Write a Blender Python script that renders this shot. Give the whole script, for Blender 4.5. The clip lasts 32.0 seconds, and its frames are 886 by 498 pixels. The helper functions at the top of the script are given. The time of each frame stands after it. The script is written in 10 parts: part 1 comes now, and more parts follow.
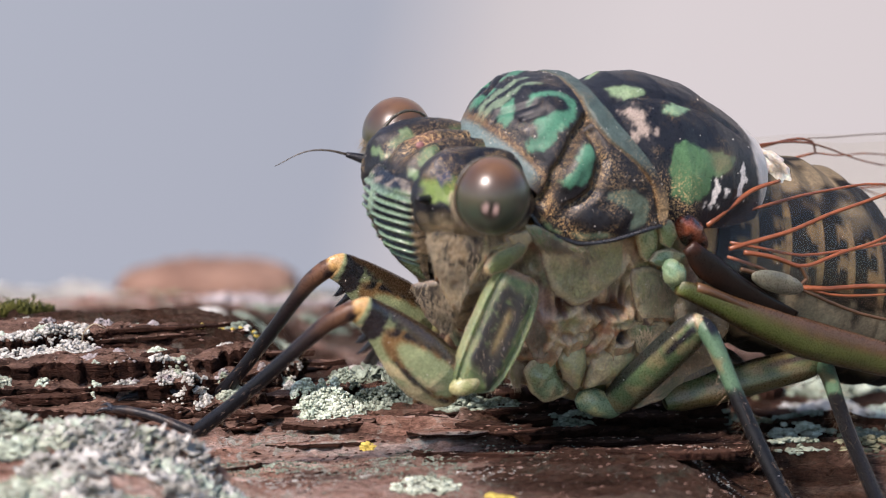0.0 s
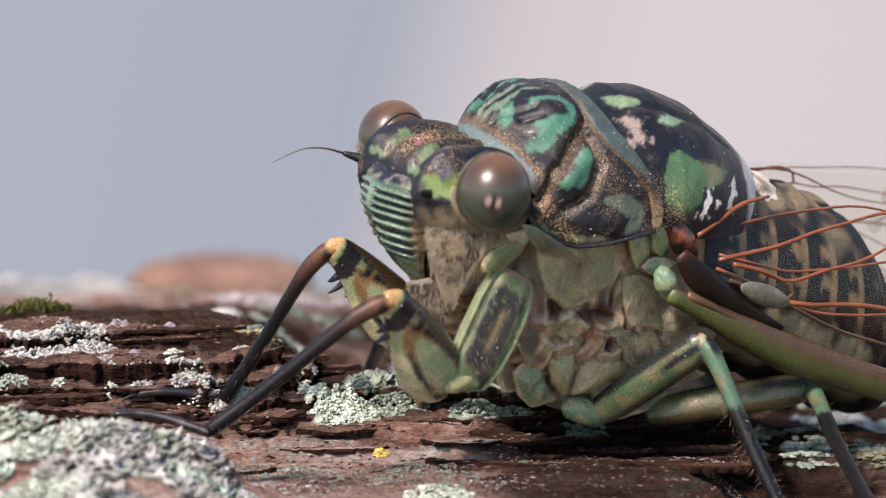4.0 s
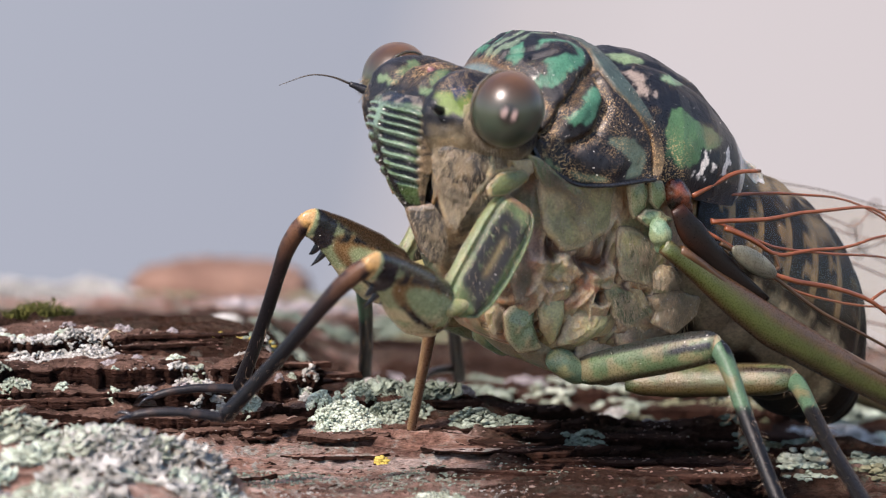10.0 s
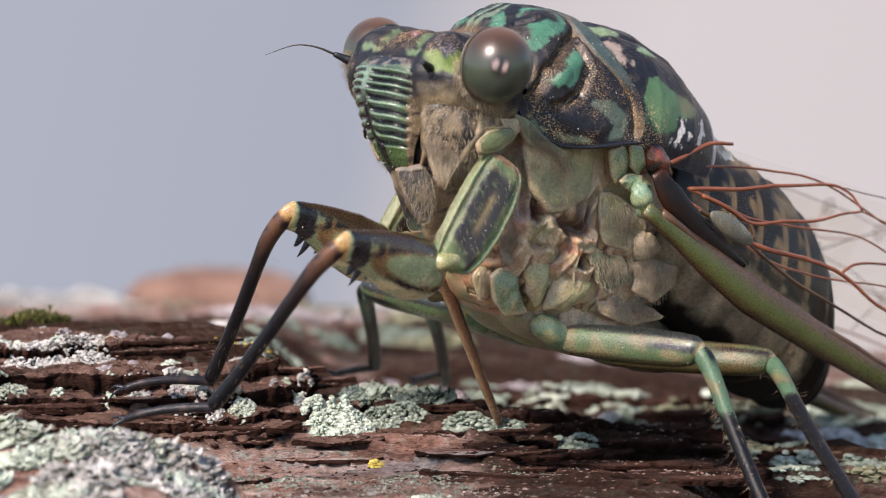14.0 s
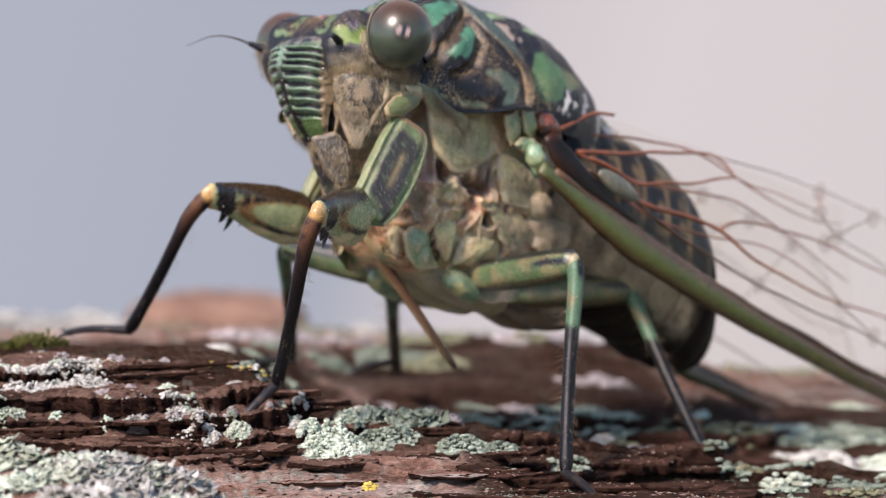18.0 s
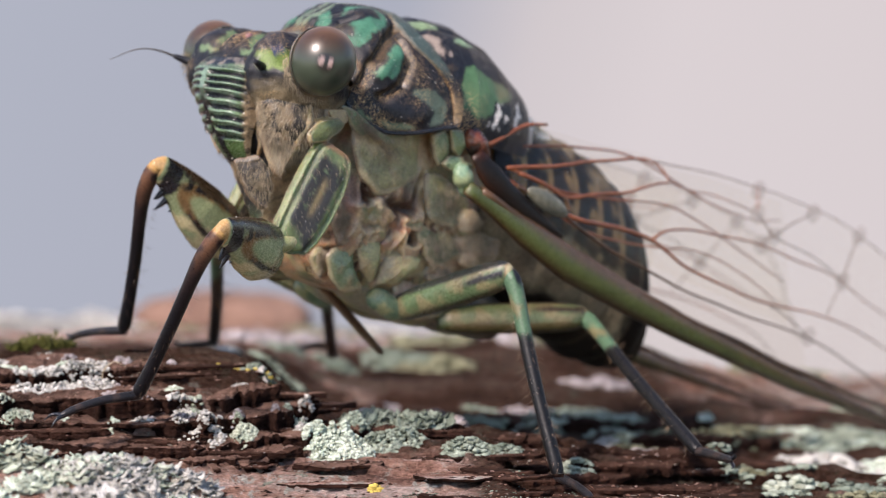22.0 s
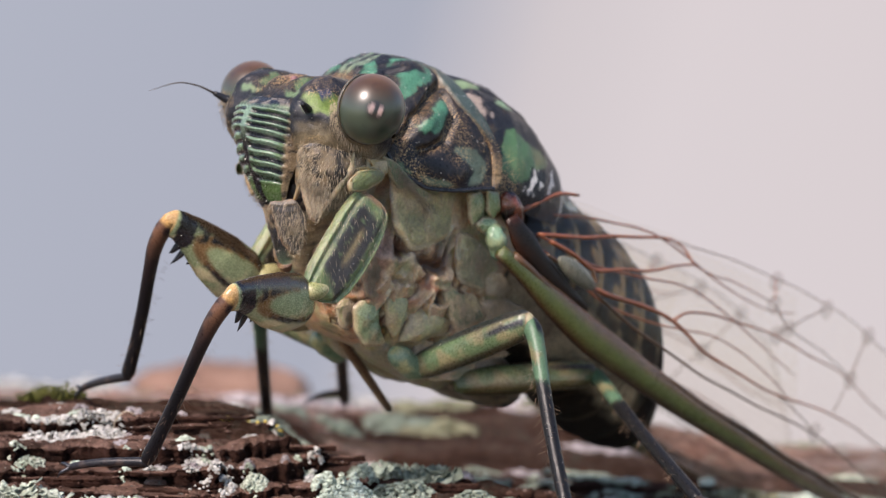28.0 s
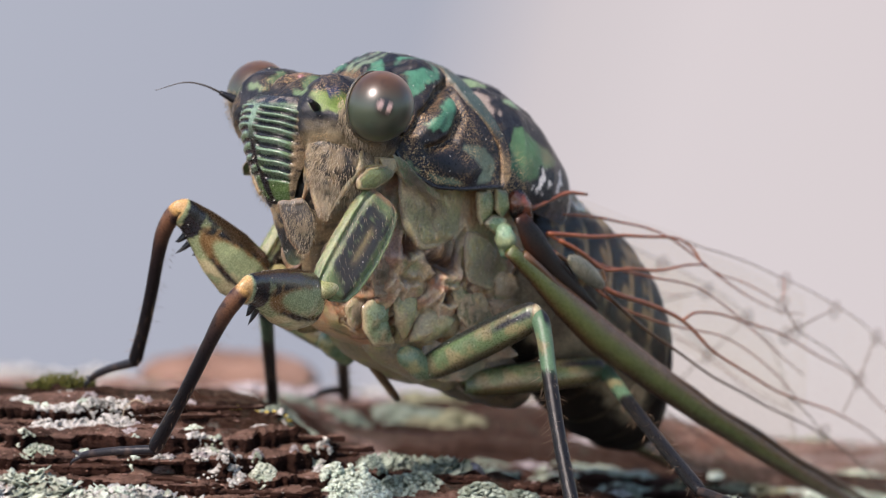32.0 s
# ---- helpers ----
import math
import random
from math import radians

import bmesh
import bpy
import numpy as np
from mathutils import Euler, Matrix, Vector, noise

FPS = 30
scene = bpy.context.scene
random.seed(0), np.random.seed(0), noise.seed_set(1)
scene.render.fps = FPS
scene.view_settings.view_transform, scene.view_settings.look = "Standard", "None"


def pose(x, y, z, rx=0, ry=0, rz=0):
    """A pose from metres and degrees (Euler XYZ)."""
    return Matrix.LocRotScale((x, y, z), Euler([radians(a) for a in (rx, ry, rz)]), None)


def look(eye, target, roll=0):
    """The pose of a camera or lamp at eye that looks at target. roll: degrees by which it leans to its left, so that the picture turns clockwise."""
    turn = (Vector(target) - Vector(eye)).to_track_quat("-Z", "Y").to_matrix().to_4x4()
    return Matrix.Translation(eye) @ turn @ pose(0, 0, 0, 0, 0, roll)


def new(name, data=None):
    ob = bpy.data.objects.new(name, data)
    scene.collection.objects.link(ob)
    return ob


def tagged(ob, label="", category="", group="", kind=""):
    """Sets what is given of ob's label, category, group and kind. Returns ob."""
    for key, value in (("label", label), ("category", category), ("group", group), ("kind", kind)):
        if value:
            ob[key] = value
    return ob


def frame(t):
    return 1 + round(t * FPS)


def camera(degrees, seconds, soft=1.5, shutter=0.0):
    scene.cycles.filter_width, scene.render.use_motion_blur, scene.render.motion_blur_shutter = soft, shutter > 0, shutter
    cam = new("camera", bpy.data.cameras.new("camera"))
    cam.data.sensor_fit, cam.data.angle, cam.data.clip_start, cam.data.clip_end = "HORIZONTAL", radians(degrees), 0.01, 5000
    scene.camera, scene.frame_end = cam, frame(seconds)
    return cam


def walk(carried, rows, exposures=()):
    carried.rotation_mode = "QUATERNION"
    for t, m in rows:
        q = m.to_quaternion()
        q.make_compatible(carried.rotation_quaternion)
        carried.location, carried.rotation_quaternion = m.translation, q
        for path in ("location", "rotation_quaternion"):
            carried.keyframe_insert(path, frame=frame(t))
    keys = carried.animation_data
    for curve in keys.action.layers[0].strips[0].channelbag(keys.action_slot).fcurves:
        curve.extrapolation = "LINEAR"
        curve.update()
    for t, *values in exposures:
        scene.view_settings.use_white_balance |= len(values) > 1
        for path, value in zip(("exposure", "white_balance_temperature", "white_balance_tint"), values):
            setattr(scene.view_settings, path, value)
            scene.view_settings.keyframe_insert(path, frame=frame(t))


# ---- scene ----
cam = camera(17.61, 32.0, soft=1.0)
cam.data.dof.use_dof = True
cam.data.dof.focus_distance = 0.112
cam.data.dof.aperture_fstop = 76
walk(cam, [
    (0, pose(0.000579, -0.105647, 0.029767, 77.94, 1.75, -0.43)),
    (0.5, pose(0.000559, -0.105557, 0.029877, 77.91, 1.55, -0.37)),
    (1, pose(0.000520, -0.105615, 0.029937, 77.90, 1.46, -0.33)),
    (1.5, pose(0.000515, -0.105658, 0.030012, 77.91, 1.33, -0.28)),
    (2, pose(0.000427, -0.105756, 0.030076, 77.91, 1.22, -0.26)),
    (2.5, pose(0.000361, -0.105814, 0.030170, 77.87, 1.09, -0.21)),
    (3, pose(0.000304, -0.105821, 0.030296, 77.84, 0.98, -0.17)),
    (3.5, pose(0.000257, -0.105879, 0.030425, 77.78, 0.83, -0.10)),
    (5.5, pose(0.000132, -0.106437, 0.030615, 77.83, 0.41, -0.00)),
    (6, pose(0.000178, -0.106479, 0.030597, 77.87, 0.41, 0.00)),
    (6.5, pose(0.000183, -0.106495, 0.030606, 77.89, 0.42, -0.02)),
    (7, pose(0.000151, -0.106493, 0.030677, 77.89, 0.28, 0.00)),
    (7.5, pose(0.000139, -0.106563, 0.030747, 77.89, 0.20, 0.04)),
    (8, pose(0.000120, -0.106533, 0.030810, 77.87, 0.17, 0.04)),
    (8.5, pose(0.000071, -0.106582, 0.030805, 77.86, 0.18, 0.02)),
    (9, pose(0.000027, -0.106587, 0.030876, 77.85, 0.11, 0.02)),
    (9.5, pose(0.000003, -0.106634, 0.030909, 77.83, 0.11, -0.00)),
    (10, pose(-0.000038, -0.106632, 0.030938, 77.83, 0.05, -0.00)),
    (10.5, pose(-0.000059, -0.106675, 0.030955, 77.83, 0.01, 0.01)),
    (11, pose(-0.000086, -0.106791, 0.030942, 77.84, -0.02, -0.01)),
    (11.5, pose(-0.000015, -0.106914, 0.030967, 77.87, -0.09, 0.06)),
    (12, pose(0.000002, -0.106947, 0.030953, 77.88, -0.09, 0.06)),
    (12.5, pose(0.000048, -0.107042, 0.030905, 77.93, -0.09, 0.08)),
    (13, pose(0.000100, -0.107101, 0.030865, 77.94, 0.03, 0.00)),
    (13.5, pose(0.000210, -0.107259, 0.030761, 78.02, 0.19, -0.01)),
    (14, pose(0.000294, -0.107366, 0.030656, 78.14, 0.29, -0.02)),
    (14.5, pose(0.000382, -0.107475, 0.030538, 78.33, 0.35, -0.04)),
    (16.5, pose(0.000427, -0.108233, 0.030759, 78.66, 0.37, -0.11)),
    (17, pose(0.000457, -0.108303, 0.030905, 78.62, 0.35, -0.10)),
    (17.5, pose(0.000510, -0.108476, 0.031014, 78.57, 0.37, -0.08)),
    (18, pose(0.000611, -0.108720, 0.031180, 78.52, 0.35, -0.01)),
    (18.5, pose(0.000753, -0.109118, 0.031307, 78.48, 0.39, 0.07)),
    (19, pose(0.000755, -0.109286, 0.031427, 78.45, 0.36, 0.10)),
    (19.5, pose(0.000742, -0.109436, 0.031489, 78.46, 0.33, 0.10)),
    (20, pose(0.000716, -0.109398, 0.031562, 78.42, 0.31, 0.11)),
    (20.5, pose(0.000675, -0.109405, 0.031575, 78.41, 0.32, 0.09)),
    (21, pose(0.000615, -0.109326, 0.031571, 78.41, 0.33, 0.07)),
    (21.5, pose(0.000671, -0.109378, 0.031547, 78.46, 0.30, 0.13)),
    (22, pose(0.000677, -0.109342, 0.031514, 78.49, 0.25, 0.15)),
    (22.5, pose(0.000666, -0.109277, 0.031477, 78.50, 0.24, 0.13)),
    (23, pose(0.000649, -0.109238, 0.031438, 78.51, 0.28, 0.11)),
    (23.5, pose(0.000659, -0.109195, 0.031445, 78.53, 0.17, 0.17)),
    (24, pose(0.000603, -0.109014, 0.031407, 78.56, 0.07, 0.19)),
    (24.5, pose(0.000600, -0.109015, 0.031365, 78.57, 0.07, 0.19)),
    (25, pose(0.000590, -0.108997, 0.031302, 78.59, 0.04, 0.18)),
    (25.5, pose(0.000560, -0.109220, 0.031156, 78.65, 0.21, 0.10)),
    (27.5, pose(-0.000606, -0.110953, 0.029954, 80.49, -0.59, -0.12)),
    (28, pose(-0.000617, -0.110988, 0.029922, 80.50, -0.66, -0.09)),
    (28.5, pose(-0.000607, -0.110995, 0.029894, 80.51, -0.77, -0.06)),
    (29, pose(-0.000614, -0.110994, 0.029893, 80.50, -0.82, -0.03)),
    (29.5, pose(-0.000654, -0.110959, 0.029877, 80.47, -0.84, -0.03)),
    (30, pose(-0.000678, -0.110945, 0.029859, 80.47, -0.88, 0.00)),
    (30.5, pose(-0.000682, -0.110926, 0.029885, 80.42, -0.97, 0.06)),
    (31, pose(-0.000686, -0.110917, 0.029873, 80.40, -1.06, 0.10)),
    (31.5, pose(-0.000719, -0.110919, 0.029899, 80.32, -1.08, 0.11)),
    (32, pose(-0.000729, -0.110855, 0.029918, 80.31, -1.16, 0.16)),
])

# ---- light ----
world = bpy.data.worlds.new("world")
scene.world = world
world.use_nodes = True
wn = world.node_tree.nodes
sky = wn.new("ShaderNodeTexSky")
sky.sky_type = "NISHITA"
sky.sun_disc = False
sky.sun_elevation, sky.sun_rotation = radians(49), radians(-140)
wn["Background"].inputs["Strength"].default_value = 0.125
world.node_tree.links.new(sky.outputs["Color"], wn["Background"].inputs["Color"])

sun = new("sun", bpy.data.lights.new("sun", "SUN"))
sun.data.energy, sun.data.angle, sun.data.color = 4.0, radians(7), (1.0, 0.86, 0.77)
sun.matrix_world = look((-0.42, -0.50, 0.757), (0, 0, 0))
scene.view_settings.exposure = 0.97
scene.view_settings.use_white_balance = True
scene.view_settings.white_balance_temperature, scene.view_settings.white_balance_tint = 6450, 14.5

# ---- materials: all lengths below are millimetres, scaled on linking ----
MM = 0.001


def shader(name, build):
    m = bpy.data.materials.new(name)
    m.use_nodes = True
    t = m.node_tree
    build(t, t.nodes["Principled BSDF"], t.nodes, t.links)
    return m


def noise_at(t, scale, detail=6, rough=0.6, coords="Object", stretch=(1, 1, 1)):
    """Noise with its scale in waves per millimetre."""
    c, mp, n = t.nodes.new("ShaderNodeTexCoord"), t.nodes.new("ShaderNodeMapping"), t.nodes.new("ShaderNodeTexNoise")
    mp.inputs["Scale"].default_value = [1000 * s for s in stretch]
    n.inputs["Scale"].default_value, n.inputs["Detail"].default_value, n.inputs["Roughness"].default_value = scale, detail, rough
    t.links.new(c.outputs[coords], mp.inputs["Vector"])
    t.links.new(mp.outputs["Vector"], n.inputs["Vector"])
    return n.outputs["Fac"]


def ramp(t, fac, stops):
    r = t.nodes.new("ShaderNodeValToRGB")
    while len(r.color_ramp.elements) < len(stops):
        r.color_ramp.elements.new(0.5)
    for e, (p, c) in zip(r.color_ramp.elements, stops):
        e.position, e.color = p, (*c, 1)
    t.links.new(fac, r.inputs["Fac"])
    return r.outputs["Color"]


def mix(t, fac, a, b, how="MIX"):
    m = t.nodes.new("ShaderNodeMix")
    m.data_type, m.blend_type = "RGBA", how
    for key, v in (("Factor", fac), ("A", a), ("B", b)):
        sock = [s for s in m.inputs if s.name == key and (s.type == "RGBA" or key == "Factor")][0]
        if isinstance(v, (int, float)):
            sock.default_value = v
        elif isinstance(v, tuple):
            sock.default_value = (*v, 1)
        else:
            t.links.new(v, sock)
    return [s for s in m.outputs if s.type == "RGBA"][0]


def bump(t, height, strength, dist_mm):
    b = t.nodes.new("ShaderNodeBump")
    b.inputs["Strength"].default_value, b.inputs["Distance"].default_value = strength, dist_mm * MM
    t.links.new(height, b.inputs["Height"])
    return b.outputs["Normal"]


def cuticle(name, rough=0.32, grain=2.5, relief=0.25, dust=0.0, coat=0.0, spec=0.5, flesh=0.0, mottle=0.35, dist=0.06):
    """Insect shell: the colour pattern comes from the mesh's 'tint', with mottling, fine relief and golden dust."""
    def build(t, b, n, l):
        a = n.new("ShaderNodeAttribute")
        a.attribute_name = "tint"
        fine, broad = noise_at(t, grain * 6, 4), noise_at(t, grain * 0.5, 4)
        col = mix(t, mottle, a.outputs["Color"], ramp(t, broad, [(0.3, (0.30, 0.29, 0.27)), (0.7, (1.3, 1.25, 1.15))]), "MULTIPLY")
        col = mix(t, 0.5, col, ramp(t, fine, [(0.35, (0.45, 0.44, 0.42)), (0.68, (1.45, 1.42, 1.32))]), "MULTIPLY")
        if dust:
            speck = ramp(t, noise_at(t, 24, 2, 0.5, stretch=(0.6, 1, 1)), [(0.57, (0, 0, 0)), (0.61, (1, 1, 1))])
            both = mix(t, 1.0, speck, a.outputs["Alpha"], "MULTIPLY")
            col = mix(t, both, col, (0.56, 0.38, 0.18))
        l.new(col, b.inputs["Base Color"])
        l.new(ramp(t, fine, [(0.3, (rough * 0.8,) * 3), (0.75, (min(1, rough * 1.5),) * 3)]), b.inputs["Roughness"])
        b.inputs["Specular IOR Level"].default_value = spec
        b.inputs["Coat Weight"].default_value = coat
        b.inputs["Coat Roughness"].default_value = 0.12
        b.inputs["Subsurface Weight"].default_value = flesh
        b.inputs["Subsurface Scale"].default_value = 0.5 * MM
        b.inputs["Subsurface Radius"].default_value = (1.0, 0.6, 0.3)
        l.new(bump(t, fine, relief, dist), b.inputs["Normal"])
    return shader(name, build)


def plain(name, a, b2, scale, rough, relief=0.3, spec=0.5, stretch=(1, 1, 1), coat=0.0, dist=0.1, islands=False):
    """Two colours mottled at two scales, with fine relief."""
    def build(t, b, n, l):
        broad, fine = noise_at(t, scale, 6, 0.65, stretch=stretch), noise_at(t, scale * 7, 4, 0.6, stretch=stretch)
        col = ramp(t, broad, [(0.3, a), (0.72, b2)])
        col = mix(t, 0.45, col, ramp(t, fine, [(0.3, (0.45, 0.45, 0.45)), (0.72, (1.35, 1.35, 1.35))]), "MULTIPLY")
        if islands:
            g = n.new("ShaderNodeNewGeometry")
            col = mix(t, 0.8, col, ramp(t, g.outputs["Random Per Island"], [(0.0, (0.45, 0.43, 0.38)), (0.6, (1.0, 1.0, 1.0)), (1.0, (1.3, 1.3, 1.25))]), "MULTIPLY")
        l.new(col, b.inputs["Base Color"])
        b.inputs["Roughness"].default_value, b.inputs["Specular IOR Level"].default_value = rough, spec
        b.inputs["Coat Weight"].default_value = coat
        l.new(bump(t, fine, relief, dist), b.inputs["Normal"])
    return shader(name, build)


SHELL = cuticle("mottled cuticle", 0.30, relief=0.5, dust=1.0, coat=0.03, spec=0.27)
SHELL_SMOOTH = cuticle("smooth green cuticle", 0.27, relief=0.45, coat=0.15)
SHELL_VELVET = cuticle("waxy dull cuticle", 0.6, grain=1.2, relief=0.5, spec=0.12, mottle=0.5)
SHELL_MATT = cuticle("downy pale cuticle", 0.38, grain=1.6, relief=0.5, spec=0.6, flesh=0.5, mottle=0.38, dist=0.09)
SHELL_DARK = cuticle("black horny cuticle", 0.3, relief=0.3, spec=0.22)
SHELL_GLOSS = cuticle("polished cuticle", 0.24, relief=0.22, coat=0.25)
HAIR = plain("tan down", (0.22, 0.175, 0.11), (0.48, 0.40, 0.28), 0.5, 0.6)
BRISTLE = plain("brown bristle", (0.10, 0.06, 0.035), (0.26, 0.18, 0.11), 0.5, 0.5)
DARK_HAIR = plain("dark bristle", (0.02, 0.015, 0.01), (0.06, 0.045, 0.03), 0.5, 0.5)
GLINT_DUST = plain("pale dust and glints", (0.45, 0.42, 0.36), (0.85, 0.82, 0.75), 2.0, 0.4)
CHUNK = plain("fresh reddish bark", (0.10, 0.055, 0.04), (0.27, 0.17, 0.125), 0.4, 0.85, 0.8, 0.2, (0.5, 1.2, 1.2), dist=0.3)
VEIN = plain("rust brown vein", (0.10, 0.028, 0.01), (0.30, 0.09, 0.03), 0.4, 0.35, 0.15, coat=0.2)
VEIN_DARK = plain("dark brown vein", (0.03, 0.016, 0.008), (0.10, 0.05, 0.02), 0.4, 0.38, 0.15)


def smudge_build(t, b, n, l):
    """A brown stain in the membrane, half see-through."""
    clear, m = n.new("ShaderNodeBsdfTransparent"), n.new("ShaderNodeMixShader")
    l.new(ramp(t, noise_at(t, 1.5, 4), [(0.3, (0.14, 0.075, 0.04)), (0.7, (0.26, 0.16, 0.09))]), b.inputs["Base Color"])
    m.inputs["Fac"].default_value = 0.13
    l.new(clear.outputs[0], m.inputs[1])
    l.new(b.outputs[0], m.inputs[2])
    l.new(m.outputs[0], n["Material Output"].inputs["Surface"])


SMUDGE = shader("brown wing smudge", smudge_build)


def eye_build(t, b, n, l):
    a = n.new("ShaderNodeAttribute")
    a.attribute_name = "tint"
    fine = noise_at(t, 4.0, 3)
    spots = ramp(t, noise_at(t, 2.2, 1), [(0.6, (1, 1, 1)), (0.72, (0.55, 0.5, 0.45))])
    col = mix(t, 0.5, a.outputs["Color"], spots, "MULTIPLY")
    l.new(col, b.inputs["Base Color"])
    b.inputs["Roughness"].default_value = 0.34
    b.inputs["Coat Weight"].default_value = 0.7
    b.inputs["Coat Roughness"].default_value = 0.3
    b.inputs["Specular IOR Level"].default_value = 0.3
    l.new(bump(t, fine, 0.04, 0.05), b.inputs["Normal"])


EYE = shader("glossy compound eye", eye_build)


def wing_build(t, b, n, l):
    """A clear membrane: mostly see-through, with a wrinkled gloss."""
    clear, gloss, m = n.new("ShaderNodeBsdfTransparent"), n.new("ShaderNodeBsdfGlossy"), n.new("ShaderNodeMixShader")
    clear.inputs["Color"].default_value = (0.985, 0.975, 0.95, 1)
    gloss.inputs["Roughness"].default_value = 0.28
    gloss.inputs["Color"].default_value = (0.9, 0.87, 0.8, 1)
    l.new(bump(t, noise_at(t, 0.6, 4), 0.4, 0.3), gloss.inputs["Normal"])
    m.inputs["Fac"].default_value = 0.025
    l.new(clear.outputs[0], m.inputs[1])
    l.new(gloss.outputs[0], m.inputs[2])
    l.new(m.outputs[0], n["Material Output"].inputs["Surface"])


MEMBRANE = shader("clear wing membrane", wing_build)


def bark_build(t, b, n, l):
    streak = noise_at(t, 0.35, 9, 0.68, stretch=(0.35, 1.6, 1.6))
    broad = noise_at(t, 0.10, 5, 0.6)
    fine = noise_at(t, 5.0, 9, 0.85, stretch=(0.55, 1.3, 1.3))
    col = ramp(t, streak, [(0.30, (0.02, 0.012, 0.009)), (0.40, (0.19, 0.095, 0.068)), (0.50, (0.42, 0.25, 0.19)), (0.63, (0.68, 0.56, 0.50))])
    col = mix(t, ramp(t, broad, [(0.45, (0, 0, 0)), (0.62, (0.5, 0.5, 0.5))]), col, (0.27, 0.21, 0.18))
    crust = ramp(t, noise_at(t, 1.3, 9, 0.8), [(0.53, (0, 0, 0)), (0.59, (1, 1, 1))])
    lich = ramp(t, noise_at(t, 0.16, 4, 0.6), [(0.42, (0.12, 0.12, 0.12)), (0.56, (1, 1, 1))])
    col = mix(t, mix(t, 1.0, crust, lich, "MULTIPLY"), col, ramp(t, noise_at(t, 0.5, 4), [(0.4, (0.30, 0.34, 0.27)), (0.65, (0.55, 0.54, 0.50))]))
    col = mix(t, 0.85, col, ramp(t, fine, [(0.36, (0.16, 0.14, 0.13)), (0.48, (0.9, 0.88, 0.87)), (0.64, (1.9, 1.85, 1.85))]), "MULTIPLY")
    # the mesh tint darkens bark: dark tone plus body shade painted on the ground
    darkening = n.new("ShaderNodeAttribute")
    darkening.attribute_name = "tint"
    col = mix(t, darkening.outputs["Fac"], col, mix(t, 1.0, col, (0.17, 0.15, 0.13), "MULTIPLY"))
    l.new(col, b.inputs["Base Color"])
    b.inputs["Roughness"].default_value, b.inputs["Specular IOR Level"].default_value = 0.9, 0.06
    l.new(bump(t, mix(t, 0.6, streak, fine), 1.0, 0.8), b.inputs["Normal"])


BARK = shader("flaky red-brown bark", bark_build)
BARK_DARK = plain("dark weathered bark scale", (0.008, 0.005, 0.004), (0.12, 0.064, 0.045), 0.8, 0.9, 1.0, 0.06, (0.35, 1.6, 1.6), dist=0.6)
BARK_LEDGE = plain("brown weathered bark ledge", (0.02, 0.011, 0.008), (0.27, 0.165, 0.125), 0.9, 0.9, 1.0, 0.06, (0.4, 1.5, 1.5), dist=0.5)
BARK_EDGE = plain("dark bark edge", (0.006, 0.004, 0.003), (0.075, 0.036, 0.026), 0.8, 0.9, 1.0, 0.05, (0.35, 1.5, 3.0), dist=0.6)
LICHEN = plain("pale green lichen", (0.24, 0.29, 0.22), (0.54, 0.58, 0.49), 0.9, 0.95, 0.8, 0.05, dist=0.2, islands=True)
LICHEN_GREY = plain("grey-white crusty lichen", (0.33, 0.33, 0.30), (0.64, 0.63, 0.60), 1.0, 0.95, 0.9, 0.05, dist=0.2, islands=True)
LICHEN_YELLOW = plain("yellow lichen", (0.34, 0.26, 0.05), (0.58, 0.47, 0.12), 2.0, 0.85, 0.5, 0.2)
LICHEN_DULL = plain("dull grey-green lichen", (0.09, 0.12, 0.09), (0.26, 0.30, 0.25), 0.9, 0.95, 0.8, 0.05, dist=0.2, islands=True)
LICHEN_MINT = plain("mint green lichen", (0.34, 0.42, 0.34), (0.62, 0.68, 0.58), 0.9, 0.95, 0.8, 0.05, dist=0.15, islands=True)
LICHEN_LILAC = plain("lilac grey lichen", (0.18, 0.16, 0.16), (0.44, 0.40, 0.41), 0.8, 0.95, 0.8, 0.05, dist=0.2, islands=True)
LICHEN_MID = plain("grey-green lichen", (0.14, 0.18, 0.14), (0.36, 0.41, 0.34), 0.9, 0.95, 0.8, 0.05, dist=0.2, islands=True)
LICHEN_OLIVE = plain("olive lichen", (0.11, 0.115, 0.07), (0.26, 0.255, 0.17), 0.6, 0.95, 0.8, 0.05, dist=0.2, islands=True)
MOSS = plain("olive green moss", (0.03, 0.035, 0.008), (0.15, 0.15, 0.035), 0.8, 0.8, 0.4, 0.2)


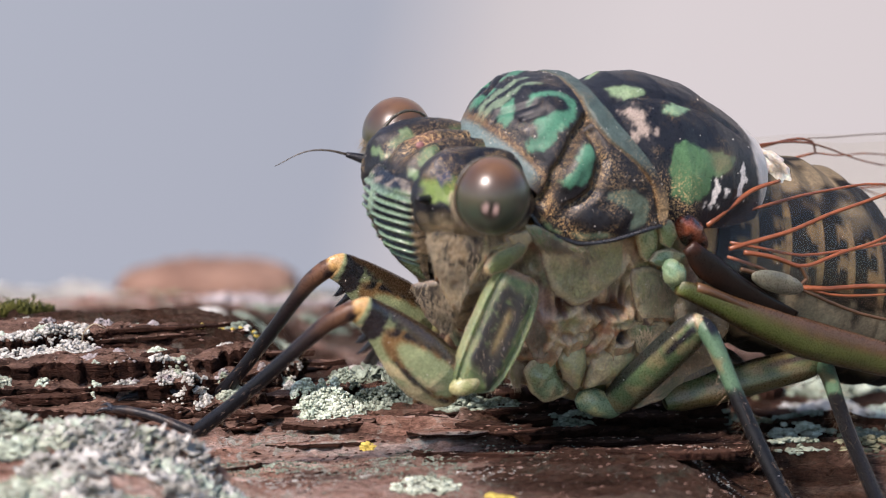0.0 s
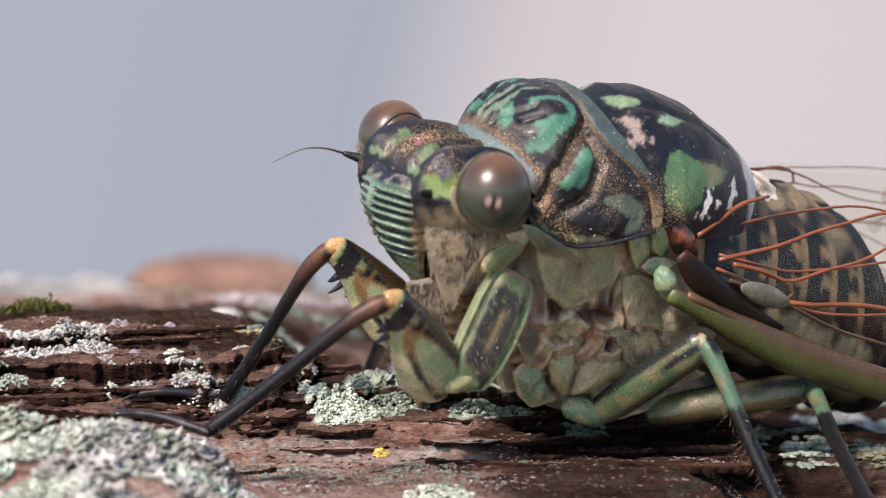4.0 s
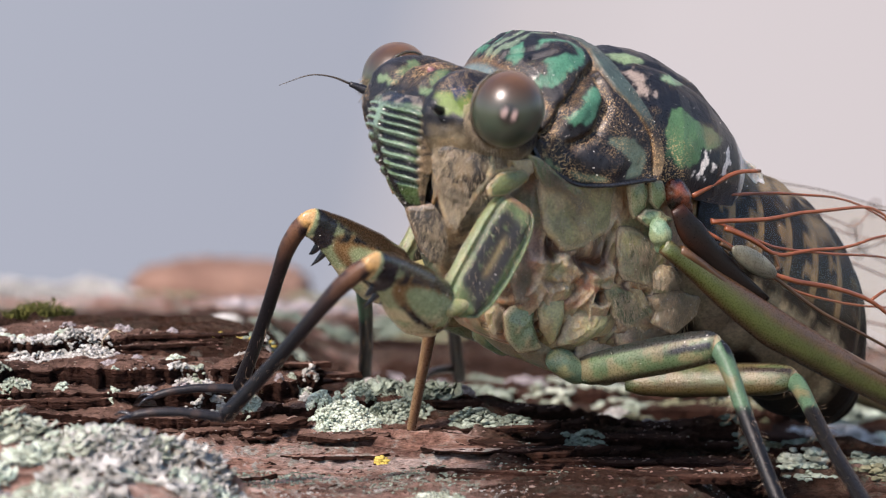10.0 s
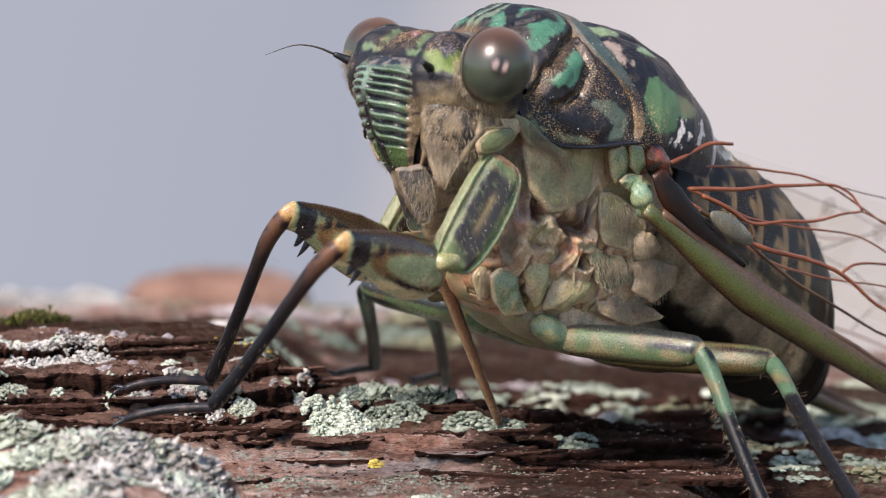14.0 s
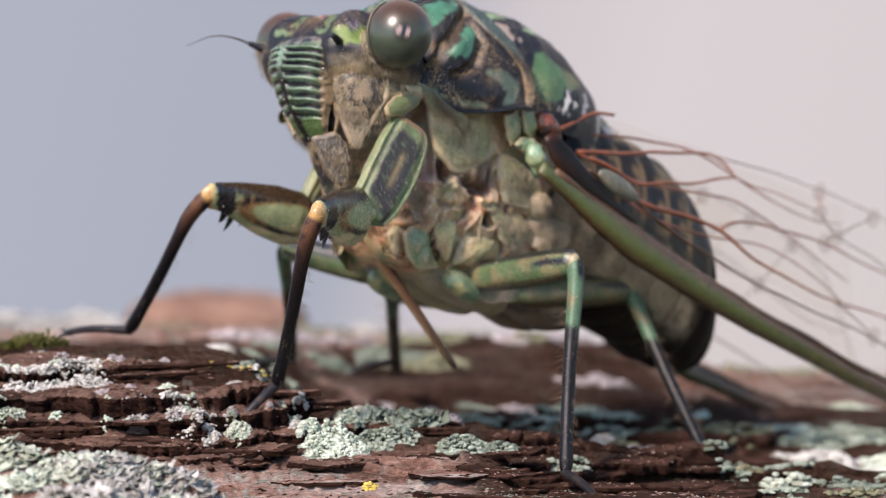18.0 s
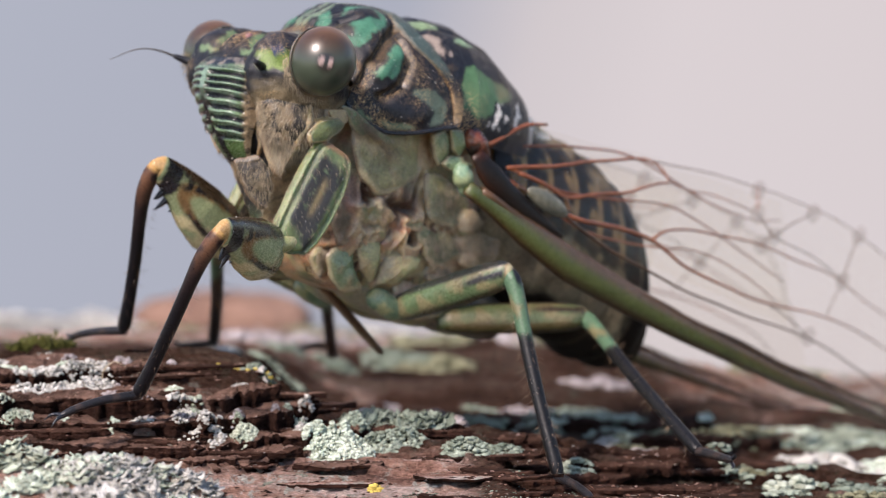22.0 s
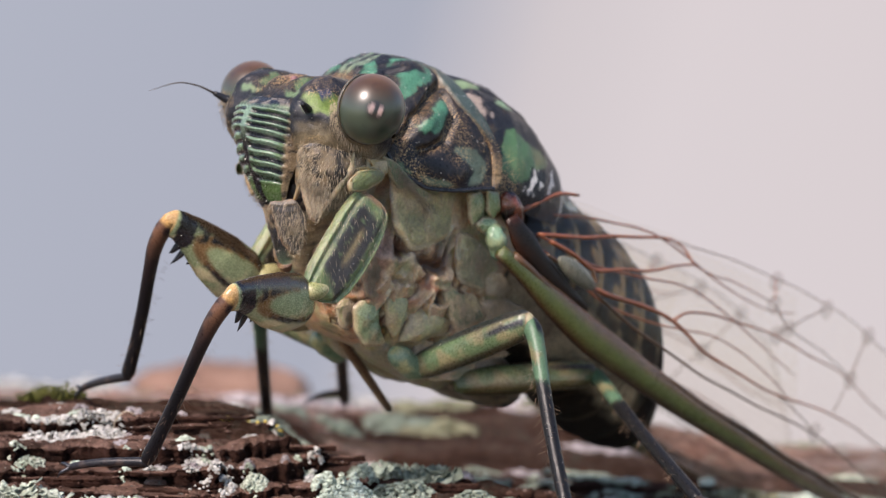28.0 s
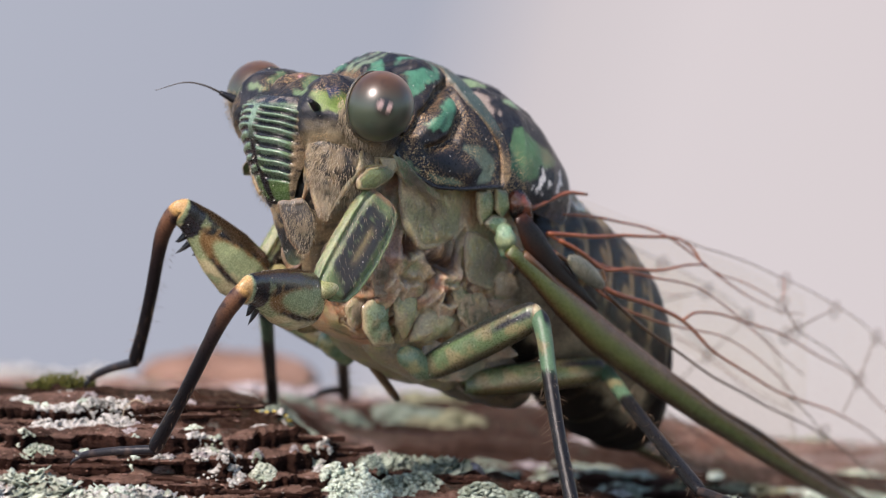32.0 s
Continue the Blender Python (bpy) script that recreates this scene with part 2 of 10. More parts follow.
def backdrop_build(t, b, n, l):
    c, sep = n.new("ShaderNodeTexCoord"), n.new("ShaderNodeSeparateXYZ")
    l.new(c.outputs["Object"], sep.inputs[0])
    add, mul = n.new("ShaderNodeMath"), n.new("ShaderNodeMath")
    mul.operation, mul.inputs[1].default_value = "MULTIPLY", 0.28
    l.new(sep.outputs["Z"], mul.inputs[0])
    add.operation = "SUBTRACT"
    l.new(sep.outputs["X"], add.inputs[0])
    l.new(mul.outputs[0], add.inputs[1])
    wave = n.new("ShaderNodeMapRange")
    wave.inputs["From Min"].default_value, wave.inputs["From Max"].default_value = -0.4, 0.6
    l.new(add.outputs[0], wave.inputs["Value"])
    col = ramp(t, wave.outputs["Result"], [(0.1, (0.43, 0.46, 0.53)), (0.41, (0.385, 0.41, 0.475)), (0.47, (0.60, 0.56, 0.565)), (0.53, (0.66, 0.61, 0.61)), (0.8, (0.64, 0.585, 0.58))])
    e = n.new("ShaderNodeEmission")
    l.new(col, e.inputs["Color"])
    e.inputs["Strength"].default_value = 0.54
    l.new(e.outputs[0], n["Material Output"].inputs["Surface"])


BACKDROP = shader("soft far distance", backdrop_build)

# ---- mesh kit ----


def fbm_all(pts, scale, octaves=4, stretch=(1, 1, 1), seed=0.0):
    q = np.asarray(pts) * np.array(stretch) * scale + seed
    return np.array([noise.fractal(Vector(v), 0.9, 2.1, octaves) for v in q])


def step(a, b, x):
    k = np.clip((np.asarray(x, float) - a) / (b - a), 0, 1)
    return k * k * (3 - 2 * k)


def blend(c, d, k):
    k = np.asarray(k)[..., None]
    return np.asarray(c) * (1 - k) + np.asarray(d) * k


def link(name, verts, faces, material, parent=None, label="", tint=None, smooth=True, at=(0, 0, 0), gold=None):
    """One mesh object from millimetre coordinates; tint is a colour for every vertex, gold its share of golden scales."""
    me = bpy.data.meshes.new(name)
    me.from_pydata((np.asarray(verts, float) * MM).tolist(), [], [list(map(int, f)) for f in faces])
    if smooth:
        me.polygons.foreach_set("use_smooth", [True] * len(me.polygons))
    if tint is not None:
        tint = np.asarray(tint, float)
        dust = np.ravel(gold) if gold is not None else np.zeros(len(verts))
        tint = np.broadcast_to(tint, (len(verts), 3))
        att = me.color_attributes.new("tint", "FLOAT_COLOR", "POINT")
        att.data.foreach_set("color", np.c_[tint, dust].ravel())
    me.materials.append(material)
    ob = new(name, me)
    ob.location = [c * MM for c in at]
    if parent is not None:
        ob.parent = parent
    if label:
        tagged(ob, label)
    return ob


def sheet(fn, nu, nv, wrap=False):
    """Vertices, faces and the (u, v) of a parametric sheet; fn takes arrays u, v in 0..1 and gives x, y, z."""
    u, v = np.meshgrid(np.linspace(0, 1, nu), np.linspace(0, 1, nv + (1 if wrap else 0))[: nv], indexing="ij")
    x, y, z = fn(u, v)
    verts = np.stack([np.broadcast_to(a, u.shape) for a in (x, y, z)], -1).reshape(-1, 3).astype(float)
    faces = []
    for i in range(nu - 1):
        for j in range(nv if wrap else nv - 1):
            k = (j + 1) % nv
            faces.append((i * nv + j, (i + 1) * nv + j, (i + 1) * nv + k, i * nv + k))
    return verts, faces, u.ravel(), v.ravel()


def blob(center, radii, nu=40, nv=48, power=1.0, turn=None, lumps=0.0, seed=0.0):
    """A rounded lump: a stretched, turned and lumpy ball, poles along x."""
    def fn(u, v):
        a, b = np.pi * u, 2 * np.pi * v
        s = np.sign(np.cos(a)) * np.abs(np.cos(a)) ** power
        r = np.abs(np.sin(a)) ** power
        return -radii[0] * s, radii[1] * r * np.cos(b), radii[2] * r * np.sin(b)
    v, f, uu, vv = sheet(fn, nu, nv, wrap=True)
    if lumps:
        n = v / (np.linalg.norm(v, axis=1, keepdims=True) + 1e-9)
        v = v + n * (lumps * fbm_all(v, 0.9, 3, seed=seed + 3.1))[:, None]
    if turn is not None:
        m = np.array(Euler([radians(a) for a in turn]).to_matrix())
        v = v @ m.T
    return v + np.array(center), f, uu, vv


def tube(path, radii, n=12, flat=1.0, fine=4):
    """A swept tube along a smoothed path; radii per path point; flat squeezes it along the second normal. Gives along-fraction too."""
    p = np.asarray(path, float)
    r = np.broadcast_to(np.asarray(radii, float), (len(p),)) if np.ndim(radii) < 2 else np.asarray(radii, float)[:, 0]
    t = np.linspace(0, len(p) - 1, (len(p) - 1) * fine + 1)
    i = np.clip(t.astype(int), 0, len(p) - 2)
    k = (t - i)[:, None]
    ext = np.vstack([2 * p[0] - p[1], p, 2 * p[-1] - p[-2]])
    a, b, c, d = ext[i], ext[i + 1], ext[i + 2], ext[i + 3]
    q = 0.5 * (2 * b + (c - a) * k + (2 * a - 5 * b + 4 * c - d) * k**2 + (3 * b - a - 3 * c + d) * k**3)
    rr = np.interp(t, np.arange(len(p)), r)
    tan = np.gradient(q, axis=0)
    tan /= np.linalg.norm(tan, axis=1, keepdims=True) + 1e-12
    ref = np.array([0, 0, 1.0]) if abs(tan[0][2]) < 0.9 else np.array([0, 1.0, 0])
    verts = []
    ang = np.linspace(0, 2 * np.pi, n, endpoint=False)
    for j in range(len(q)):
        s = np.cross(tan[j], ref)
        s /= np.linalg.norm(s) + 1e-12
        up = np.cross(s, tan[j])
        ref = up
        verts.append(q[j] + rr[j] * (np.cos(ang)[:, None] * s * flat + np.sin(ang)[:, None] * up))
    verts = np.vstack(verts + [q[:1], q[-1:]])
    m = len(q)
    faces = [(a0 * n + b0, a0 * n + (b0 + 1) % n, (a0 + 1) * n + (b0 + 1) % n, (a0 + 1) * n + b0) for a0 in range(m - 1) for b0 in range(n)]
    faces += [(m * n, (b0 + 1) % n, b0) for b0 in range(n)] + [(m * n + 1, (m - 1) * n + b0, (m - 1) * n + (b0 + 1) % n) for b0 in range(n)]
    along = np.r_[np.repeat(np.linspace(0, 1, m), n), 0, 1]
    return verts, faces, along


def joined(pieces):
    vs, fs, base = [], [], 0
    for v, f in pieces:
        vs.append(np.asarray(v))
        fs += [tuple(i + base for i in q) for q in f]
        base += len(v)
    return np.vstack(vs), fs


def mirrored(v):
    return np.asarray(v) * np.array([1, -1, 1])


def hairs(roots, normals, length, width, lean=(0, 0, -0.3), rng=None):
    """Short tapered hairs, three-sided, joined into one mesh."""
    rng = rng or random.Random(5)
    pieces = []
    for p, nrm in zip(roots, normals):
        d = np.array(nrm) + np.array(lean) + np.array([rng.uniform(-0.45, 0.45) for _ in range(3)])
        d /= np.linalg.norm(d)
        s = np.cross(d, [0.3, 0.5, 0.8])
        s /= np.linalg.norm(s)
        q = np.cross(d, s)
        w, h = width * rng.uniform(0.7, 1.2), length * rng.uniform(0.5, 1.25)
        bend = np.array([0, 0, -0.2 * h])
        mid = np.array(p) + d * h * 0.55
        ring = [s * w, (-0.5 * s + 0.87 * q) * w, (-0.5 * s - 0.87 * q) * w]
        v = [np.array(p) + r for r in ring] + [mid + 0.7 * r for r in ring] + [np.array(p) + d * h + bend]
        f = [(0, 1, 4, 3), (1, 2, 5, 4), (2, 0, 3, 5), (3, 4, 6), (4, 5, 6), (5, 3, 6)]
        pieces.append((v, f))
    return joined(pieces)

# ---- the cicada: head towards -x, its left side towards -y ----
BLACK, GREEN, LIME = (0.010, 0.011, 0.015), (0.11, 0.17, 0.095), (0.125, 0.19, 0.05)
TAN, CREAM, WAX, BROWN = (0.29, 0.225, 0.135), (0.42, 0.37, 0.26), (0.72, 0.68, 0.64), (0.06, 0.03, 0.015)
UMBER = (0.075, 0.036, 0.02)

cicada = tagged(new("cicada"), "green and black cicada with clear veined wings walking on bark", "cicada")
moving = {}


def spots(p, base, marks, warp=0.25, soft=0.12):
    """Colours for points p: base, with marks (centre, radii, colour) whose rims are ragged."""
    w = np.stack([fbm_all(p, 1.7, 3, seed=s) for s in (1.3, 7.7, 4.2)], -1) * warp
    col = np.broadcast_to(np.asarray(base, float), p.shape).copy()
    for c, r, k in marks:
        d = np.linalg.norm((p + w - np.array(c)) / np.array(r), axis=1)
        col = blend(col, k, 1 - step(1 - soft, 1 + soft, d))
    return col


# head: the broad crown between the eyes
v, f, u, w = blob((-5.5, 0, -0.45), (2.6, 4.1, 1.95), 110, 140, 0.85)
lobe = np.abs(v[:, 1] + 0.2)
v[:, 2] += (0.34 * np.exp(-((lobe - 2.0) / 0.62) ** 2) - 0.34 * np.exp(-((lobe - 1.05) / 0.24) ** 2) + 0.10 * np.exp(-((lobe - 0.55) / 0.2) ** 2) - 0.22 * np.exp(-(lobe / 0.2) ** 2) - 0.30 * np.exp(-((lobe - 3.0) / 0.22) ** 2)) * step(-0.2, 0.5, v[:, 2])
v += 0.05 * fbm_all(v, 1.4, 4)[:, None] * (v - np.array([-5.5, 0, -0.45])) / 2.0
v[:, 0] -= 0.35 * np.exp(-((np.abs(v[:, 1]) - 2.3) / 0.7) ** 2) * (v[:, 0] < -6)
side = np.abs(v) * [0, 1, 0] + v * [1, 0, 1]
col = spots(side, BLACK, [((-7.6, 2.95, 0.15), (0.9, 0.75, 0.42), LIME), ((-7.2, 1.05, 0.9), (0.5, 0.16, 0.5), (0.08, 0.13, 0.07)), ((-7.75, 1.6, 0.15), (0.4, 0.7, 0.22), GREEN), ((-5.0, 3.1, 1.1), (0.6, 0.25, 0.4), (0.08, 0.13, 0.07)), ((-4.6, 1.1, 1.2), (0.5, 0.2, 0.4), (0.08, 0.13, 0.07)),
                          ((-7.1, 2.05, 0.9), (0.75, 0.75, 0.5), (0.016, 0.019, 0.03)), ((-7.4, 2.6, 0.5), (0.3, 0.3, 0.2), (0.03, 0.045, 0.10)), ((-6.9, 0.3, 1.2), (0.8, 0.35, 0.4), (0.07, 0.035, 0.03)), ((-5.7, 2.9, -1.7), (2.4, 1.6, 1.25), (0.17, 0.14, 0.09)), ((-6.9, 2.6, -0.7), (0.5, 0.4, 0.45), BLACK), ((-5.9, 3.3, -1.2), (0.4, 0.3, 0.3), BLACK)], 0.3, 0.22)
link("head", v, f, SHELL, cicada, "black and green mottled head", col, gold=0.9 * np.exp(-(v[:, 1] / 1.0) ** 2) * step(0.0, 0.8, v[:, 2]) + 0.55 * step(0.0, 0.4, fbm_all(v, 0.9, 3)))

# eyes and the three ocelli
for s in (-1, 1):
    v, f, u, w = blob((0, 0, 0), (1.33, 1.36, 1.42), 48, 64)
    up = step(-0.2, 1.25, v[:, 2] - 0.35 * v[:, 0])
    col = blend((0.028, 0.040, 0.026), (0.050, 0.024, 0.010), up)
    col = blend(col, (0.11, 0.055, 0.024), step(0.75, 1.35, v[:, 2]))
    # dark pseudopupil turned to the view and two pale glints, painted into the colour
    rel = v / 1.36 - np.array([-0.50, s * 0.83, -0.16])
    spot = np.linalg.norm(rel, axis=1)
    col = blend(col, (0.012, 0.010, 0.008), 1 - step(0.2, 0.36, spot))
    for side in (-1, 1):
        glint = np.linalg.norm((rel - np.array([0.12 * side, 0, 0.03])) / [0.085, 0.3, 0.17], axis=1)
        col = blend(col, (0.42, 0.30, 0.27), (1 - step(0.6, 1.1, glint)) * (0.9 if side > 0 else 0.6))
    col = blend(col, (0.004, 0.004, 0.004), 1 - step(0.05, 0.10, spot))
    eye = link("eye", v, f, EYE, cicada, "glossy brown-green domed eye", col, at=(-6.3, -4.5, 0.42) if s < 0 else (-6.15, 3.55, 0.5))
    v, f, al = tube([(1.28 * math.cos(a), 0, 1.33 * math.sin(a)) for a in np.linspace(0, 2 * math.pi, 33)], 0.07, 8, fine=1)
    v[:, 1] -= s * (0.5 if s < 0 else 0.8)
    k = 1.0 if s < 0 else 0.86
    link("eye_rim", v * [k, 1, k], f, SHELL_MATT, eye, tint=(0.05, 0.045, 0.03))
for x, y, z in ((-7.2, -0.25, 1.06), (-6.75, -0.75, 1.22), (-6.75, 0.3, 1.22)):
    v, f, u, w = blob((x, y, z), (0.17, 0.17, 0.15), 14, 16)
    link("ocellus", v, f, SHELL_SMOOTH, cicada, "tiny pink bead-like ocellus", tint=(0.20, 0.09, 0.09))


# the ribbed bulging face
def face(u, v):
    b = (v - 0.5) * 2
    mid_x = np.interp(u, [0, 0.08, 0.25, 0.45, 0.7, 0.9, 1], [-7.5, -8.2, -8.62, -8.58, -7.8, -6.85, -6.3])
    mid_z = np.interp(u, [0, 0.08, 0.25, 0.45, 0.7, 0.9, 1], [0.15, -0.1, -0.75, -1.55, -2.75, -3.7, -4.1])
    half = np.interp(u, [0, 0.15, 0.4, 0.7, 1], [1.9, 2.25, 2.2, 1.75, 1.0]) * (1 - 0.22 * (b > 0))
    mid_x = mid_x - 0.2 * np.sin(np.pi * np.clip(u, 0, 1))
    edge_x = np.interp(u, [0, 0.2, 0.5, 0.8, 1], [-7.2, -7.55, -7.2, -6.75, -6.2])
    arc = np.sqrt(np.clip(1 - np.abs(b) ** 2.3, 0, 1))
    x = edge_x + (mid_x - edge_x) * arc
    ribs = step(0.05, 0.16, np.abs(b)) * (1 - step(0.86, 0.95, np.abs(b))) * step(0.16, 0.24, u) * (1 - step(0.80, 0.86, u))
    wav = np.sin((u - 0.12) / 0.7 * 9.0 * 2 * np.pi - 3.4 * np.abs(b) ** 1.5 + 0.7 * np.sin(6 * b) + 0.5 * np.sin(17 * u))
    x = x - 0.13 * ribs * wav * (1 - 0.65 * (b > 0))
    return x, b * half * (1 + 0.02 * ribs * wav), mid_z - 0.18 * arc * 0 + 0.25 * np.abs(b) ** 2 * (u < 2) * 0.4


v, f, u, w = sheet(face, 220, 90)
b = np.abs(w - 0.5) * 2
ribs = step(0.04, 0.14, b) * (1 - step(0.88, 0.95, b)) * step(0.16, 0.24, u) * (1 - step(0.80, 0.88, u))
bs = (w - 0.5) * 2
wav = np.sin((u - 0.12) / 0.7 * 9.0 * 2 * np.pi - 3.4 * b**1.5 + 0.7 * np.sin(6 * bs) + 0.5 * np.sin(17 * u))
n1 = fbm_all(v, 1.2, 3)
col = blend(blend((0.13, 0.20, 0.145), (0.10, 0.16, 0.09), step(0.0, 0.5, n1)), BLACK, np.clip(step(0.05, -0.4, wav + 0.5 * n1), 0, 1) * ribs)
col = blend(col, (0.07, 0.125, 0.045), step(0.78, 0.86, u))
col = blend(col, BLACK, (1 - step(0.10, 0.2, b + 0.1 * n1)) * step(0.35, 0.6, u))
col = blend(col, blend((0.25, 0.19, 0.12), (0.06, 0.05, 0.04), step(0.1, 0.5, fbm_all(v, 2.5, 3))), step(0.86, 0.93, b))
col = blend(col, blend(BLACK, (0.15, 0.13, 0.11), step(-0.2, 0.4, fbm_all(v, 2.0, 3))), 1 - step(0.15, 0.22, u + 0.03 * n1))
col = blend(col, BLACK, step(0.95, 0.985, u))
link("face_shield", v, f, SHELL_GLOSS, cicada, "bulging green face shield with black transverse ribs", col)


# the muzzle below the face
def muzzle(u, v):
    a = (v - 0.5) * np.pi
    cx, cz = -5.6 + 1.9 * u, -3.7 - 2.9 * u
    half = 2.0 * (1 - 0.62 * u)
    return cx + 0.3 * u - (0.75 - 0.1 * u) * np.cos(a) + 1.1 * np.abs(np.sin(a)) ** 3 * (1 - 0.5 * u), half * np.sin(a), cz - 0.25 * np.cos(a) + 0.5 * np.abs(np.sin(a)) ** 2


v, f, u, w = sheet(muzzle, 60, 48)
v += 0.05 * fbm_all(v, 2.0, 4)[:, None] * [1, 0, 0.5]
col = blend(BLACK, TAN, step(-0.35, 0.25, fbm_all(v, 0.9, 4)))
col = blend(col, GREEN, np.clip((1 - step(0.08, 0.2, np.abs(w - 0.5))) * step(0.5, 0.9, u), 0, 1) * 0.7)
link("muzzle", v, f, SHELL_MATT, cicada, "dark downy tapered muzzle", col)

v, f, u, w = blob((-5.75, 0, -3.7), (0.65, 1.3, 0.6), 30, 36, lumps=0.08)
link("muzzle_base", v, f, SHELL_MATT, cicada, "dark fold between face and muzzle", blend(BLACK, (0.14, 0.11, 0.07), step(0.1, 0.5, fbm_all(v, 1.2, 4))))

# added filler: stops the bright distance showing through beside the face
v, f, u, w = blob((-5.7, 0, -2.9), (0.95, 1.85, 1.1), 30, 36, lumps=0.06)
link("muzzle_base", v, f, SHELL_MATT, cicada, "dark filler closing the gap behind the face shield", blend(BLACK, (0.12, 0.095, 0.06), step(0.1, 0.5, fbm_all(v, 1.2, 4))))

# cheeks and the long cheek plates beside the face
for s in (-1, 1):
    v, f, u, w = blob((-5.4, s * 2.3, -1.6) if s < 0 else (-4.8, s * 1.9, -1.8), (1.85, 1.35, 2.15) if s < 0 else (1.5, 1.2, 1.9), 60, 72, lumps=0.14)
    col = blend((0.20, 0.155, 0.095), (0.02, 0.018, 0.015), step(-0.2, 0.2, fbm_all(v, 1.4, 4) + 0.5 * step(-2.2, -1.0, v[:, 2]) * step(-5.2, -6.2, v[:, 0])))
    link("cheek", v, f, SHELL_MATT, cicada, "tan downy cheek below the eye", col)
    v, f, u, w = blob((-6.45, -2.45, -2.55) if s < 0 else (-5.6, 1.7, -2.6), (0.42, 0.6, 1.25), 36, 40, turn=(s * 8, -14, 0), lumps=0.08)
    col = blend((0.24, 0.19, 0.12), (0.07, 0.06, 0.045), step(0.1, 0.5, fbm_all(v, 1.8, 4)))
    link("cheek_plate", v, f, SHELL_MATT, cicada, "long narrow downy cheek plate", col)
    k = 1.0 if s < 0 else 0.72
    v, f, al = tube([(-7.35, s * 2.25 * k, -0.7), (-7.0, s * 2.22 * k, -2.2), (-6.6, s * 2.0 * k, -3.2), (-6.3, s * 1.6 * k, -3.8)], [0.10, 0.13, 0.12, 0.06], 8)
    link("cheek_ridge", v, f, SHELL_MATT, cicada, tint=(0.26, 0.20, 0.12))
    for path in [] if s > 0 else ([(-5.75, s * 3.55, -1.25), (-5.6, s * 3.6, -2.0), (-5.75, s * 3.3, -3.0), (-5.7, s * 2.7, -3.9)], [(-5.0, s * 3.65, -1.2), (-4.75, s * 3.55, -1.7), (-4.2, s * 3.5, -1.9)]):
        v, f, al = tube(path, [0.08, 0.15, 0.13, 0.06][:len(path)], 10)
        v += 0.04 * fbm_all(v, 2.0, 4)[:, None]
        link("cheek_ridge", v, f, SHELL_MATT, cicada, tint=blend((0.34, 0.27, 0.17), (0.16, 0.15, 0.08), step(0, 0.5, fbm_all(v, 1.5, 3))))

# antennae: a thick base and a fine whip
for s in (-1, 1):
    v, f, al = tube([(-7.7, s * 2.5, -0.35), (-8.05, s * 2.75, -0.3), (-8.5, s * 2.95, -0.25)], [0.2, 0.17, 0.1], 10)
    ant = link("antenna", v, f, SHELL, cicada, tint=BLACK)
    if s < 0:
        continue
    v, f, al = tube([(-8.45, s * 2.95, -0.25), (-9.2, s * 3.25, -0.2), (-10.0, s * 3.55, -0.4), (-10.9, s * 3.95, -1.1)], [0.055, 0.038, 0.026, 0.012], 6)
    link("flagellum", v, f, DARK_HAIR, ant)


# pronotum
def reach(u):
    """How far down the collar comes, front to rear."""
    return np.interp(u, [0, 0.15, 0.4, 0.62, 0.85, 1], [112, 112, 110, 104, 97, 94]) / 112


def collar(u, v):
    a = (v - 0.5) * 2 * radians(112) * reach(u)
    s = np.abs(np.sin(a)) ** 1.0
    xf, xr = -5.1 + 1.5 * s**2, -1.1 + 2.35 * s**4
    x = xf + (xr - xf) * u
    half = np.interp(u, [0, 0.25, 0.6, 0.9, 1], [3.3, 3.95, 4.3, 4.55, 4.65])
    top = np.interp(u, [0, 0.05, 0.15, 0.45, 0.8, 1], [0.9, 1.75, 2.7, 3.65, 3.95, 4.0])
    y, z = half * np.sin(a), top * np.cos(a)
    low = step(radians(86), radians(112), np.abs(a))
    z = z - low * (0.15 + 0.3 * u)
    y = y * (1 + 0.06 * low * step(0.4, 0.9, u))
    return x, y, z


v, f, u, w = sheet(collar, 150, 240)
a = (w - 0.5) * 2 * radians(112) * reach(u)
ab = np.abs(a)


def groove(p, q, width):
    """Nearness (0..1) to a line between two places (x in mm, degrees from the midline) on the back."""
    x = np.stack([LONG, 0.07 * DEG], -1)
    p0, p1 = np.array([p[0], 0.07 * p[1]]), np.array([q[0], 0.07 * q[1]])
    k = np.clip(((x - p0) @ (p1 - p0)) / np.sum((p1 - p0) ** 2), 0, 1)
    return np.exp(-(np.linalg.norm(x - p0 - k[:, None] * (p1 - p0), axis=1) / width) ** 2)


def patch(outline, soft=0.07, rag=0.12):
    """How far (0..1) a point lies inside a patch whose cornered outline is given as (x, degrees)."""
    x = np.stack([LONG, 0.07 * DEG], -1)
    q = np.array(outline, float) * [1, 0.07]
    far, inside = np.full(len(x), 9.0), np.zeros(len(x), bool)
    for p0, p1 in zip(q, np.roll(q, -1, 0)):
        k = np.clip(((x - p0) @ (p1 - p0)) / np.sum((p1 - p0) ** 2), 0, 1)
        far = np.minimum(far, np.linalg.norm(x - p0 - k[:, None] * (p1 - p0), axis=1))
        cross = (p0[1] > x[:, 1]) != (p1[1] > x[:, 1])
        inside ^= cross & (x[:, 0] < (p1[0] - p0[0]) * (x[:, 1] - p0[1]) / (p1[1] - p0[1] + 1e-9) + p0[0])
    return step(-soft, soft, np.where(inside, far, -far) + rag * nz2 + 0.5 * rag * nz3)


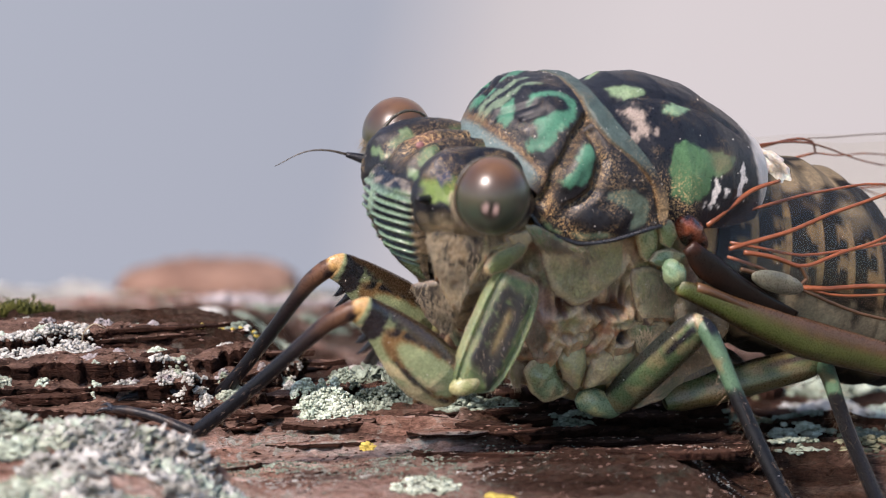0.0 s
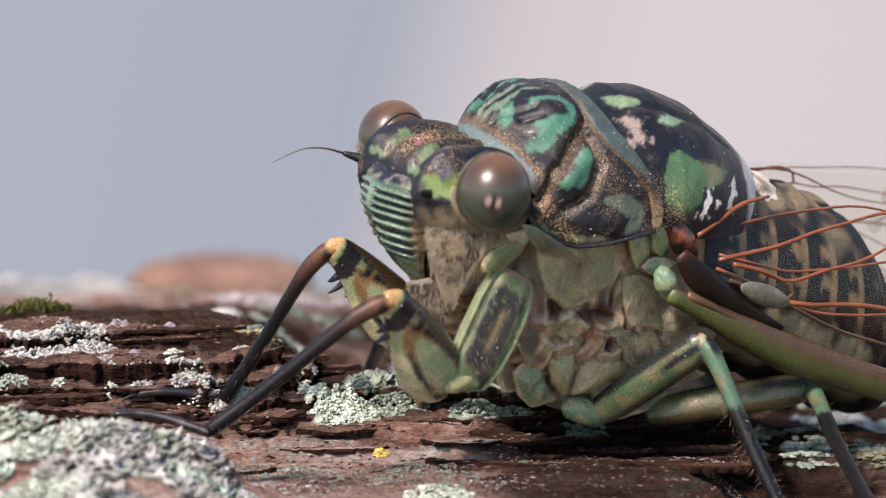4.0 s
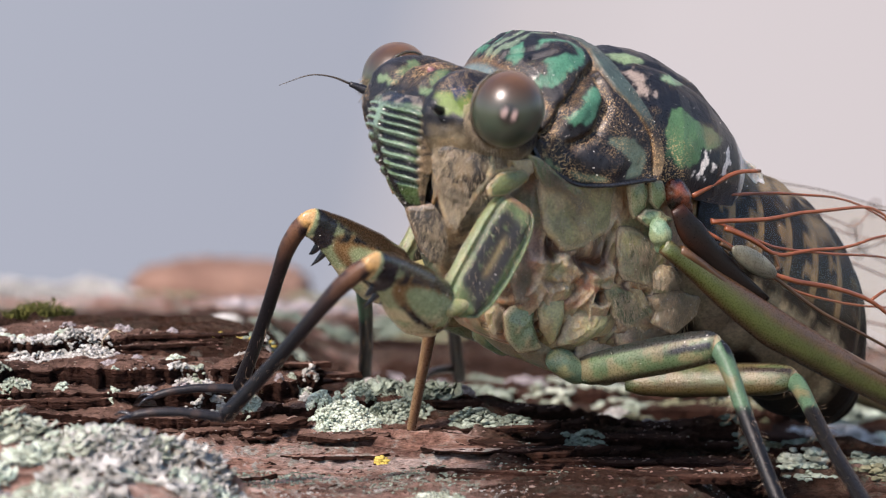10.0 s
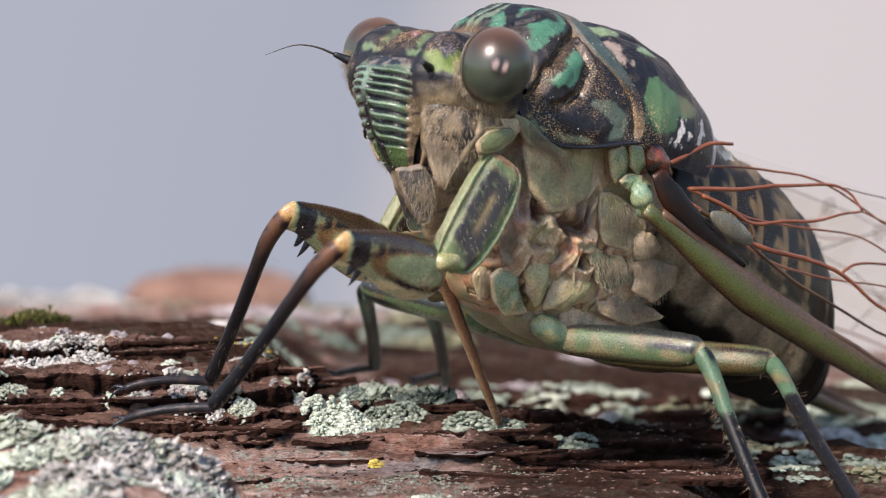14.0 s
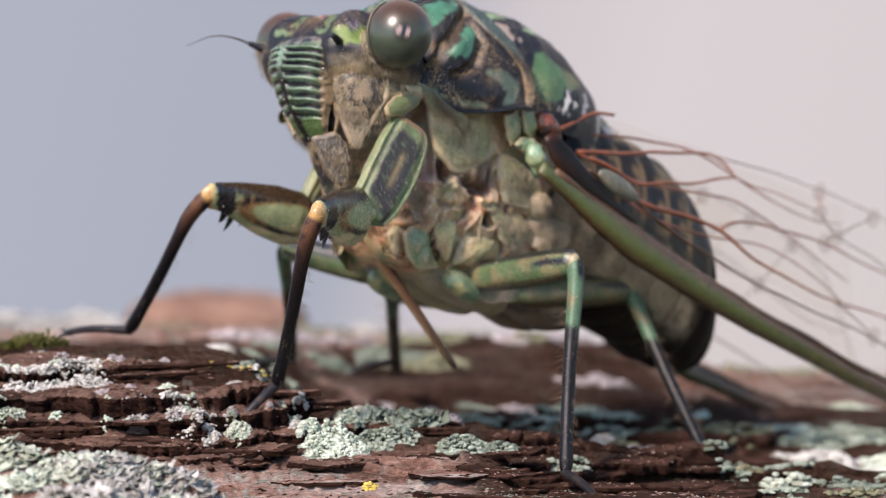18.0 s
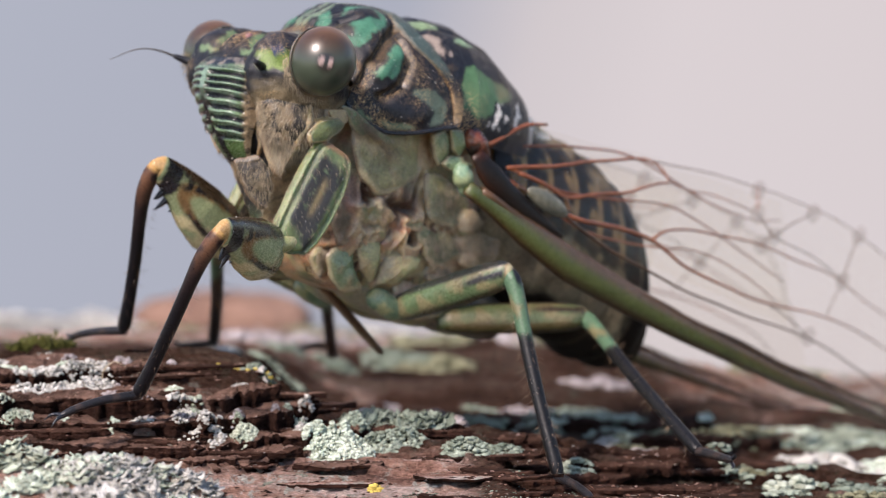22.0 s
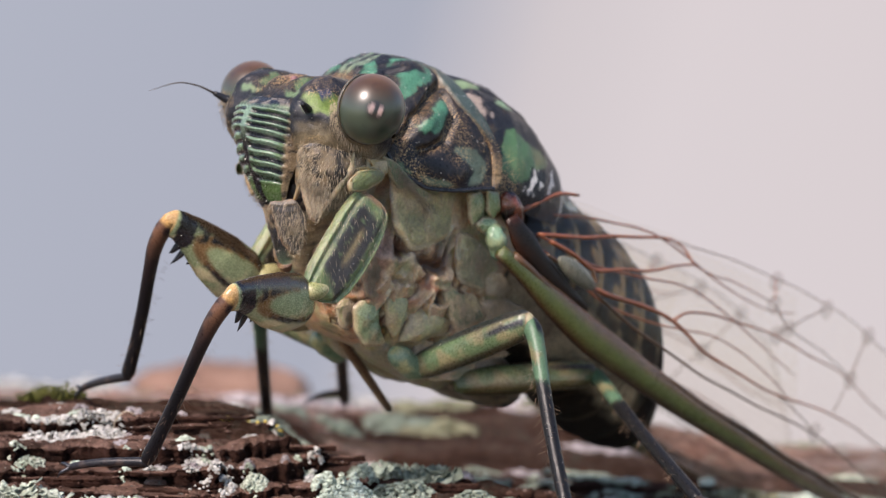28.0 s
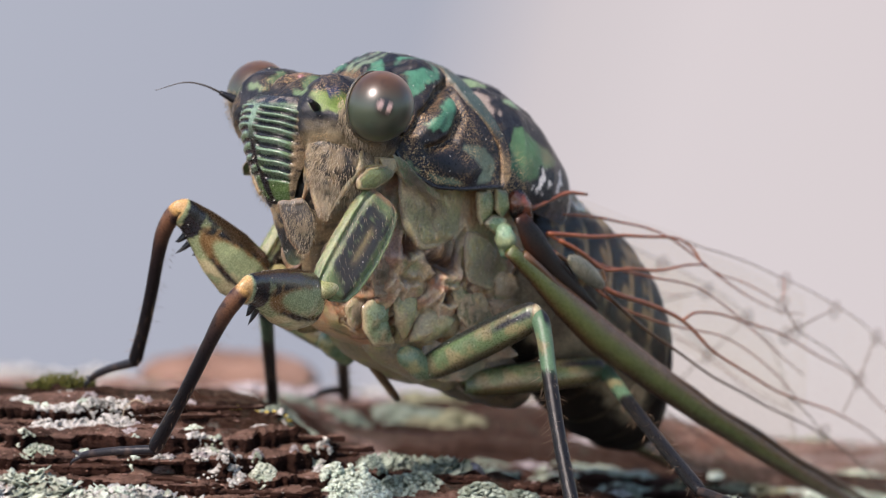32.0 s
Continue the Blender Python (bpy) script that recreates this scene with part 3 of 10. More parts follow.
LONG, DEG = v[:, 0].copy(), np.degrees(ab)
nz, nz2, nz3 = fbm_all(v, 1.1, 4), fbm_all(v, 2.6, 3, seed=9.0), fbm_all(v, 7.0, 2, seed=3.0)
g1 = np.maximum.reduce([groove((-3.5, 94), (-3.05, 64), 0.22), groove((-3.05, 64), (-2.27, 46), 0.22), groove((-2.27, 46), (-1.75, 37), 0.18)])
g2 = np.maximum.reduce([groove((-1.75, 46), (-1.45, 62), 0.2), groove((-1.45, 62), (-1.7, 80), 0.22), groove((-1.7, 80), (-2.5, 92), 0.22)])
g3 = np.maximum(groove((-4.5, 12), (-3.3, 22), 0.14), groove((-3.4, 30), (-3.9, 26), 0.12))
lobes = groove((-3.4, 35), (-2.6, 25), 0.55) + groove((-2.7, 72), (-2.1, 60), 0.5) + groove((-1.7, 98), (-0.7, 94), 0.45)
nrm = np.stack([0.1 * (0.5 - u), np.sin(a), np.cos(a)], -1)
hem = np.interp(DEG, [0, 12, 30, 42, 52, 58, 65, 75, 94], [-1.65, -1.69, -1.71, -1.51, -1.09, -0.61, -0.05, 0.55, 1.0])
rim = step(-0.05, 0.05, LONG - hem)
seam = np.exp(-((LONG - hem) / 0.06) ** 2)
v = v + nrm * (-0.40 * g1 - 0.34 * g2 - 0.2 * g3 + 0.20 * lobes - 0.14 * seam + 0.05 * rim + 0.05 * nz + 0.015 * nz2)[:, None]
col = np.broadcast_to(np.array(BLACK), v.shape).copy()
PALETEAL, JADE = (0.12, 0.17, 0.12), (0.055, 0.165, 0.11)
for outline, c in (([(-3.45, 14), (-2.92, 15), (-2.17, 21), (-1.95, 28), (-2.18, 37), (-2.52, 42), (-2.97, 44), (-3.5, 51), (-3.95, 45), (-4.05, 39), (-3.6, 43), (-3.72, 36), (-4.01, 30), (-3.48, 33), (-2.92, 33), (-2.49, 34), (-2.38, 32), (-2.58, 24), (-3.18, 19), (-3.49, 19)], JADE),
                   ([(-3.81, 9), (-3.98, 17), (-4.2, 23), (-4.46, 23), (-4.52, 16), (-4.36, 12), (-4.17, 10)], JADE),
                   ([(-4.75, 4), (-4.4, 8), (-3.9, 8), (-3.4, 5), (-2.7, 8), (-2.75, 4), (-3.5, 2), (-4.6, 1)], PALETEAL),
                   ([(-2.96, 72), (-2.62, 66), (-2.34, 56), (-2.01, 53), (-1.77, 57), (-1.81, 65), (-1.94, 72), (-2.27, 77), (-2.59, 74), (-2.63, 79), (-2.9, 77)], JADE),
                   ([(-2.3, 106), (-1.32, 101), (-0.84, 102), (-0.9, 105), (-1.63, 108)], PALETEAL),
                   ([(-1.26, 81), (-0.5, 78), (0.15, 81), (0.47, 88), (0.41, 96), (0.0, 100), (-0.22, 97), (-0.11, 91), (-0.7, 86), (-1.19, 84)], (0.07, 0.10, 0.08)),
                   ([(-3.4, 104), (-2.6, 108), (-1.9, 112), (-3.2, 112)], GREEN)):
    col = blend(col, c, patch(outline))
col = blend(col, (0.16, 0.10, 0.045), 0.45 * np.clip(g1 + g2, 0, 1) * step(-0.2, 0.4, nz2))
col = blend(col, (0.05, 0.075, 0.072), rim * (1 - step(60, 72, DEG)))
col = blend(col, (0.20, 0.15, 0.09), rim * step(70, 90, DEG) * 0.7)
col = blend(col, (0.11, 0.06, 0.03), seam * 0.6 * (1 - step(85, 95, DEG)))
col = blend(col, BLACK, step(0.965, 0.985, np.abs(w - 0.5) * 2))
col = blend(col, (0.11, 0.16, 0.17), (1 - step(0.05, 0.08, u + 0.01 * nz)) * (1 - step(55, 70, DEG)))
col = blend(col, (0.12, 0.065, 0.03), np.exp(-((u - 0.085) / 0.012) ** 2) * 0.6)
gold = 0.6 * np.clip(g1 + g2, 0, 1) + 0.9 * groove((-3.4, 92), (-2.4, 106), 0.4) + 0.8 * groove((-2.4, 106), (-0.9, 104), 0.25) + 0.4 * seam + 0.35 * step(0.1, 0.7, LONG) + 0.22 * step(0.0, 0.5, nz) + 0.5 * np.exp(-((u - 0.085) / 0.03) ** 2) + 0.5 * groove((-1.2, 60), (-0.7, 85), 0.4)
link("pronotum", v, f, SHELL, cicada, "black pronotum with turquoise patches and golden dust", col, gold=np.clip(gold, 0, 1))
# dark lip along the lower rim of the pronotum
for s in (-1, 1):
    i = np.abs(w - (0 if s < 0 else 1)) < 1e-6
    path = v[i][::12]
    vv, ff, al = tube(path + np.array([0, s * 0.03, 0]), 0.085, 8, fine=2)
    link("pronotum_rim", vv, ff, SHELL_SMOOTH, cicada, tint=BLACK)


# mesonotum, the domed back
def back(u, v):
    a = (v - 0.5) * 2 * radians(100)
    u = 1.19 * u - 0.19
    x = -0.2 + 7.6 * u + 0.6 * np.abs(np.sin(a)) ** 2 * (1 - u)
    half = np.interp(u, [0, 0.3, 0.6, 0.85, 1], [3.9, 4.15, 3.9, 3.2, 2.3])
    top = np.interp(u, [0, 0.12, 0.3, 0.55, 0.8, 1], [3.6, 4.15, 4.3, 3.95, 3.05, 2.2])
    return x, half * np.sin(a), top * np.cos(a) + 0.0 * u


v, f, u, w = sheet(back, 120, 180)
a = (w - 0.5) * 2 * radians(100)
ab = np.abs(a)
LONG, DEG = v[:, 0].copy(), np.degrees(ab)
nz, nz2, nz3 = fbm_all(v, 1.0, 4), fbm_all(v, 2.4, 3, seed=9.0), fbm_all(v, 7.0, 2, seed=3.0)
v = v + np.stack([0 * a, np.sin(a), np.cos(a)], -1) * (-0.12 * groove((0.2, 22), (5.5, 34), 0.22) + 0.04 * nz)[:, None]
col = np.broadcast_to(np.array(BLACK), v.shape).copy()
for outline, c in (([(1.87, 56), (2.64, 54), (3.31, 58), (4.32, 58), (4.96, 57), (4.69, 63), (3.94, 71), (3.52, 72), (3.47, 81), (2.5, 86), (1.79, 83), (1.63, 76), (1.64, 65)], (0.075, 0.16, 0.075)),
                   ([(0.12, 9), (0.74, 14), (1.31, 21), (0.73, 25), (0.16, 18)], (0.15, 0.22, 0.13)), ([(1.55, 35), (2.33, 30), (3.09, 32), (2.25, 40), (1.72, 38)], (0.15, 0.25, 0.16))):
    col = blend(col, c, patch(outline))
col = blend(col, (0.20, 0.15, 0.09), 0.6 * patch([(3.5, 58), (4.9, 57), (4.5, 66), (3.8, 70)], 0.3))
col = blend(col, (0.36, 0.30, 0.26), patch([(0.18, 31), (0.63, 31), (0.98, 37), (1.07, 47), (0.44, 50), (0.29, 42)], 0.15, 0.5) * 0.7)
col = blend(col, WAX, np.clip(patch([(3.55, 71), (3.95, 74), (4.25, 70), (4.35, 80), (3.9, 86), (3.3, 88), (3.5, 81)], 0.06, 0.25) + patch([(4.9, 66), (5.4, 60), (5.6, 78), (4.9, 84)], 0.06, 0.3), 0, 1) * step(-0.35, 0.1, np.sin(LONG * 9 + 4 * nz) + nz2))
col = blend(col, WAX, step(0.86, 0.93, u + 0.05 * nz))
link("mesonotum", v, f, SHELL, cicada, "domed black back with green side patches", col, gold=np.clip(step(62, 85, DEG) * (1 - step(2.0, 3.4, LONG)) + 0.2 * step(0.1, 0.5, nz), 0, 1))
v, f, u, w = blob((7.5, 0, 0.3), (2.1, 2.3, 1.4), 40, 50, lumps=0.45)
link("back_ridge", v, f, SHELL_MATT, cicada, "white waxy ridge behind the back", blend((0.66, 0.62, 0.55), (0.20, 0.16, 0.11), step(0.0, 0.5, fbm_all(v, 0.8, 4))))

# the thorax: core and side plates


def core(u, v):
    x = -3.7 + 10.0 * u
    cap = np.clip(1 - np.abs((u - 0.5) * 2) ** 5, 0, 1) ** 0.5
    b = v * 2 * np.pi
    sy, sz = np.sign(np.cos(b)) * np.abs(np.cos(b)) ** 0.55, np.sign(np.sin(b)) * np.abs(np.sin(b)) ** 0.7
    zc = -3.6 + 4.6 * sz * cap
    return x, (3.36 - 0.16 * np.clip(-4.6 - zc, 0, 9) ** 1.2) * sy * cap, zc


v, f, u, w = sheet(core, 200, 260, wrap=True)
PITS = [(0.1, -4.25, 1.0, 0.34, 0.55), (-1.75, -3.95, 0.42, 0.5, 0.6), (1.3, -5.4, 0.34, 0.26, 0.5), (2.5, -4.95, 1.0, 0.17, 0.35), (5.3, -3.6, 1.0, 0.8, 0.5), (-3.1, -4.1, 0.35, 0.9, 0.45), (0.75, -3.2, 0.2, 0.75, 0.3),
        (-1.0, -5.3, 0.7, 0.16, 0.35), (3.2, -5.4, 0.2, 0.8, 0.3), (-1.2, -6.6, 0.2, 0.9, 0.35), (0.75, -6.4, 0.2, 0.9, 0.3), (4.2, -6.3, 1.1, 0.18, 0.3), (-2.3, -5.4, 0.5, 0.6, 0.3)]
warp = 0.22 * np.stack([fbm_all(v, 1.3, 3, seed=2.0), fbm_all(v, 1.3, 3, seed=6.0)], -1)
pit = np.zeros(len(v))
lip = np.zeros(len(v))
for px, pz, rx, rz, dp in PITS:
    d = np.hypot((v[:, 0] + warp[:, 0] - px) / rx, (v[:, 2] + warp[:, 1] - pz) / rz)
    pit = np.maximum(pit, dp / 0.55 * (1 - step(0.45, 1.15, d)))
    lip = np.maximum(lip, np.exp(-((d - 1.3) / 0.2) ** 2))
wrinkle = np.abs(fbm_all(v, 0.42, 4, (1.0, 1.0, 0.8), seed=4) + 0.12 * fbm_all(v, 2.0, 3, seed=8))
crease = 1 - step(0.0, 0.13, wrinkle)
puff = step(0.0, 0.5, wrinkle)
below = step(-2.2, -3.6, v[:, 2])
v = v + np.stack([0 * u, np.sign(v[:, 1]), 0 * u], -1) * (0.10 * fbm_all(v, 0.7, 4) + 0.035 * fbm_all(v, 2.2, 4, (1, 1, 0.5)) - 0.5 * pit + 0.15 * lip + below * (0.20 * puff - 0.10 * crease))[:, None]
col = blend((0.47, 0.34, 0.20), (0.43, 0.25, 0.155), step(-0.1, 0.4, fbm_all(v, 0.8, 4)))
col = blend(col, (0.27, 0.27, 0.14), step(0.0, 0.5, fbm_all(v, 0.6, 4, seed=3)))
col = blend(col, (0.50, 0.39, 0.26), np.clip(0.8 * lip + 0.35 * step(0.3, 0.6, wrinkle), 0, 1))
col = blend(col, (0.30, 0.12, 0.05), 0.85 * np.exp(-((wrinkle - 0.12) / 0.06) ** 2) * step(-0.1, 0.4, fbm_all(v, 0.9, 3, seed=12)))
# brown creases and pits, deepened by crevice shade put into the tint
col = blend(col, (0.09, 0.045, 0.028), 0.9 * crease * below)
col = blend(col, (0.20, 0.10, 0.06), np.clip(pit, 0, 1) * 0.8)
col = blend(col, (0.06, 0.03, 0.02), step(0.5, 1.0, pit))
flank = np.abs(v) * [0, 1, 0] + v * [1, 0, 1]
for c, r, k in (((0.1, 3.4, -4.2), (1.0, 1.5, 0.33), UMBER), ((-1.7, 3.4, -4.1), (0.4, 1.5, 0.5), (0.11, 0.05, 0.03)), ((2.5, 3.4, -4.95), (0.9, 1.5, 0.2), UMBER), ((5.2, 3.4, -3.4), (0.9, 1.5, 0.7), BLACK),
                ((1.2, 3.2, -5.4), (0.3, 1.5, 0.25), (0.012, 0.008, 0.008)), ((0.6, 3.2, -5.1), (0.7, 1.5, 0.15), (0.26, 0.10, 0.03)), ((-2.8, 3.2, -4.6), (0.9, 1.5, 1.2), (0.34, 0.22, 0.17)), ((-3.0, 3.2, -3.9), (0.25, 1.5, 0.7), UMBER)):
    wob = np.stack([fbm_all(v, 1.6, 3, seed=q) for q in (1.0, 5.0, 9.0)], -1) * 0.2
    d = np.linalg.norm((flank + wob - np.array(c)) / np.array(r), axis=1)
    col = blend(col, k, 1 - step(0.7, 1.2, d))
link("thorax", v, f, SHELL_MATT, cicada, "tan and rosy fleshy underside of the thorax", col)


def shield(name, outline, y, depth, colour, second, label, material=SHELL_MATT, third=None, rough=0.07, tilt=(0, 0), sides=(-1, 1)):
    """A horny plate on both flanks: a cornered outline in (x, z), domed outwards, with wrinkles and a thin rolled rim."""
    y = y + (0.1 if name in ("side_plate", "middle_coxa") else 0.0)
    pts = np.array(outline, float)
    c = pts.mean(0)
    nu, nv = 22, 72
    ang = np.arctan2(pts[:, 1] - c[1], pts[:, 0] - c[0])
    o = np.argsort(ang)
    loop = np.vstack([pts[o], pts[o][:1]])
    seg = np.r_[0, np.cumsum(np.linalg.norm(np.diff(loop, axis=0), axis=1))]
    k = np.linspace(0, seg[-1], nv, endpoint=False)
    rim = np.stack([np.interp(k, seg, loop[:, i]) for i in (0, 1)], -1)
    for _ in range(3):
        rim = 0.5 * rim + 0.25 * (np.roll(rim, 1, 0) + np.roll(rim, -1, 0))
    rim = rim + 0.07 * np.stack([fbm_all(np.c_[rim, 0 * k], 1.4, 3, seed=q) for q in (c[0], 5 + c[1])], -1)
    verts = []
    for r in np.linspace(0.02, 1.0, nu):
        q = c + (rim - c) * r
        h = 0.30 * depth * (1 - r**2.6) + 0.05 * np.exp(-((r - 0.9) / 0.06) ** 2) * np.sin(k * 2.0 + c[0])
        verts.append(np.stack([q[:, 0], y - h - tilt[0] * (q[:, 0] - c[0]) - tilt[1] * (q[:, 1] - c[1]), q[:, 1]], -1))
    q = c + (rim - c) * 1.05
    verts.append(np.stack([q[:, 0], np.full(nv, y + 0.10) - tilt[0] * (q[:, 0] - c[0]) - tilt[1] * (q[:, 1] - c[1]), q[:, 1]], -1))
    v = np.vstack(verts)
    f = [(i * nv + j, (i + 1) * nv + j, (i + 1) * nv + (j + 1) % nv, i * nv + (j + 1) % nv) for i in range(nu) for j in range(nv)]
    n, m = fbm_all(v, 0.9, 4, seed=c[0]), fbm_all(v, 2.2, 4, (1, 1, 0.4), seed=c[1])
    fold = np.sin(4.2 * (v[:, 2] - c[1]) + 2.0 * (v[:, 0] - c[0]) * math.sin(7 * c[0]) + 2.5 * n)
    v[:, 1] -= rough * (1.3 * n + 0.8 * m + 0.35 * fold)
    col = blend(colour, second, step(-0.1, 0.4, n))
    col = blend(col, (0.14, 0.10, 0.055), step(0.25, 0.6, m) * 0.35)
    col = blend(col, (0.46, 0.36, 0.23), np.r_[np.repeat(step(0.8, 0.95, np.linspace(0.02, 1.0, nu)), nv), np.ones(nv)] * (0.12 if name in ("cheek_plate", "muzzle_plate") else 0.55))
    # outermost ring: the shadowed crevice round the plate, painted as dark brown
    col = blend(col, (0.16, 0.10, 0.06), np.r_[np.zeros(nu * nv), np.ones(nv)])
    if third is not None:
        col = blend(col, third, step(0.35, 0.75, (v[:, 0] - c[0]) * 0.7 - (v[:, 2] - c[1]) * 0.7 + 0.3 * n))
    for s in sides:
        link(name, v if s < 0 else mirrored(v), f if s < 0 else [tuple(reversed(q)) for q in f], material, cicada, label, col)


SAGE, OLIVETAN, ROSY = (0.32, 0.31, 0.155), (0.45, 0.365, 0.205), (0.52, 0.38, 0.255)
DRAB = (0.26, 0.26, 0.16)
shield("side_plate", [(-3.4, -1.0), (-2.85, -1.3), (-1.04, -1.2), (0.32, -0.8), (0.74, -1.61), (0.8, -2.63), (-0.19, -3.58), (-1.2, -4.01), (-2.4, -3.47), (-2.94, -2.48)], -3.5, 0.45, SAGE, OLIVETAN, "large pale olive downy plate below the pronotum", tilt=(-0.05, -0.10), rough=0.045)
shield("side_plate", [(-4.2, -0.9), (-3.6, -0.95), (-2.6, -1.6), (-1.3, -1.75), (-1.6, -1.95), (-2.9, -1.9), (-3.7, -1.5)], -3.85, 0.3, (0.17, 0.22, 0.10), SAGE, "pale green margin under the pronotum", rough=0.02, tilt=(0.1, 0))
shield("neck_plate", [(-5.69, -2.55), (-5.34, -1.93), (-4.6, -1.55), (-4.02, -1.58), (-4.06, -1.91), (-4.63, -2.53), (-5.47, -2.85)], -3.8, 0.4, (0.15, 0.185, 0.075), (0.20, 0.21, 0.10), "small green oval neck plate", rough=0.015)
shield("neck_fold", [(-5.7, -1.9), (-5.0, -1.3), (-4.1, -1.1), (-3.7, -1.5), (-4.1, -1.7), (-4.7, -1.55), (-5.4, -1.95)], -3.7, 0.3, (0.30, 0.24, 0.12), OLIVETAN, "tan fold above the neck plate", rough=0.04)
shield("side_plate", [(0.92, -2.51), (1.81, -2.45), (3.08, -2.84), (3.6, -3.3), (3.1, -3.9), (3.2, -4.4), (1.67, -4.44), (1.14, -3.55)], -3.75, 0.42, DRAB, SAGE, "grey-green downy plate behind the olive plate", rough=0.05)
shield("side_plate", [(3.0, -3.85), (3.3, -3.5), (3.88, -3.45), (4.55, -3.82), (4.34, -4.2), (3.25, -4.48)], -3.85, 0.5, (0.48, 0.39, 0.25), CREAM, "bulging cream plate end", rough=0.08)
shield("side_plate", [(1.31, -4.72), (3.13, -4.68), (3.98, -5.43), (2.96, -6.14), (2.15, -5.94), (1.52, -5.28)], -3.45, 0.4, (0.13, 0.17, 0.085), OLIVETAN, "green plate above the middle leg", rough=0.05)
shield("side_plate", [(3.3, -4.81), (4.65, -4.3), (5.91, -4.32), (6.0, -5.03), (5.13, -6.0), (3.9, -5.8), (4.0, -5.3)], -3.55, 0.55, (0.34, 0.28, 0.19), ROSY, "grey-tan plate before the abdomen", rough=0.06)
shield("wing_base_plate", [(0.51, -0.96), (1.1, -0.6), (1.5, -0.9), (1.6, -1.7), (1.2, -2.1), (0.85, -1.8)], -3.95, 0.5, (0.18, 0.23, 0.10), SAGE, "glossy pale green wing-base lobe", SHELL_SMOOTH, rough=0.03)
shield("wing_base_plate", [(1.31, -0.5), (1.85, -0.4), (2.29, -0.97), (2.1, -1.5), (1.6, -1.3)], -4.1, 0.5, (0.18, 0.23, 0.10), SAGE, "glossy pale green wing-base lobe", SHELL_SMOOTH, rough=0.03)
shield("wing_base_plate", [(1.5, -1.6), (2.2, -1.5), (2.9, -1.7), (2.42, -2.2), (1.66, -2.25), (1.2, -2.0)], -4.2, 0.5, (0.15, 0.22, 0.12), SAGE, "jade green fold at the wing hinge", SHELL_SMOOTH, rough=0.06)
shield("middle_coxa", [(-1.24, -6.33), (-0.78, -5.62), (-0.16, -5.75), (0.16, -6.73), (-0.11, -7.64), (-0.76, -7.17)], -3.05, 1.3, SAGE, OLIVETAN, "pale green oval middle coxa", rough=0.04)
shield("middle_coxa", [(-2.31, -7.02), (-1.9, -6.4), (-1.23, -6.2), (-0.7, -7.3), (-0.07, -7.9), (-1.12, -8.3), (-1.8, -7.9)], -2.6, 1.1, (0.19, 0.24, 0.13), OLIVETAN, "jade green front of the middle coxa", SHELL_SMOOTH, rough=0.05)
shield("middle_coxa", [(0.39, -6.3), (1.33, -5.54), (2.61, -5.82), (2.67, -6.47), (1.3, -7.35), (0.3, -7.6)], -2.95, 1.2, OLIVETAN, SAGE, "pale olive rear lobe of the middle coxa", rough=0.06)
shield("side_plate", [(-2.9, -4.4), (-2.3, -4.7), (-1.6, -5.4), (-1.5, -6.1), (-2.2, -6.4), (-2.9, -5.4)], -2.95, 0.4, (0.40, 0.29, 0.21), (0.28, 0.17, 0.12), "rosy fold behind the fore coxa", rough=0.12)
shield("side_plate", [(-2.5, -6.3), (-1.9, -6.3), (-1.9, -7.2), (-2.2, -7.9), (-2.8, -7.2)], -2.1, 0.4, OLIVETAN, SAGE, "pale breast fold", rough=0.07)
shield("side_plate", [(2.7, -6.2), (3.8, -5.95), (5.0, -6.1), (6.2, -5.4), (6.5, -6.3), (5.0, -7.1), (3.0, -7.0)], -2.95, 0.4, ROSY, (0.30, 0.24, 0.16), "grey-tan fold above the hind leg", rough=0.08)
shield("hind_coxa", [(1.6, -7.2), (3.4, -6.9), (5.2, -6.9), (5.0, -7.9), (3.2, -8.6), (1.8, -8.4)], -2.4, 0.5, (0.24, 0.235, 0.15), ROSY, "pale hind coxa")
shield("cheek_plate", [(-7.05, -2.19), (-6.8, -1.78), (-6.14, -2.26), (-5.8, -3.19), (-5.96, -4.34), (-6.3, -4.33), (-6.8, -3.31)], -2.8, 0.5, (0.22, 0.18, 0.11), (0.13, 0.10, 0.065), "long oval downy cheek plate", rough=0.05, tilt=(0.8, 0), sides=(-1,))
shield("muzzle_plate", [(-7.05, -4.15), (-6.35, -3.68), (-5.87, -4.27), (-5.57, -4.78), (-5.41, -5.67), (-5.64, -5.85), (-6.46, -5.01)], -1.75, 0.4, (0.04, 0.035, 0.03), (0.26, 0.21, 0.13), "dark downy plate below the face shield", rough=0.05, tilt=(0.8, 0.3), sides=(-1,))


def lump(name, c, r, turn, colour, second, material=SHELL_MATT, label="", lumps=0.1, power=0.8):
    for s in (-1, 1):
        v, f, u, w = blob((0, 0, 0), r, 30, 36, power, turn, lumps, seed=c[0])
        v = (v + np.array(c)) * [1, -s, 1]
        link(name, v, f, material, cicada, label, blend(colour, second, step(0.0, 0.45, fbm_all(v, 1.1, 4, seed=c[2]))))


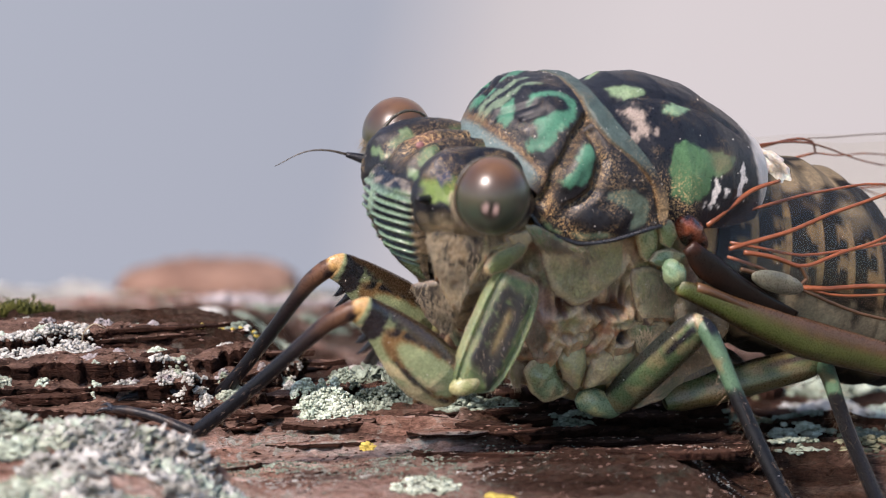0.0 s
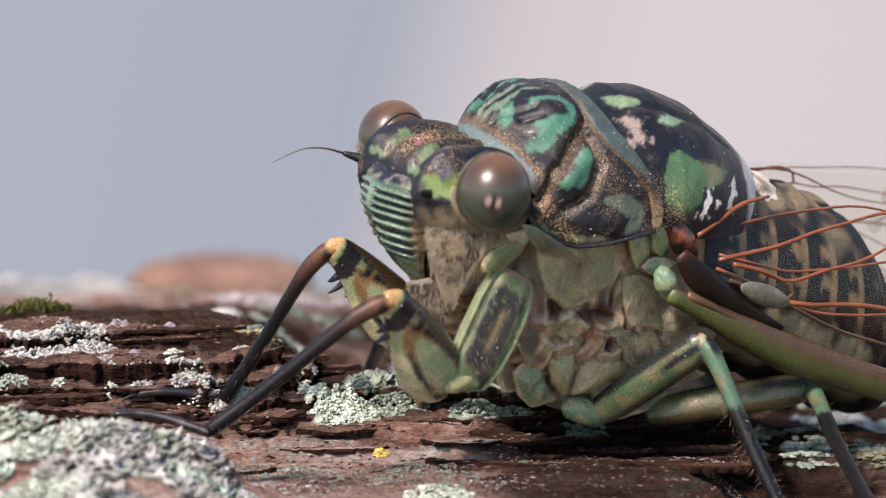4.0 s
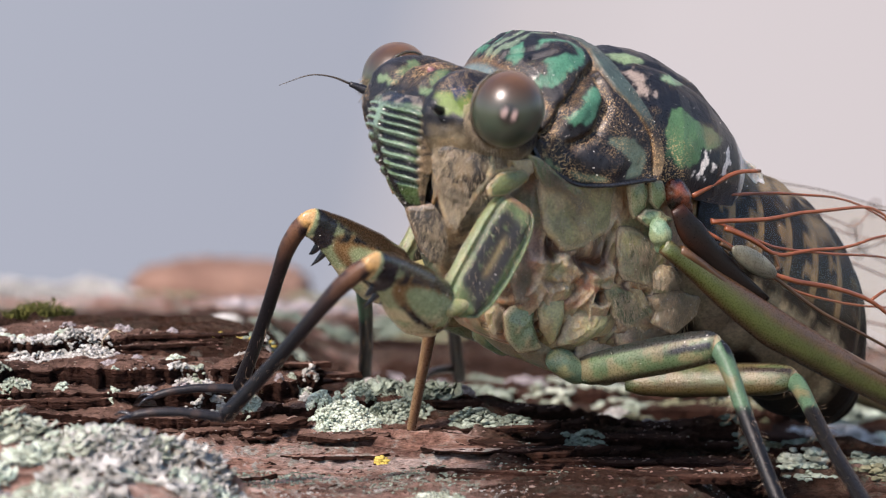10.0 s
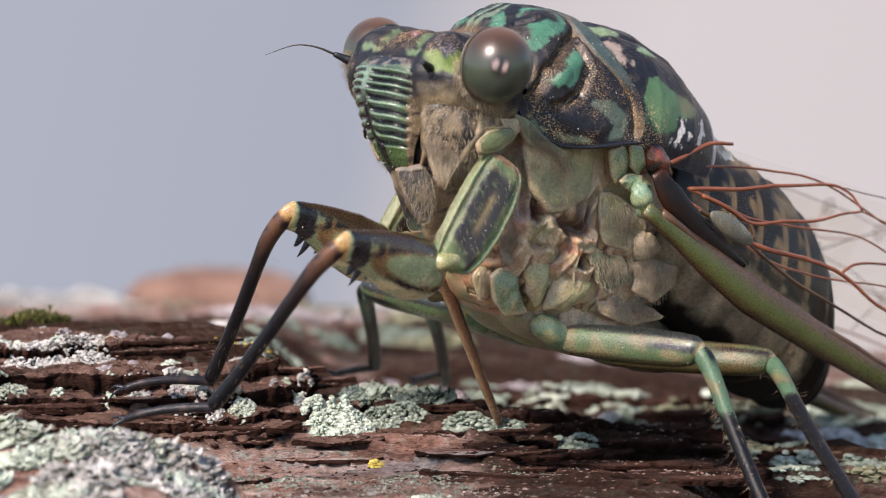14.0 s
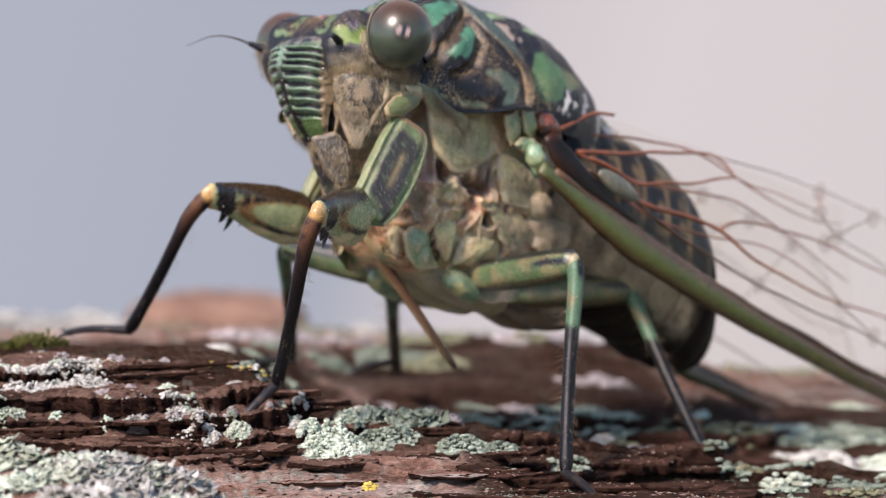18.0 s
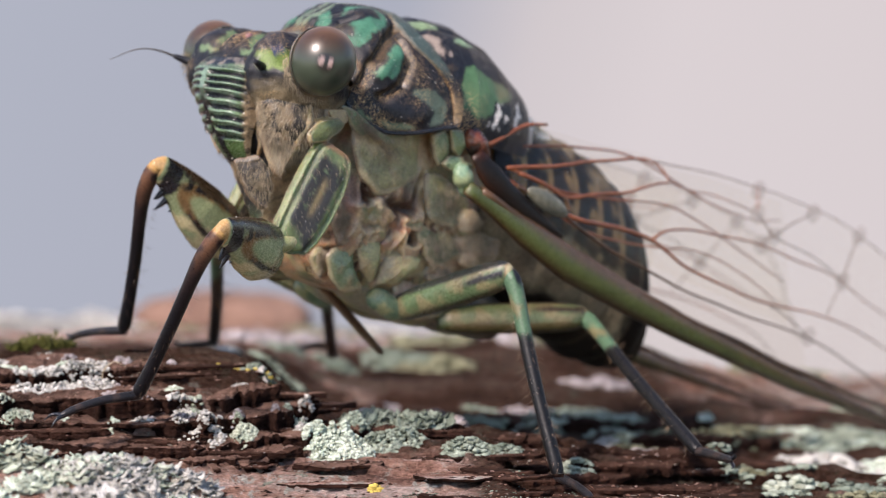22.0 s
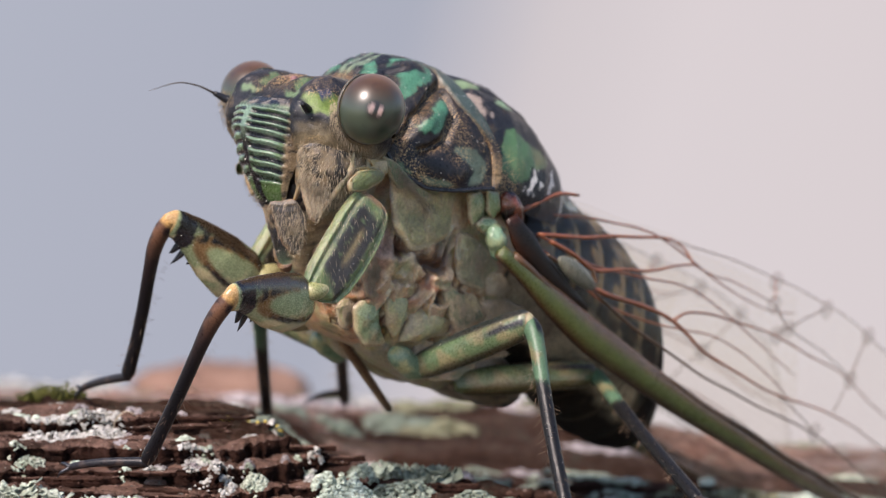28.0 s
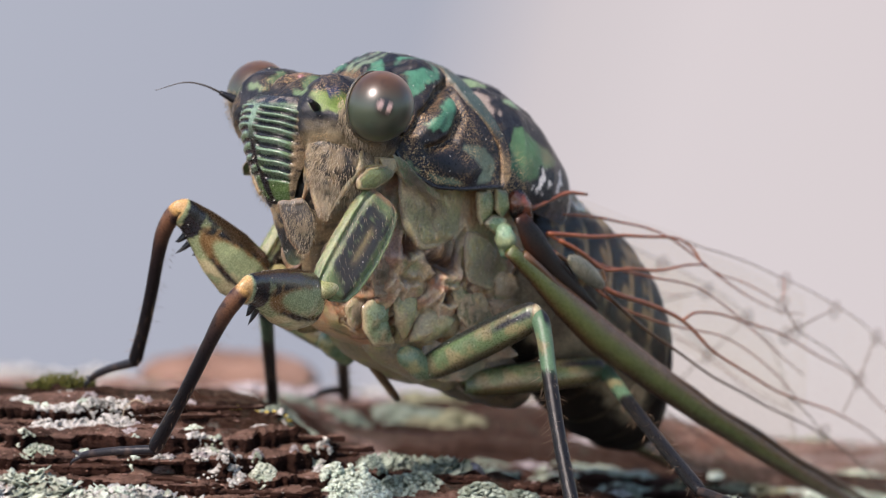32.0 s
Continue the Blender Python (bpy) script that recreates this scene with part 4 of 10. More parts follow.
lump("middle_trochanter", (1.2, -2.6, -8.3), (1.0, 0.55, 0.55), (0, 12, 0), (0.13, 0.2, 0.12), SAGE, SHELL_SMOOTH, "green middle trochanter")
lump("belly_plate", (6.6, -0.9, -7.4), (2.4, 1.7, 1.15), (0, 8, 0), (0.20, 0.15, 0.10), (0.05, 0.04, 0.03), label="dark downy belly plate between the hind legs")
lump("belly_plate", (2.2, -1.0, -8.0), (2.8, 1.1, 0.8), (0, 5, 0), (0.30, 0.26, 0.18), SAGE, label="pale belly plate")
lump("breast_lobe", (-2.9, -1.3, -5.0), (1.2, 1.0, 1.2), (0, 20, 0), (0.26, 0.18, 0.13), ROSY, label="rosy soft breast lobe")

# fore coxae: long flat green limbs with a dark downy panel
for s in (-1, 1):
    def coxa(u, v):
        b = v * 2 * np.pi
        k = np.interp(u, [0, 0.05, 0.14, 0.3, 0.55, 0.8, 0.93, 1], [0.55, 0.86, 1.0, 1.10, 1.12, 1.02, 0.84, 0.30])
        cb = np.sign(np.cos(b)) * np.abs(np.cos(b)) ** 0.8
        lens = np.sign(np.sin(b)) * (np.clip(1 - np.abs(cb) ** 3, 0, 1) ** 0.6) * 0.42
        edge = 0.10 * np.exp(-((np.abs(cb) - 0.9) / 0.07) ** 2) - 0.07 * np.exp(-((np.abs(cb) - 0.72) / 0.08) ** 2) - 0.05 * np.exp(-(cb / 0.3) ** 2)
        return (1.06 * cb + 0.08) * k + 0.10 * np.sin(np.pi * u), (lens + np.sign(np.sin(b)) * edge) * np.minimum(1, k), -4.85 * u
    v, f, u, w = sheet(coxa, 90, 72, wrap=True)
    n, n2 = fbm_all(v, 1.5, 4, seed=2), fbm_all(v, 4.0, 3, seed=7)
    across = (v[:, 0] - 0.13) / 1.06
    inner = (1 - step(0.56, 0.70, np.abs(across + 0.10 * (u - 0.5)) + 0.10 * n)) * step(0.10, 0.2, u + 0.05 * n) * (1 - step(0.80, 0.90, u + 0.05 * n - 0.12 * across))
    col = blend((0.12, 0.175, 0.075), (0.17, 0.20, 0.10), step(0, 0.5, n))
    col = blend(col, (0.025, 0.024, 0.024), inner * step(-0.55, -0.1, n2 + 0.2))
    col = blend(col, (0.24, 0.19, 0.09), np.exp(-((across - 0.06) / 0.13) ** 2) * step(0.25, 0.35, u) * (1 - step(0.58, 0.7, u)) * 0.85)
    col = blend(col, (0.03, 0.028, 0.025), (np.exp(-((across + 0.72) / 0.06) ** 2) * step(0.1, 0.2, u) * (1 - step(0.5, 0.7, u))) * 0.7)
    col = blend(col, (0.20, 0.23, 0.12), 0.7 * step(0.95, 1.03, np.abs(across)))
    col = blend(col, (0.25, 0.15, 0.08), 1 - step(0.02, 0.07, u))
    m = np.array(Euler((s * radians(4), radians(16), s * radians(10))).to_matrix())
    link("fore_coxa", v @ m.T + np.array([-4.1, -3.6, -2.7] if s < 0 else [-2.5, 2.5, -2.55]), f, SHELL_MATT, cicada, "green fore coxa with a dark furry panel", col)
    v, f, u, w = blob((-5.4, -3.5, -6.95) if s < 0 else (-3.6, 2.3, -6.5), (0.85, 0.62, 0.45), 30, 34, 0.8, turn=(0, -28, 20))
    link("fore_trochanter", v, f, SHELL_SMOOTH, cicada, "glossy cream-green joint", blend((0.34, 0.33, 0.17), (0.20, 0.225, 0.09), step(0, 0.5, fbm_all(v, 1.2))))


# abdomen
def belly(u, v):
    b = v * 2 * np.pi
    x = 5.0 + 12.8 * u
    mid = np.interp(x, [5, 6, 10, 12.5, 15, 16.4, 17.4, 17.8], [-2.0, -2.2, -2.9, -3.5, -4.5, -5.5, -6.2, -6.5])
    tall = np.interp(x, [5, 6, 10, 12.5, 14, 15, 16.4, 17.4, 17.8], [3.4, 3.9, 4.2, 4.3, 4.2, 3.85, 2.8, 1.5, 0.05])
    tall = tall * (1 - 0.09 * np.abs(((u * 8) % 1) - 0.5))
    wide = np.minimum(3.75, tall * 0.92)
    return x - 0.25 * np.sin(b) * tall * u**2, wide * np.cos(b), mid + tall * np.sin(b)


v, f, u, w = sheet(belly, 170, 110, wrap=True)
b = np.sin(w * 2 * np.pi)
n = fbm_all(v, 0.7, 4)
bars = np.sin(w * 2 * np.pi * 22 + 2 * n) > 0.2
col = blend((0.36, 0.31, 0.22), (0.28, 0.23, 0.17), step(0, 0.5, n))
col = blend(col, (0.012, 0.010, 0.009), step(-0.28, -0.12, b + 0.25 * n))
col = blend(col, (0.26, 0.18, 0.09), step(-0.1, 0.1, b) * np.maximum(step(0.70, 0.85, (u * 8) % 1), 0.8 * bars * step(0.35, 0.5, (u * 8) % 1)) * (1 - step(0.55, 0.75, b)))
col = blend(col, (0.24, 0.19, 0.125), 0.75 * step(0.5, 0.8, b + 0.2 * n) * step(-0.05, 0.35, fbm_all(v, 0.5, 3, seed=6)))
col = blend(col, (0.018, 0.013, 0.011), step(0.62, 0.74, u + 0.14 * n))
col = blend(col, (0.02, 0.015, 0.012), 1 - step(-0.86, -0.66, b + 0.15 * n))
col = blend(col, (0.10, 0.075, 0.05), step(0.45, 0.55, u) * step(0.82, 0.95, (u * 8) % 1) * 0.6)
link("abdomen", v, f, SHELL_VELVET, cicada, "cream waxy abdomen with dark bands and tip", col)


# wings
def costa(s):
    x = 2.2 + 34.0 * s
    z = np.interp(x, [2.2, 4, 5.7, 8.2, 12, 15.5, 23, 30, 36.2], [-2.75, -3.3, -3.85, -4.6, -5.35, -5.9, -6.8, -7.3, -7.6])
    return np.stack([x, -4.9 - 0.8 * np.sin(np.pi * np.clip(s, 0, 1)), z], -1)


def inner_edge(s):
    x = 3.6 + 30.5 * s
    z = np.interp(x, [3.6, 7, 14, 20, 25, 30, 34.2], [0.0, 0.9, 1.4, 1.6, 1.5, 0.3, -4.3])
    return np.stack([x, -3.2 - 1.2 * s, z], -1)


def wing_point(s, w):
    s, w = np.asarray(s, float), np.asarray(w, float)
    p = costa(s) * (1 - w)[..., None] + inner_edge(s) * w[..., None]
    p[..., 1] -= 0.7 * np.sin(np.pi * w) * np.sin(np.pi * np.clip(s * 1.3, 0, 1)) ** 0.5
    p[..., 2] += 0.04 * np.sin(s * 40 + w * 9)
    return p


VEINS = [("vein", [(0.15, 0.32), (0.22, 0.40), (0.31, 0.445), (0.35, 0.39), (0.39, 0.345), (0.47, 0.34), (0.55, 0.345), (0.68, 0.43), (0.85, 0.42)], 0.19, 0.06, VEIN),
         ("vein", [(0.07, 0.50), (0.11, 0.49), (0.15, 0.47), (0.19, 0.57), (0.24, 0.655), (0.30, 0.78), (0.35, 0.855)], 0.17, 0.09, VEIN),
         ("vein", [(0.05, 0.52), (0.09, 0.62), (0.15, 0.745), (0.20, 0.85), (0.26, 0.93), (0.31, 0.965), (0.335, 0.93), (0.35, 0.855)], 0.17, 0.08, VEIN),
         ("vein", [(0.35, 0.855), (0.39, 0.85), (0.43, 0.865), (0.48, 0.85), (0.53, 0.845), (0.54, 1.0)], 0.09, 0.06, VEIN),
         ("vein", [(0.31, 0.445), (0.325, 0.51), (0.34, 0.545), (0.41, 0.62), (0.53, 0.665), (0.63, 0.66), (0.72, 0.655), (0.85, 0.62)], 0.12, 0.05, VEIN),
         ("vein", [(0.15, 0.47), (0.16, 0.40), (0.15, 0.32)], 0.15, 0.12, VEIN_DARK), ("vein", [(0.07, 0.36), (0.11, 0.33), (0.15, 0.32)], 0.16, 0.13, VEIN_DARK),
         ("vein", [(0.15, 0.32), (0.25, 0.24), (0.35, 0.22), (0.47, 0.22), (0.64, 0.27), (0.8, 0.2), (0.95, 0.08)], 0.13, 0.05, VEIN_DARK),
         ("vein", [(0.53, 0.845), (0.545, 0.79), (0.56, 0.745), (0.54, 0.70), (0.53, 0.665)], 0.09, 0.07, VEIN_DARK),
         ("vein", [(0.56, 0.745), (0.60, 0.84), (0.63, 0.90), (0.66, 0.97)], 0.08, 0.06, VEIN_DARK),
         ("vein", [(0.72, 0.655), (0.74, 0.80), (0.77, 0.99)], 0.08, 0.06, VEIN_DARK), ("vein", [(0.56, 0.745), (0.64, 0.72), (0.72, 0.655)], 0.07, 0.06, VEIN_DARK),
         ("vein", [(0.55, 0.345), (0.60, 0.31), (0.64, 0.27)], 0.08, 0.06, VEIN_DARK), ("vein", [(0.68, 0.43), (0.70, 0.55), (0.72, 0.655)], 0.07, 0.05, VEIN_DARK),
         ("vein", [(0.32, 0.965), (0.40, 0.99), (0.54, 1.0), (0.66, 0.99), (0.77, 0.99), (0.9, 0.97), (0.98, 0.9)], 0.06, 0.05, VEIN_DARK),
         ("vein", [(0.85, 0.62), (0.90, 0.75), (0.93, 0.92)], 0.06, 0.04, VEIN_DARK), ("vein", [(0.85, 0.42), (0.92, 0.38), (0.98, 0.3)], 0.06, 0.04, VEIN_DARK)]
for s in (-1, 1):
    fix = (lambda p: p) if s < 0 else mirrored
    v, f, u, w = sheet(lambda a, b: np.moveaxis(wing_point(0.03 + 0.97 * a, b), -1, 0), 90, 30)
    wing = link("forewing", fix(v), f, MEMBRANE, cicada, "clear forewing folded along the side")
    for name, path, r0, r1, mat in VEINS:
        p = np.array(path)
        k = np.linspace(0, 1, 14)
        i = np.linspace(0, 1, len(p))
        q = wing_point(np.interp(k, i, p[:, 0]), np.interp(k, i, p[:, 1]))
        v, f, al = tube(fix(q), np.linspace(r0, r1, len(q)) * (0.58 if r0 > 0.09 else 0.42), 8, fine=2)
        link("vein", v, f, mat, wing)
    k = np.linspace(0, 1, 40)
    q = costa(k)
    v, f, al = tube(q, np.interp(k, [0, 0.05, 0.11, 0.18, 0.4, 0.62, 0.82, 1], [0.32, 0.44, 0.66, 0.78, 0.60, 0.43, 0.23, 0.08]), 16, flat=0.55, fine=2)
    n = fbm_all(v, 0.5, 3)
    mid = np.interp(al, k, q[:, 2])
    col = blend((0.065, 0.085, 0.02), (0.075, 0.035, 0.012), step(-0.1, 0.3, (v[:, 2] - mid) + 0.5 * (al - 0.35)))
    col = blend(col, BROWN, step(0.55, 0.8, (mid - v[:, 2]) / np.interp(al, [0, 0.05, 0.11, 0.18, 0.4, 0.62, 0.82, 1], [0.32, 0.44, 0.66, 0.78, 0.60, 0.43, 0.23, 0.08])))
    col = blend(col, BROWN, step(0.45, 0.8, al) * 0.8)
    link("costa", fix(v), f, SHELL_SMOOTH, wing, "thick olive green and brown leading edge", col)
    k = np.linspace(0.02, 1, 30)
    v, f, al = tube(fix(wing_point(k, 0.055 + 0 * k) + [0, -0.12, 0.05]), np.linspace(0.2, 0.09, 30), 8, fine=2)
    link("vein", v, f, VEIN_DARK, wing)
    for a, b in ((0.54, 0.985), (0.53, 0.845), (0.56, 0.745), (0.66, 0.965), (0.77, 0.98), (0.72, 0.655), (0.64, 0.27), (0.53, 0.665)):
        v, f, u, w = blob(wing_point(np.array(a), np.array(b)), (0.5, 0.06, 0.5), 14, 16, lumps=0.1, seed=a)
        link("vein_smudge", fix(v), f, SMUDGE, wing, "brown smudge on a cross vein")
    v, f, u, w = blob((2.2, -4.55, -2.45), (0.8, 0.4, 0.42), 28, 30, turn=(0, 48, 0), lumps=0.2)
    link("wing_hinge", fix(v), f, SHELL_SMOOTH, cicada, "pale jade green wing hinge", blend((0.15, 0.25, 0.16), (0.22, 0.27, 0.15), step(0, 0.5, fbm_all(v, 1))))
    v, f, u, w = blob((2.85, -4.15, -0.85), (1.0, 0.42, 0.5), 34, 36, turn=(0, 40, 0), lumps=0.16)
    link("wing_root", fix(v), f, SHELL_GLOSS, cicada, "glossy red-brown wing root", blend((0.15, 0.04, 0.018), (0.012, 0.007, 0.006), step(-0.15, 0.2, fbm_all(v, 1.0, 3) + 0.35 * (v[:, 0] - 2.8))))
    v, f, al = tube([(2.5, -4.65, -1.2), (3.4, -4.85, -1.95), (5.4, -5.15, -2.95), (7.6, -5.4, -3.6)], [0.3, 0.55, 0.42, 0.1], 12, flat=0.35)
    link("wing_root", fix(v), f, SHELL_DARK, cicada, "dark brown wing root plate", blend((0.030, 0.011, 0.006), (0.008, 0.006, 0.005), step(0.05, 0.4, al + 0.3 * fbm_all(v, 1.0, 3))))
    v, f, u, w = blob((6.4, -5.35, -2.35), (1.3, 0.22, 0.42), 28, 24, turn=(0, 12, 0))
    link("wing_cell", fix(v), f, SHELL_SMOOTH, wing, "grey-olive basal wing cell", blend((0.11, 0.11, 0.08), (0.17, 0.165, 0.12), step(0, 0.5, fbm_all(v, 0.8))))
    v, f, al = tube(fix(np.array([(3.6, -3.95, -0.6), (4.6, -3.8, 0.1), (5.7, -3.6, 0.8), (7.0, -3.4, 1.15)])), [0.13, 0.11, 0.09, 0.07], 8)
    link("vein", v, f, VEIN, wing, "bright rust red vein beside the back")
    # the shorter hind wing under the forewing
    def hind(a, b):
        p = wing_point(0.06 + 0.55 * a, 0.30 + 0.68 * b)
        return p[..., 0], p[..., 1] + 0.55, p[..., 2] - 0.1
    v, f, u, w = sheet(hind, 50, 20)
    hw = link("hindwing", fix(v), f, MEMBRANE, cicada, "clear hind wing under the forewing")
    for k0 in (0.42, 0.63, 0.9):
        k = np.linspace(0.06, 0.6, 12)
        q = wing_point(k, k0 + 0.09 * np.sin(k * 13 + 5 * k0)) + [0, 0.5, -0.1]
        v, f, al = tube(fix(q), np.linspace(0.07, 0.025, 12), 6, fine=2)
        link("vein", v, f, VEIN, hw)


# legs: each segment runs along its own +x from its joint
def segment(key, name, path, radii, colour, material, label, flat=1.0, n=18):
    v, f, al = tube(path, radii, 2 * n, flat, 18)
    ob = link(name, v, f, material, cicada, label, colour(v, al))
    moving[key] = ob
    return ob


def fore_femur_colour(v, al):
    n = fbm_all(v, 1.1, 4, seed=5)
    c = blend((0.29, 0.35, 0.19), (0.50, 0.45, 0.27), step(-0.1, 0.4, n - 0.6 * (v[:, 2] + 0.8)))
    c = blend(c, BLACK, np.clip(step(0.55, 0.62, al + 0.16 * n) * (1 - step(0.79, 0.83, al + 0.06 * n)), 0, 1))
    zc = v[:, 2] - np.interp(al, [0, 0.06, 0.2, 0.43, 0.65, 0.8, 1], [-0.45, -0.72, -0.62, -0.34, -0.06, 0.1, 0])
    ring = np.hypot((al - 0.32) / 0.26, (zc - 0.12) / 0.66) + 0.10 * n
    c = blend(c, (0.20, 0.12, 0.05), (1 - step(0.10, 0.26, np.abs(ring - 1.02))) * step(0.02, 0.08, al))
    c = blend(c, BLACK, (1 - step(0.09, 0.2, np.abs(ring - 1.1))) * step(0.05, 0.12, al) * step(-0.2, 0.1, n + 0.1))
    c = blend(c, (0.05, 0.035, 0.02), step(0.55, 0.75, zc + 0.15 * n) * step(1.0, 1.1, ring))
    c = blend(c, (0.035, 0.022, 0.012), step(0.70, 0.80, v[:, 2] + 0.55 * (1 - al) ** 1.5 + 0.1 * n))
    c = blend(c, BLACK, 1 - step(0.0, 0.05, al))
    return blend(c, (0.46, 0.29, 0.12), step(0.84, 0.88, al))


def fore_tibia_colour(v, al):
    n = fbm_all(v, 1.5, 3, seed=8)
    c = blend((0.02, 0.013, 0.013), (0.006, 0.006, 0.008), step(0.3, 0.55, al))
    c = blend(c, (0.10, 0.05, 0.03), (1 - step(0.15, 0.4, al)) * step(-0.3, 0.2, n))
    return blend(c, (0.40, 0.24, 0.09), 1 - step(0.03, 0.09, al))


def walk_femur_colour(v, al):
    n = fbm_all(v, 1.1, 4, seed=6)
    c = blend((0.065, 0.105, 0.05), (0.14, 0.13, 0.07), step(-0.1, 0.4, n))
    c = blend(c, BLACK, (1 - step(0.09, 0.17, np.abs(v[:, 2] - 0.10 - 0.1 * n))) * step(0.5, 0.6, al) * (1 - step(0.86, 0.9, al)))
    c = blend(c, BLACK, step(0.40, 0.47, v[:, 2] + 0.06 * n) * 0.9)
    c = blend(c, (0.05, 0.04, 0.02), step(0.40, 0.48, -v[:, 2] + 0.06 * n) * 0.8)
    c = blend(c, (0.16, 0.07, 0.04), (1 - step(0.01, 0.03, np.abs(al - 0.93))) * 0.8)
    return blend(c, (0.40, 0.36, 0.22), step(0.9, 0.95, al) * 0.8)


def walk_tibia_colour(v, al):
    n = fbm_all(v, 1.1, 4, seed=7)
    c = blend((0.065, 0.12, 0.075), (0.13, 0.125, 0.07), step(0.0, 0.4, n))
    c = blend(c, (0.40, 0.30, 0.18), 1 - step(0.02, 0.07, al))
    c = blend(c, BLACK, step(0.25, 0.34, v[:, 2] + 0.3 * (0.12 - al)) * (1 - step(0.2, 0.3, al)))
    return blend(c, (0.008, 0.008, 0.009), step(0.44, 0.50, al + 0.05 * n))


def black_colour(v, al):
    return blend((0.015, 0.015, 0.018), (0.04, 0.03, 0.028), step(0, 0.5, fbm_all(v, 2.0, 3)))


def bristles(parent, length, r, count, rng, out):
    roots, ns = [], []
    for _ in range(count):
        a, x = rng.uniform(0, 6.283), rng.uniform(0.1, 0.97)
        nrm = np.array([0.25, math.cos(a), math.sin(a)])
        roots.append(np.array([x * length, 0, 0]) + nrm * r * [0, 1, 1])
        ns.append(nrm)
    v, f = hairs(roots, ns, out * 1.1, 0.009, (0.5, 0, 0), rng)
    tagged(link("bristles", v, f, BRISTLE, parent), kind="stuff")


rng = random.Random(11)
for side_name in ("near", "far"):
    ob = segment(side_name + "_fore_femur", "fore_femur", [(-0.15, 0, -0.45), (0.35, 0, -0.72), (1.2, 0, -0.62), (2.4, 0, -0.34), (3.6, 0, -0.06), (4.6, 0, 0.1), (5.2, 0, 0.08), (5.6, 0, 0.0)],
                 [0.45, 1.0, 1.26, 1.18, 0.9, 0.66, 0.58, 0.28], fore_femur_colour, SHELL_GLOSS, "swollen cream-green fore femur with black bands", 0.62, 24)
    for x, h, lean in ((3.9, 0.75, 0.25), (3.3, 0.45, 0.2), (2.2, 0.55, 0.5), (4.3, 0.35, 0.2)):
        v, f, al = tube([(x, 0, -0.62 + 0.12 * (x > 3.5)), (x + lean * 0.5, 0, -0.8 - h * 0.45), (x + lean, 0, -0.75 - h)], [0.2, 0.1, 0.012], 8)
        link("spine", v, f, SHELL_SMOOTH, ob, "sharp black spine", BLACK)
    ob = segment(side_name + "_fore_tibia", "fore_tibia", [(-0.2, 0, 0.0), (0.3, 0, 0.18), (1.2, 0, 0.34), (2.5, 0, 0.28), (4.5, 0, 0.12), (6.5, 0, 0.02), (8.0, 0, 0), (8.35, 0, -0.05)],
                 [0.3, 0.36, 0.33, 0.28, 0.27, 0.27, 0.30, 0.12], fore_tibia_colour, SHELL_DARK, "slender dark brown fore tibia")
    bristles(ob, 8.2, 0.26, 90, rng, 0.35)
    ob = segment(side_name + "_fore_tarsus", "fore_tarsus", [(-0.1, 0, 0), (0.7, 0, 0.12), (1.6, 0, 0.22), (2.6, 0, 0.18), (3.2, 0, 0.05), (3.6, 0, -0.12)],
                 [0.2, 0.19, 0.17, 0.16, 0.15, 0.05], black_colour, SHELL_DARK, "thin black fore foot")
    for q in (-1, 1):
        v, f, al = tube([(3.3, 0, 0.0), (3.7, q * 0.2, 0.02), (4.0, q * 0.3, -0.22)], [0.1, 0.07, 0.012], 6)
        link("claw", v, f, SHELL_SMOOTH, ob, tint=BLACK)
    for which, lf, lt, ls in (("mid", 5.9, 8.8, 3.4), ("rear", 6.4, 10.2, 3.2)):
        # hind femora: shade is put in by toning the middle femur's colours down
        ob = segment(f"{side_name}_{which}_femur", "middle_femur" if which == "mid" else "hind_femur", [(-0.1, 0, -0.05), (0.5, 0, 0), (1.8, 0, 0.02), (3.6, 0, 0.04), (lf - 0.8, 0, 0.05), (lf - 0.1, 0, 0.08), (lf + 0.28, 0, 0)],
                     [0.36, 0.6, 0.7, 0.72, 0.68, 0.56, 0.24], walk_femur_colour if which == "mid" else (lambda v, al: 0.75 * walk_femur_colour(v, al) + np.array([0.02, 0.01, 0.0])), SHELL_SMOOTH, "jade green femur with black streaks", 0.8)
        bristles(ob, lf, 0.5, 120, rng, 0.22)
        ob = segment(f"{side_name}_{which}_tibia", "middle_tibia" if which == "mid" else "hind_tibia", [(-0.15, 0, 0.05), (0.3, 0, 0.16), (1.2, 0, 0.18), (3.0, 0, 0.08), (5.5, 0, 0), (lt - 0.5, 0, 0), (lt + 0.05, 0, 0)],
                     [0.28, 0.38, 0.33, 0.3, 0.28, 0.29, 0.14], walk_tibia_colour, SHELL_DARK, "tibia green above and black below")
        bristles(ob, lt, 0.28, 110, rng, 0.5)
        ob = segment(f"{side_name}_{which}_tarsus", "middle_tarsus" if which == "mid" else "hind_tarsus", [(-0.1, 0, 0), (0.8, 0, 0.06), (1.8, 0, 0.1), (ls - 0.5, 0, 0.05), (ls + 0.1, 0, -0.1)],
                     [0.2, 0.19, 0.17, 0.16, 0.05], black_colour, SHELL_DARK, "thin black foot")
        for q in (-1, 1):
            v, f, al = tube([(ls - 0.2, 0, 0.0), (ls + 0.2, q * 0.2, 0.0), (ls + 0.45, q * 0.3, -0.2)], [0.1, 0.07, 0.012], 6)
            link("claw", v, f, SHELL_SMOOTH, ob, tint=BLACK)

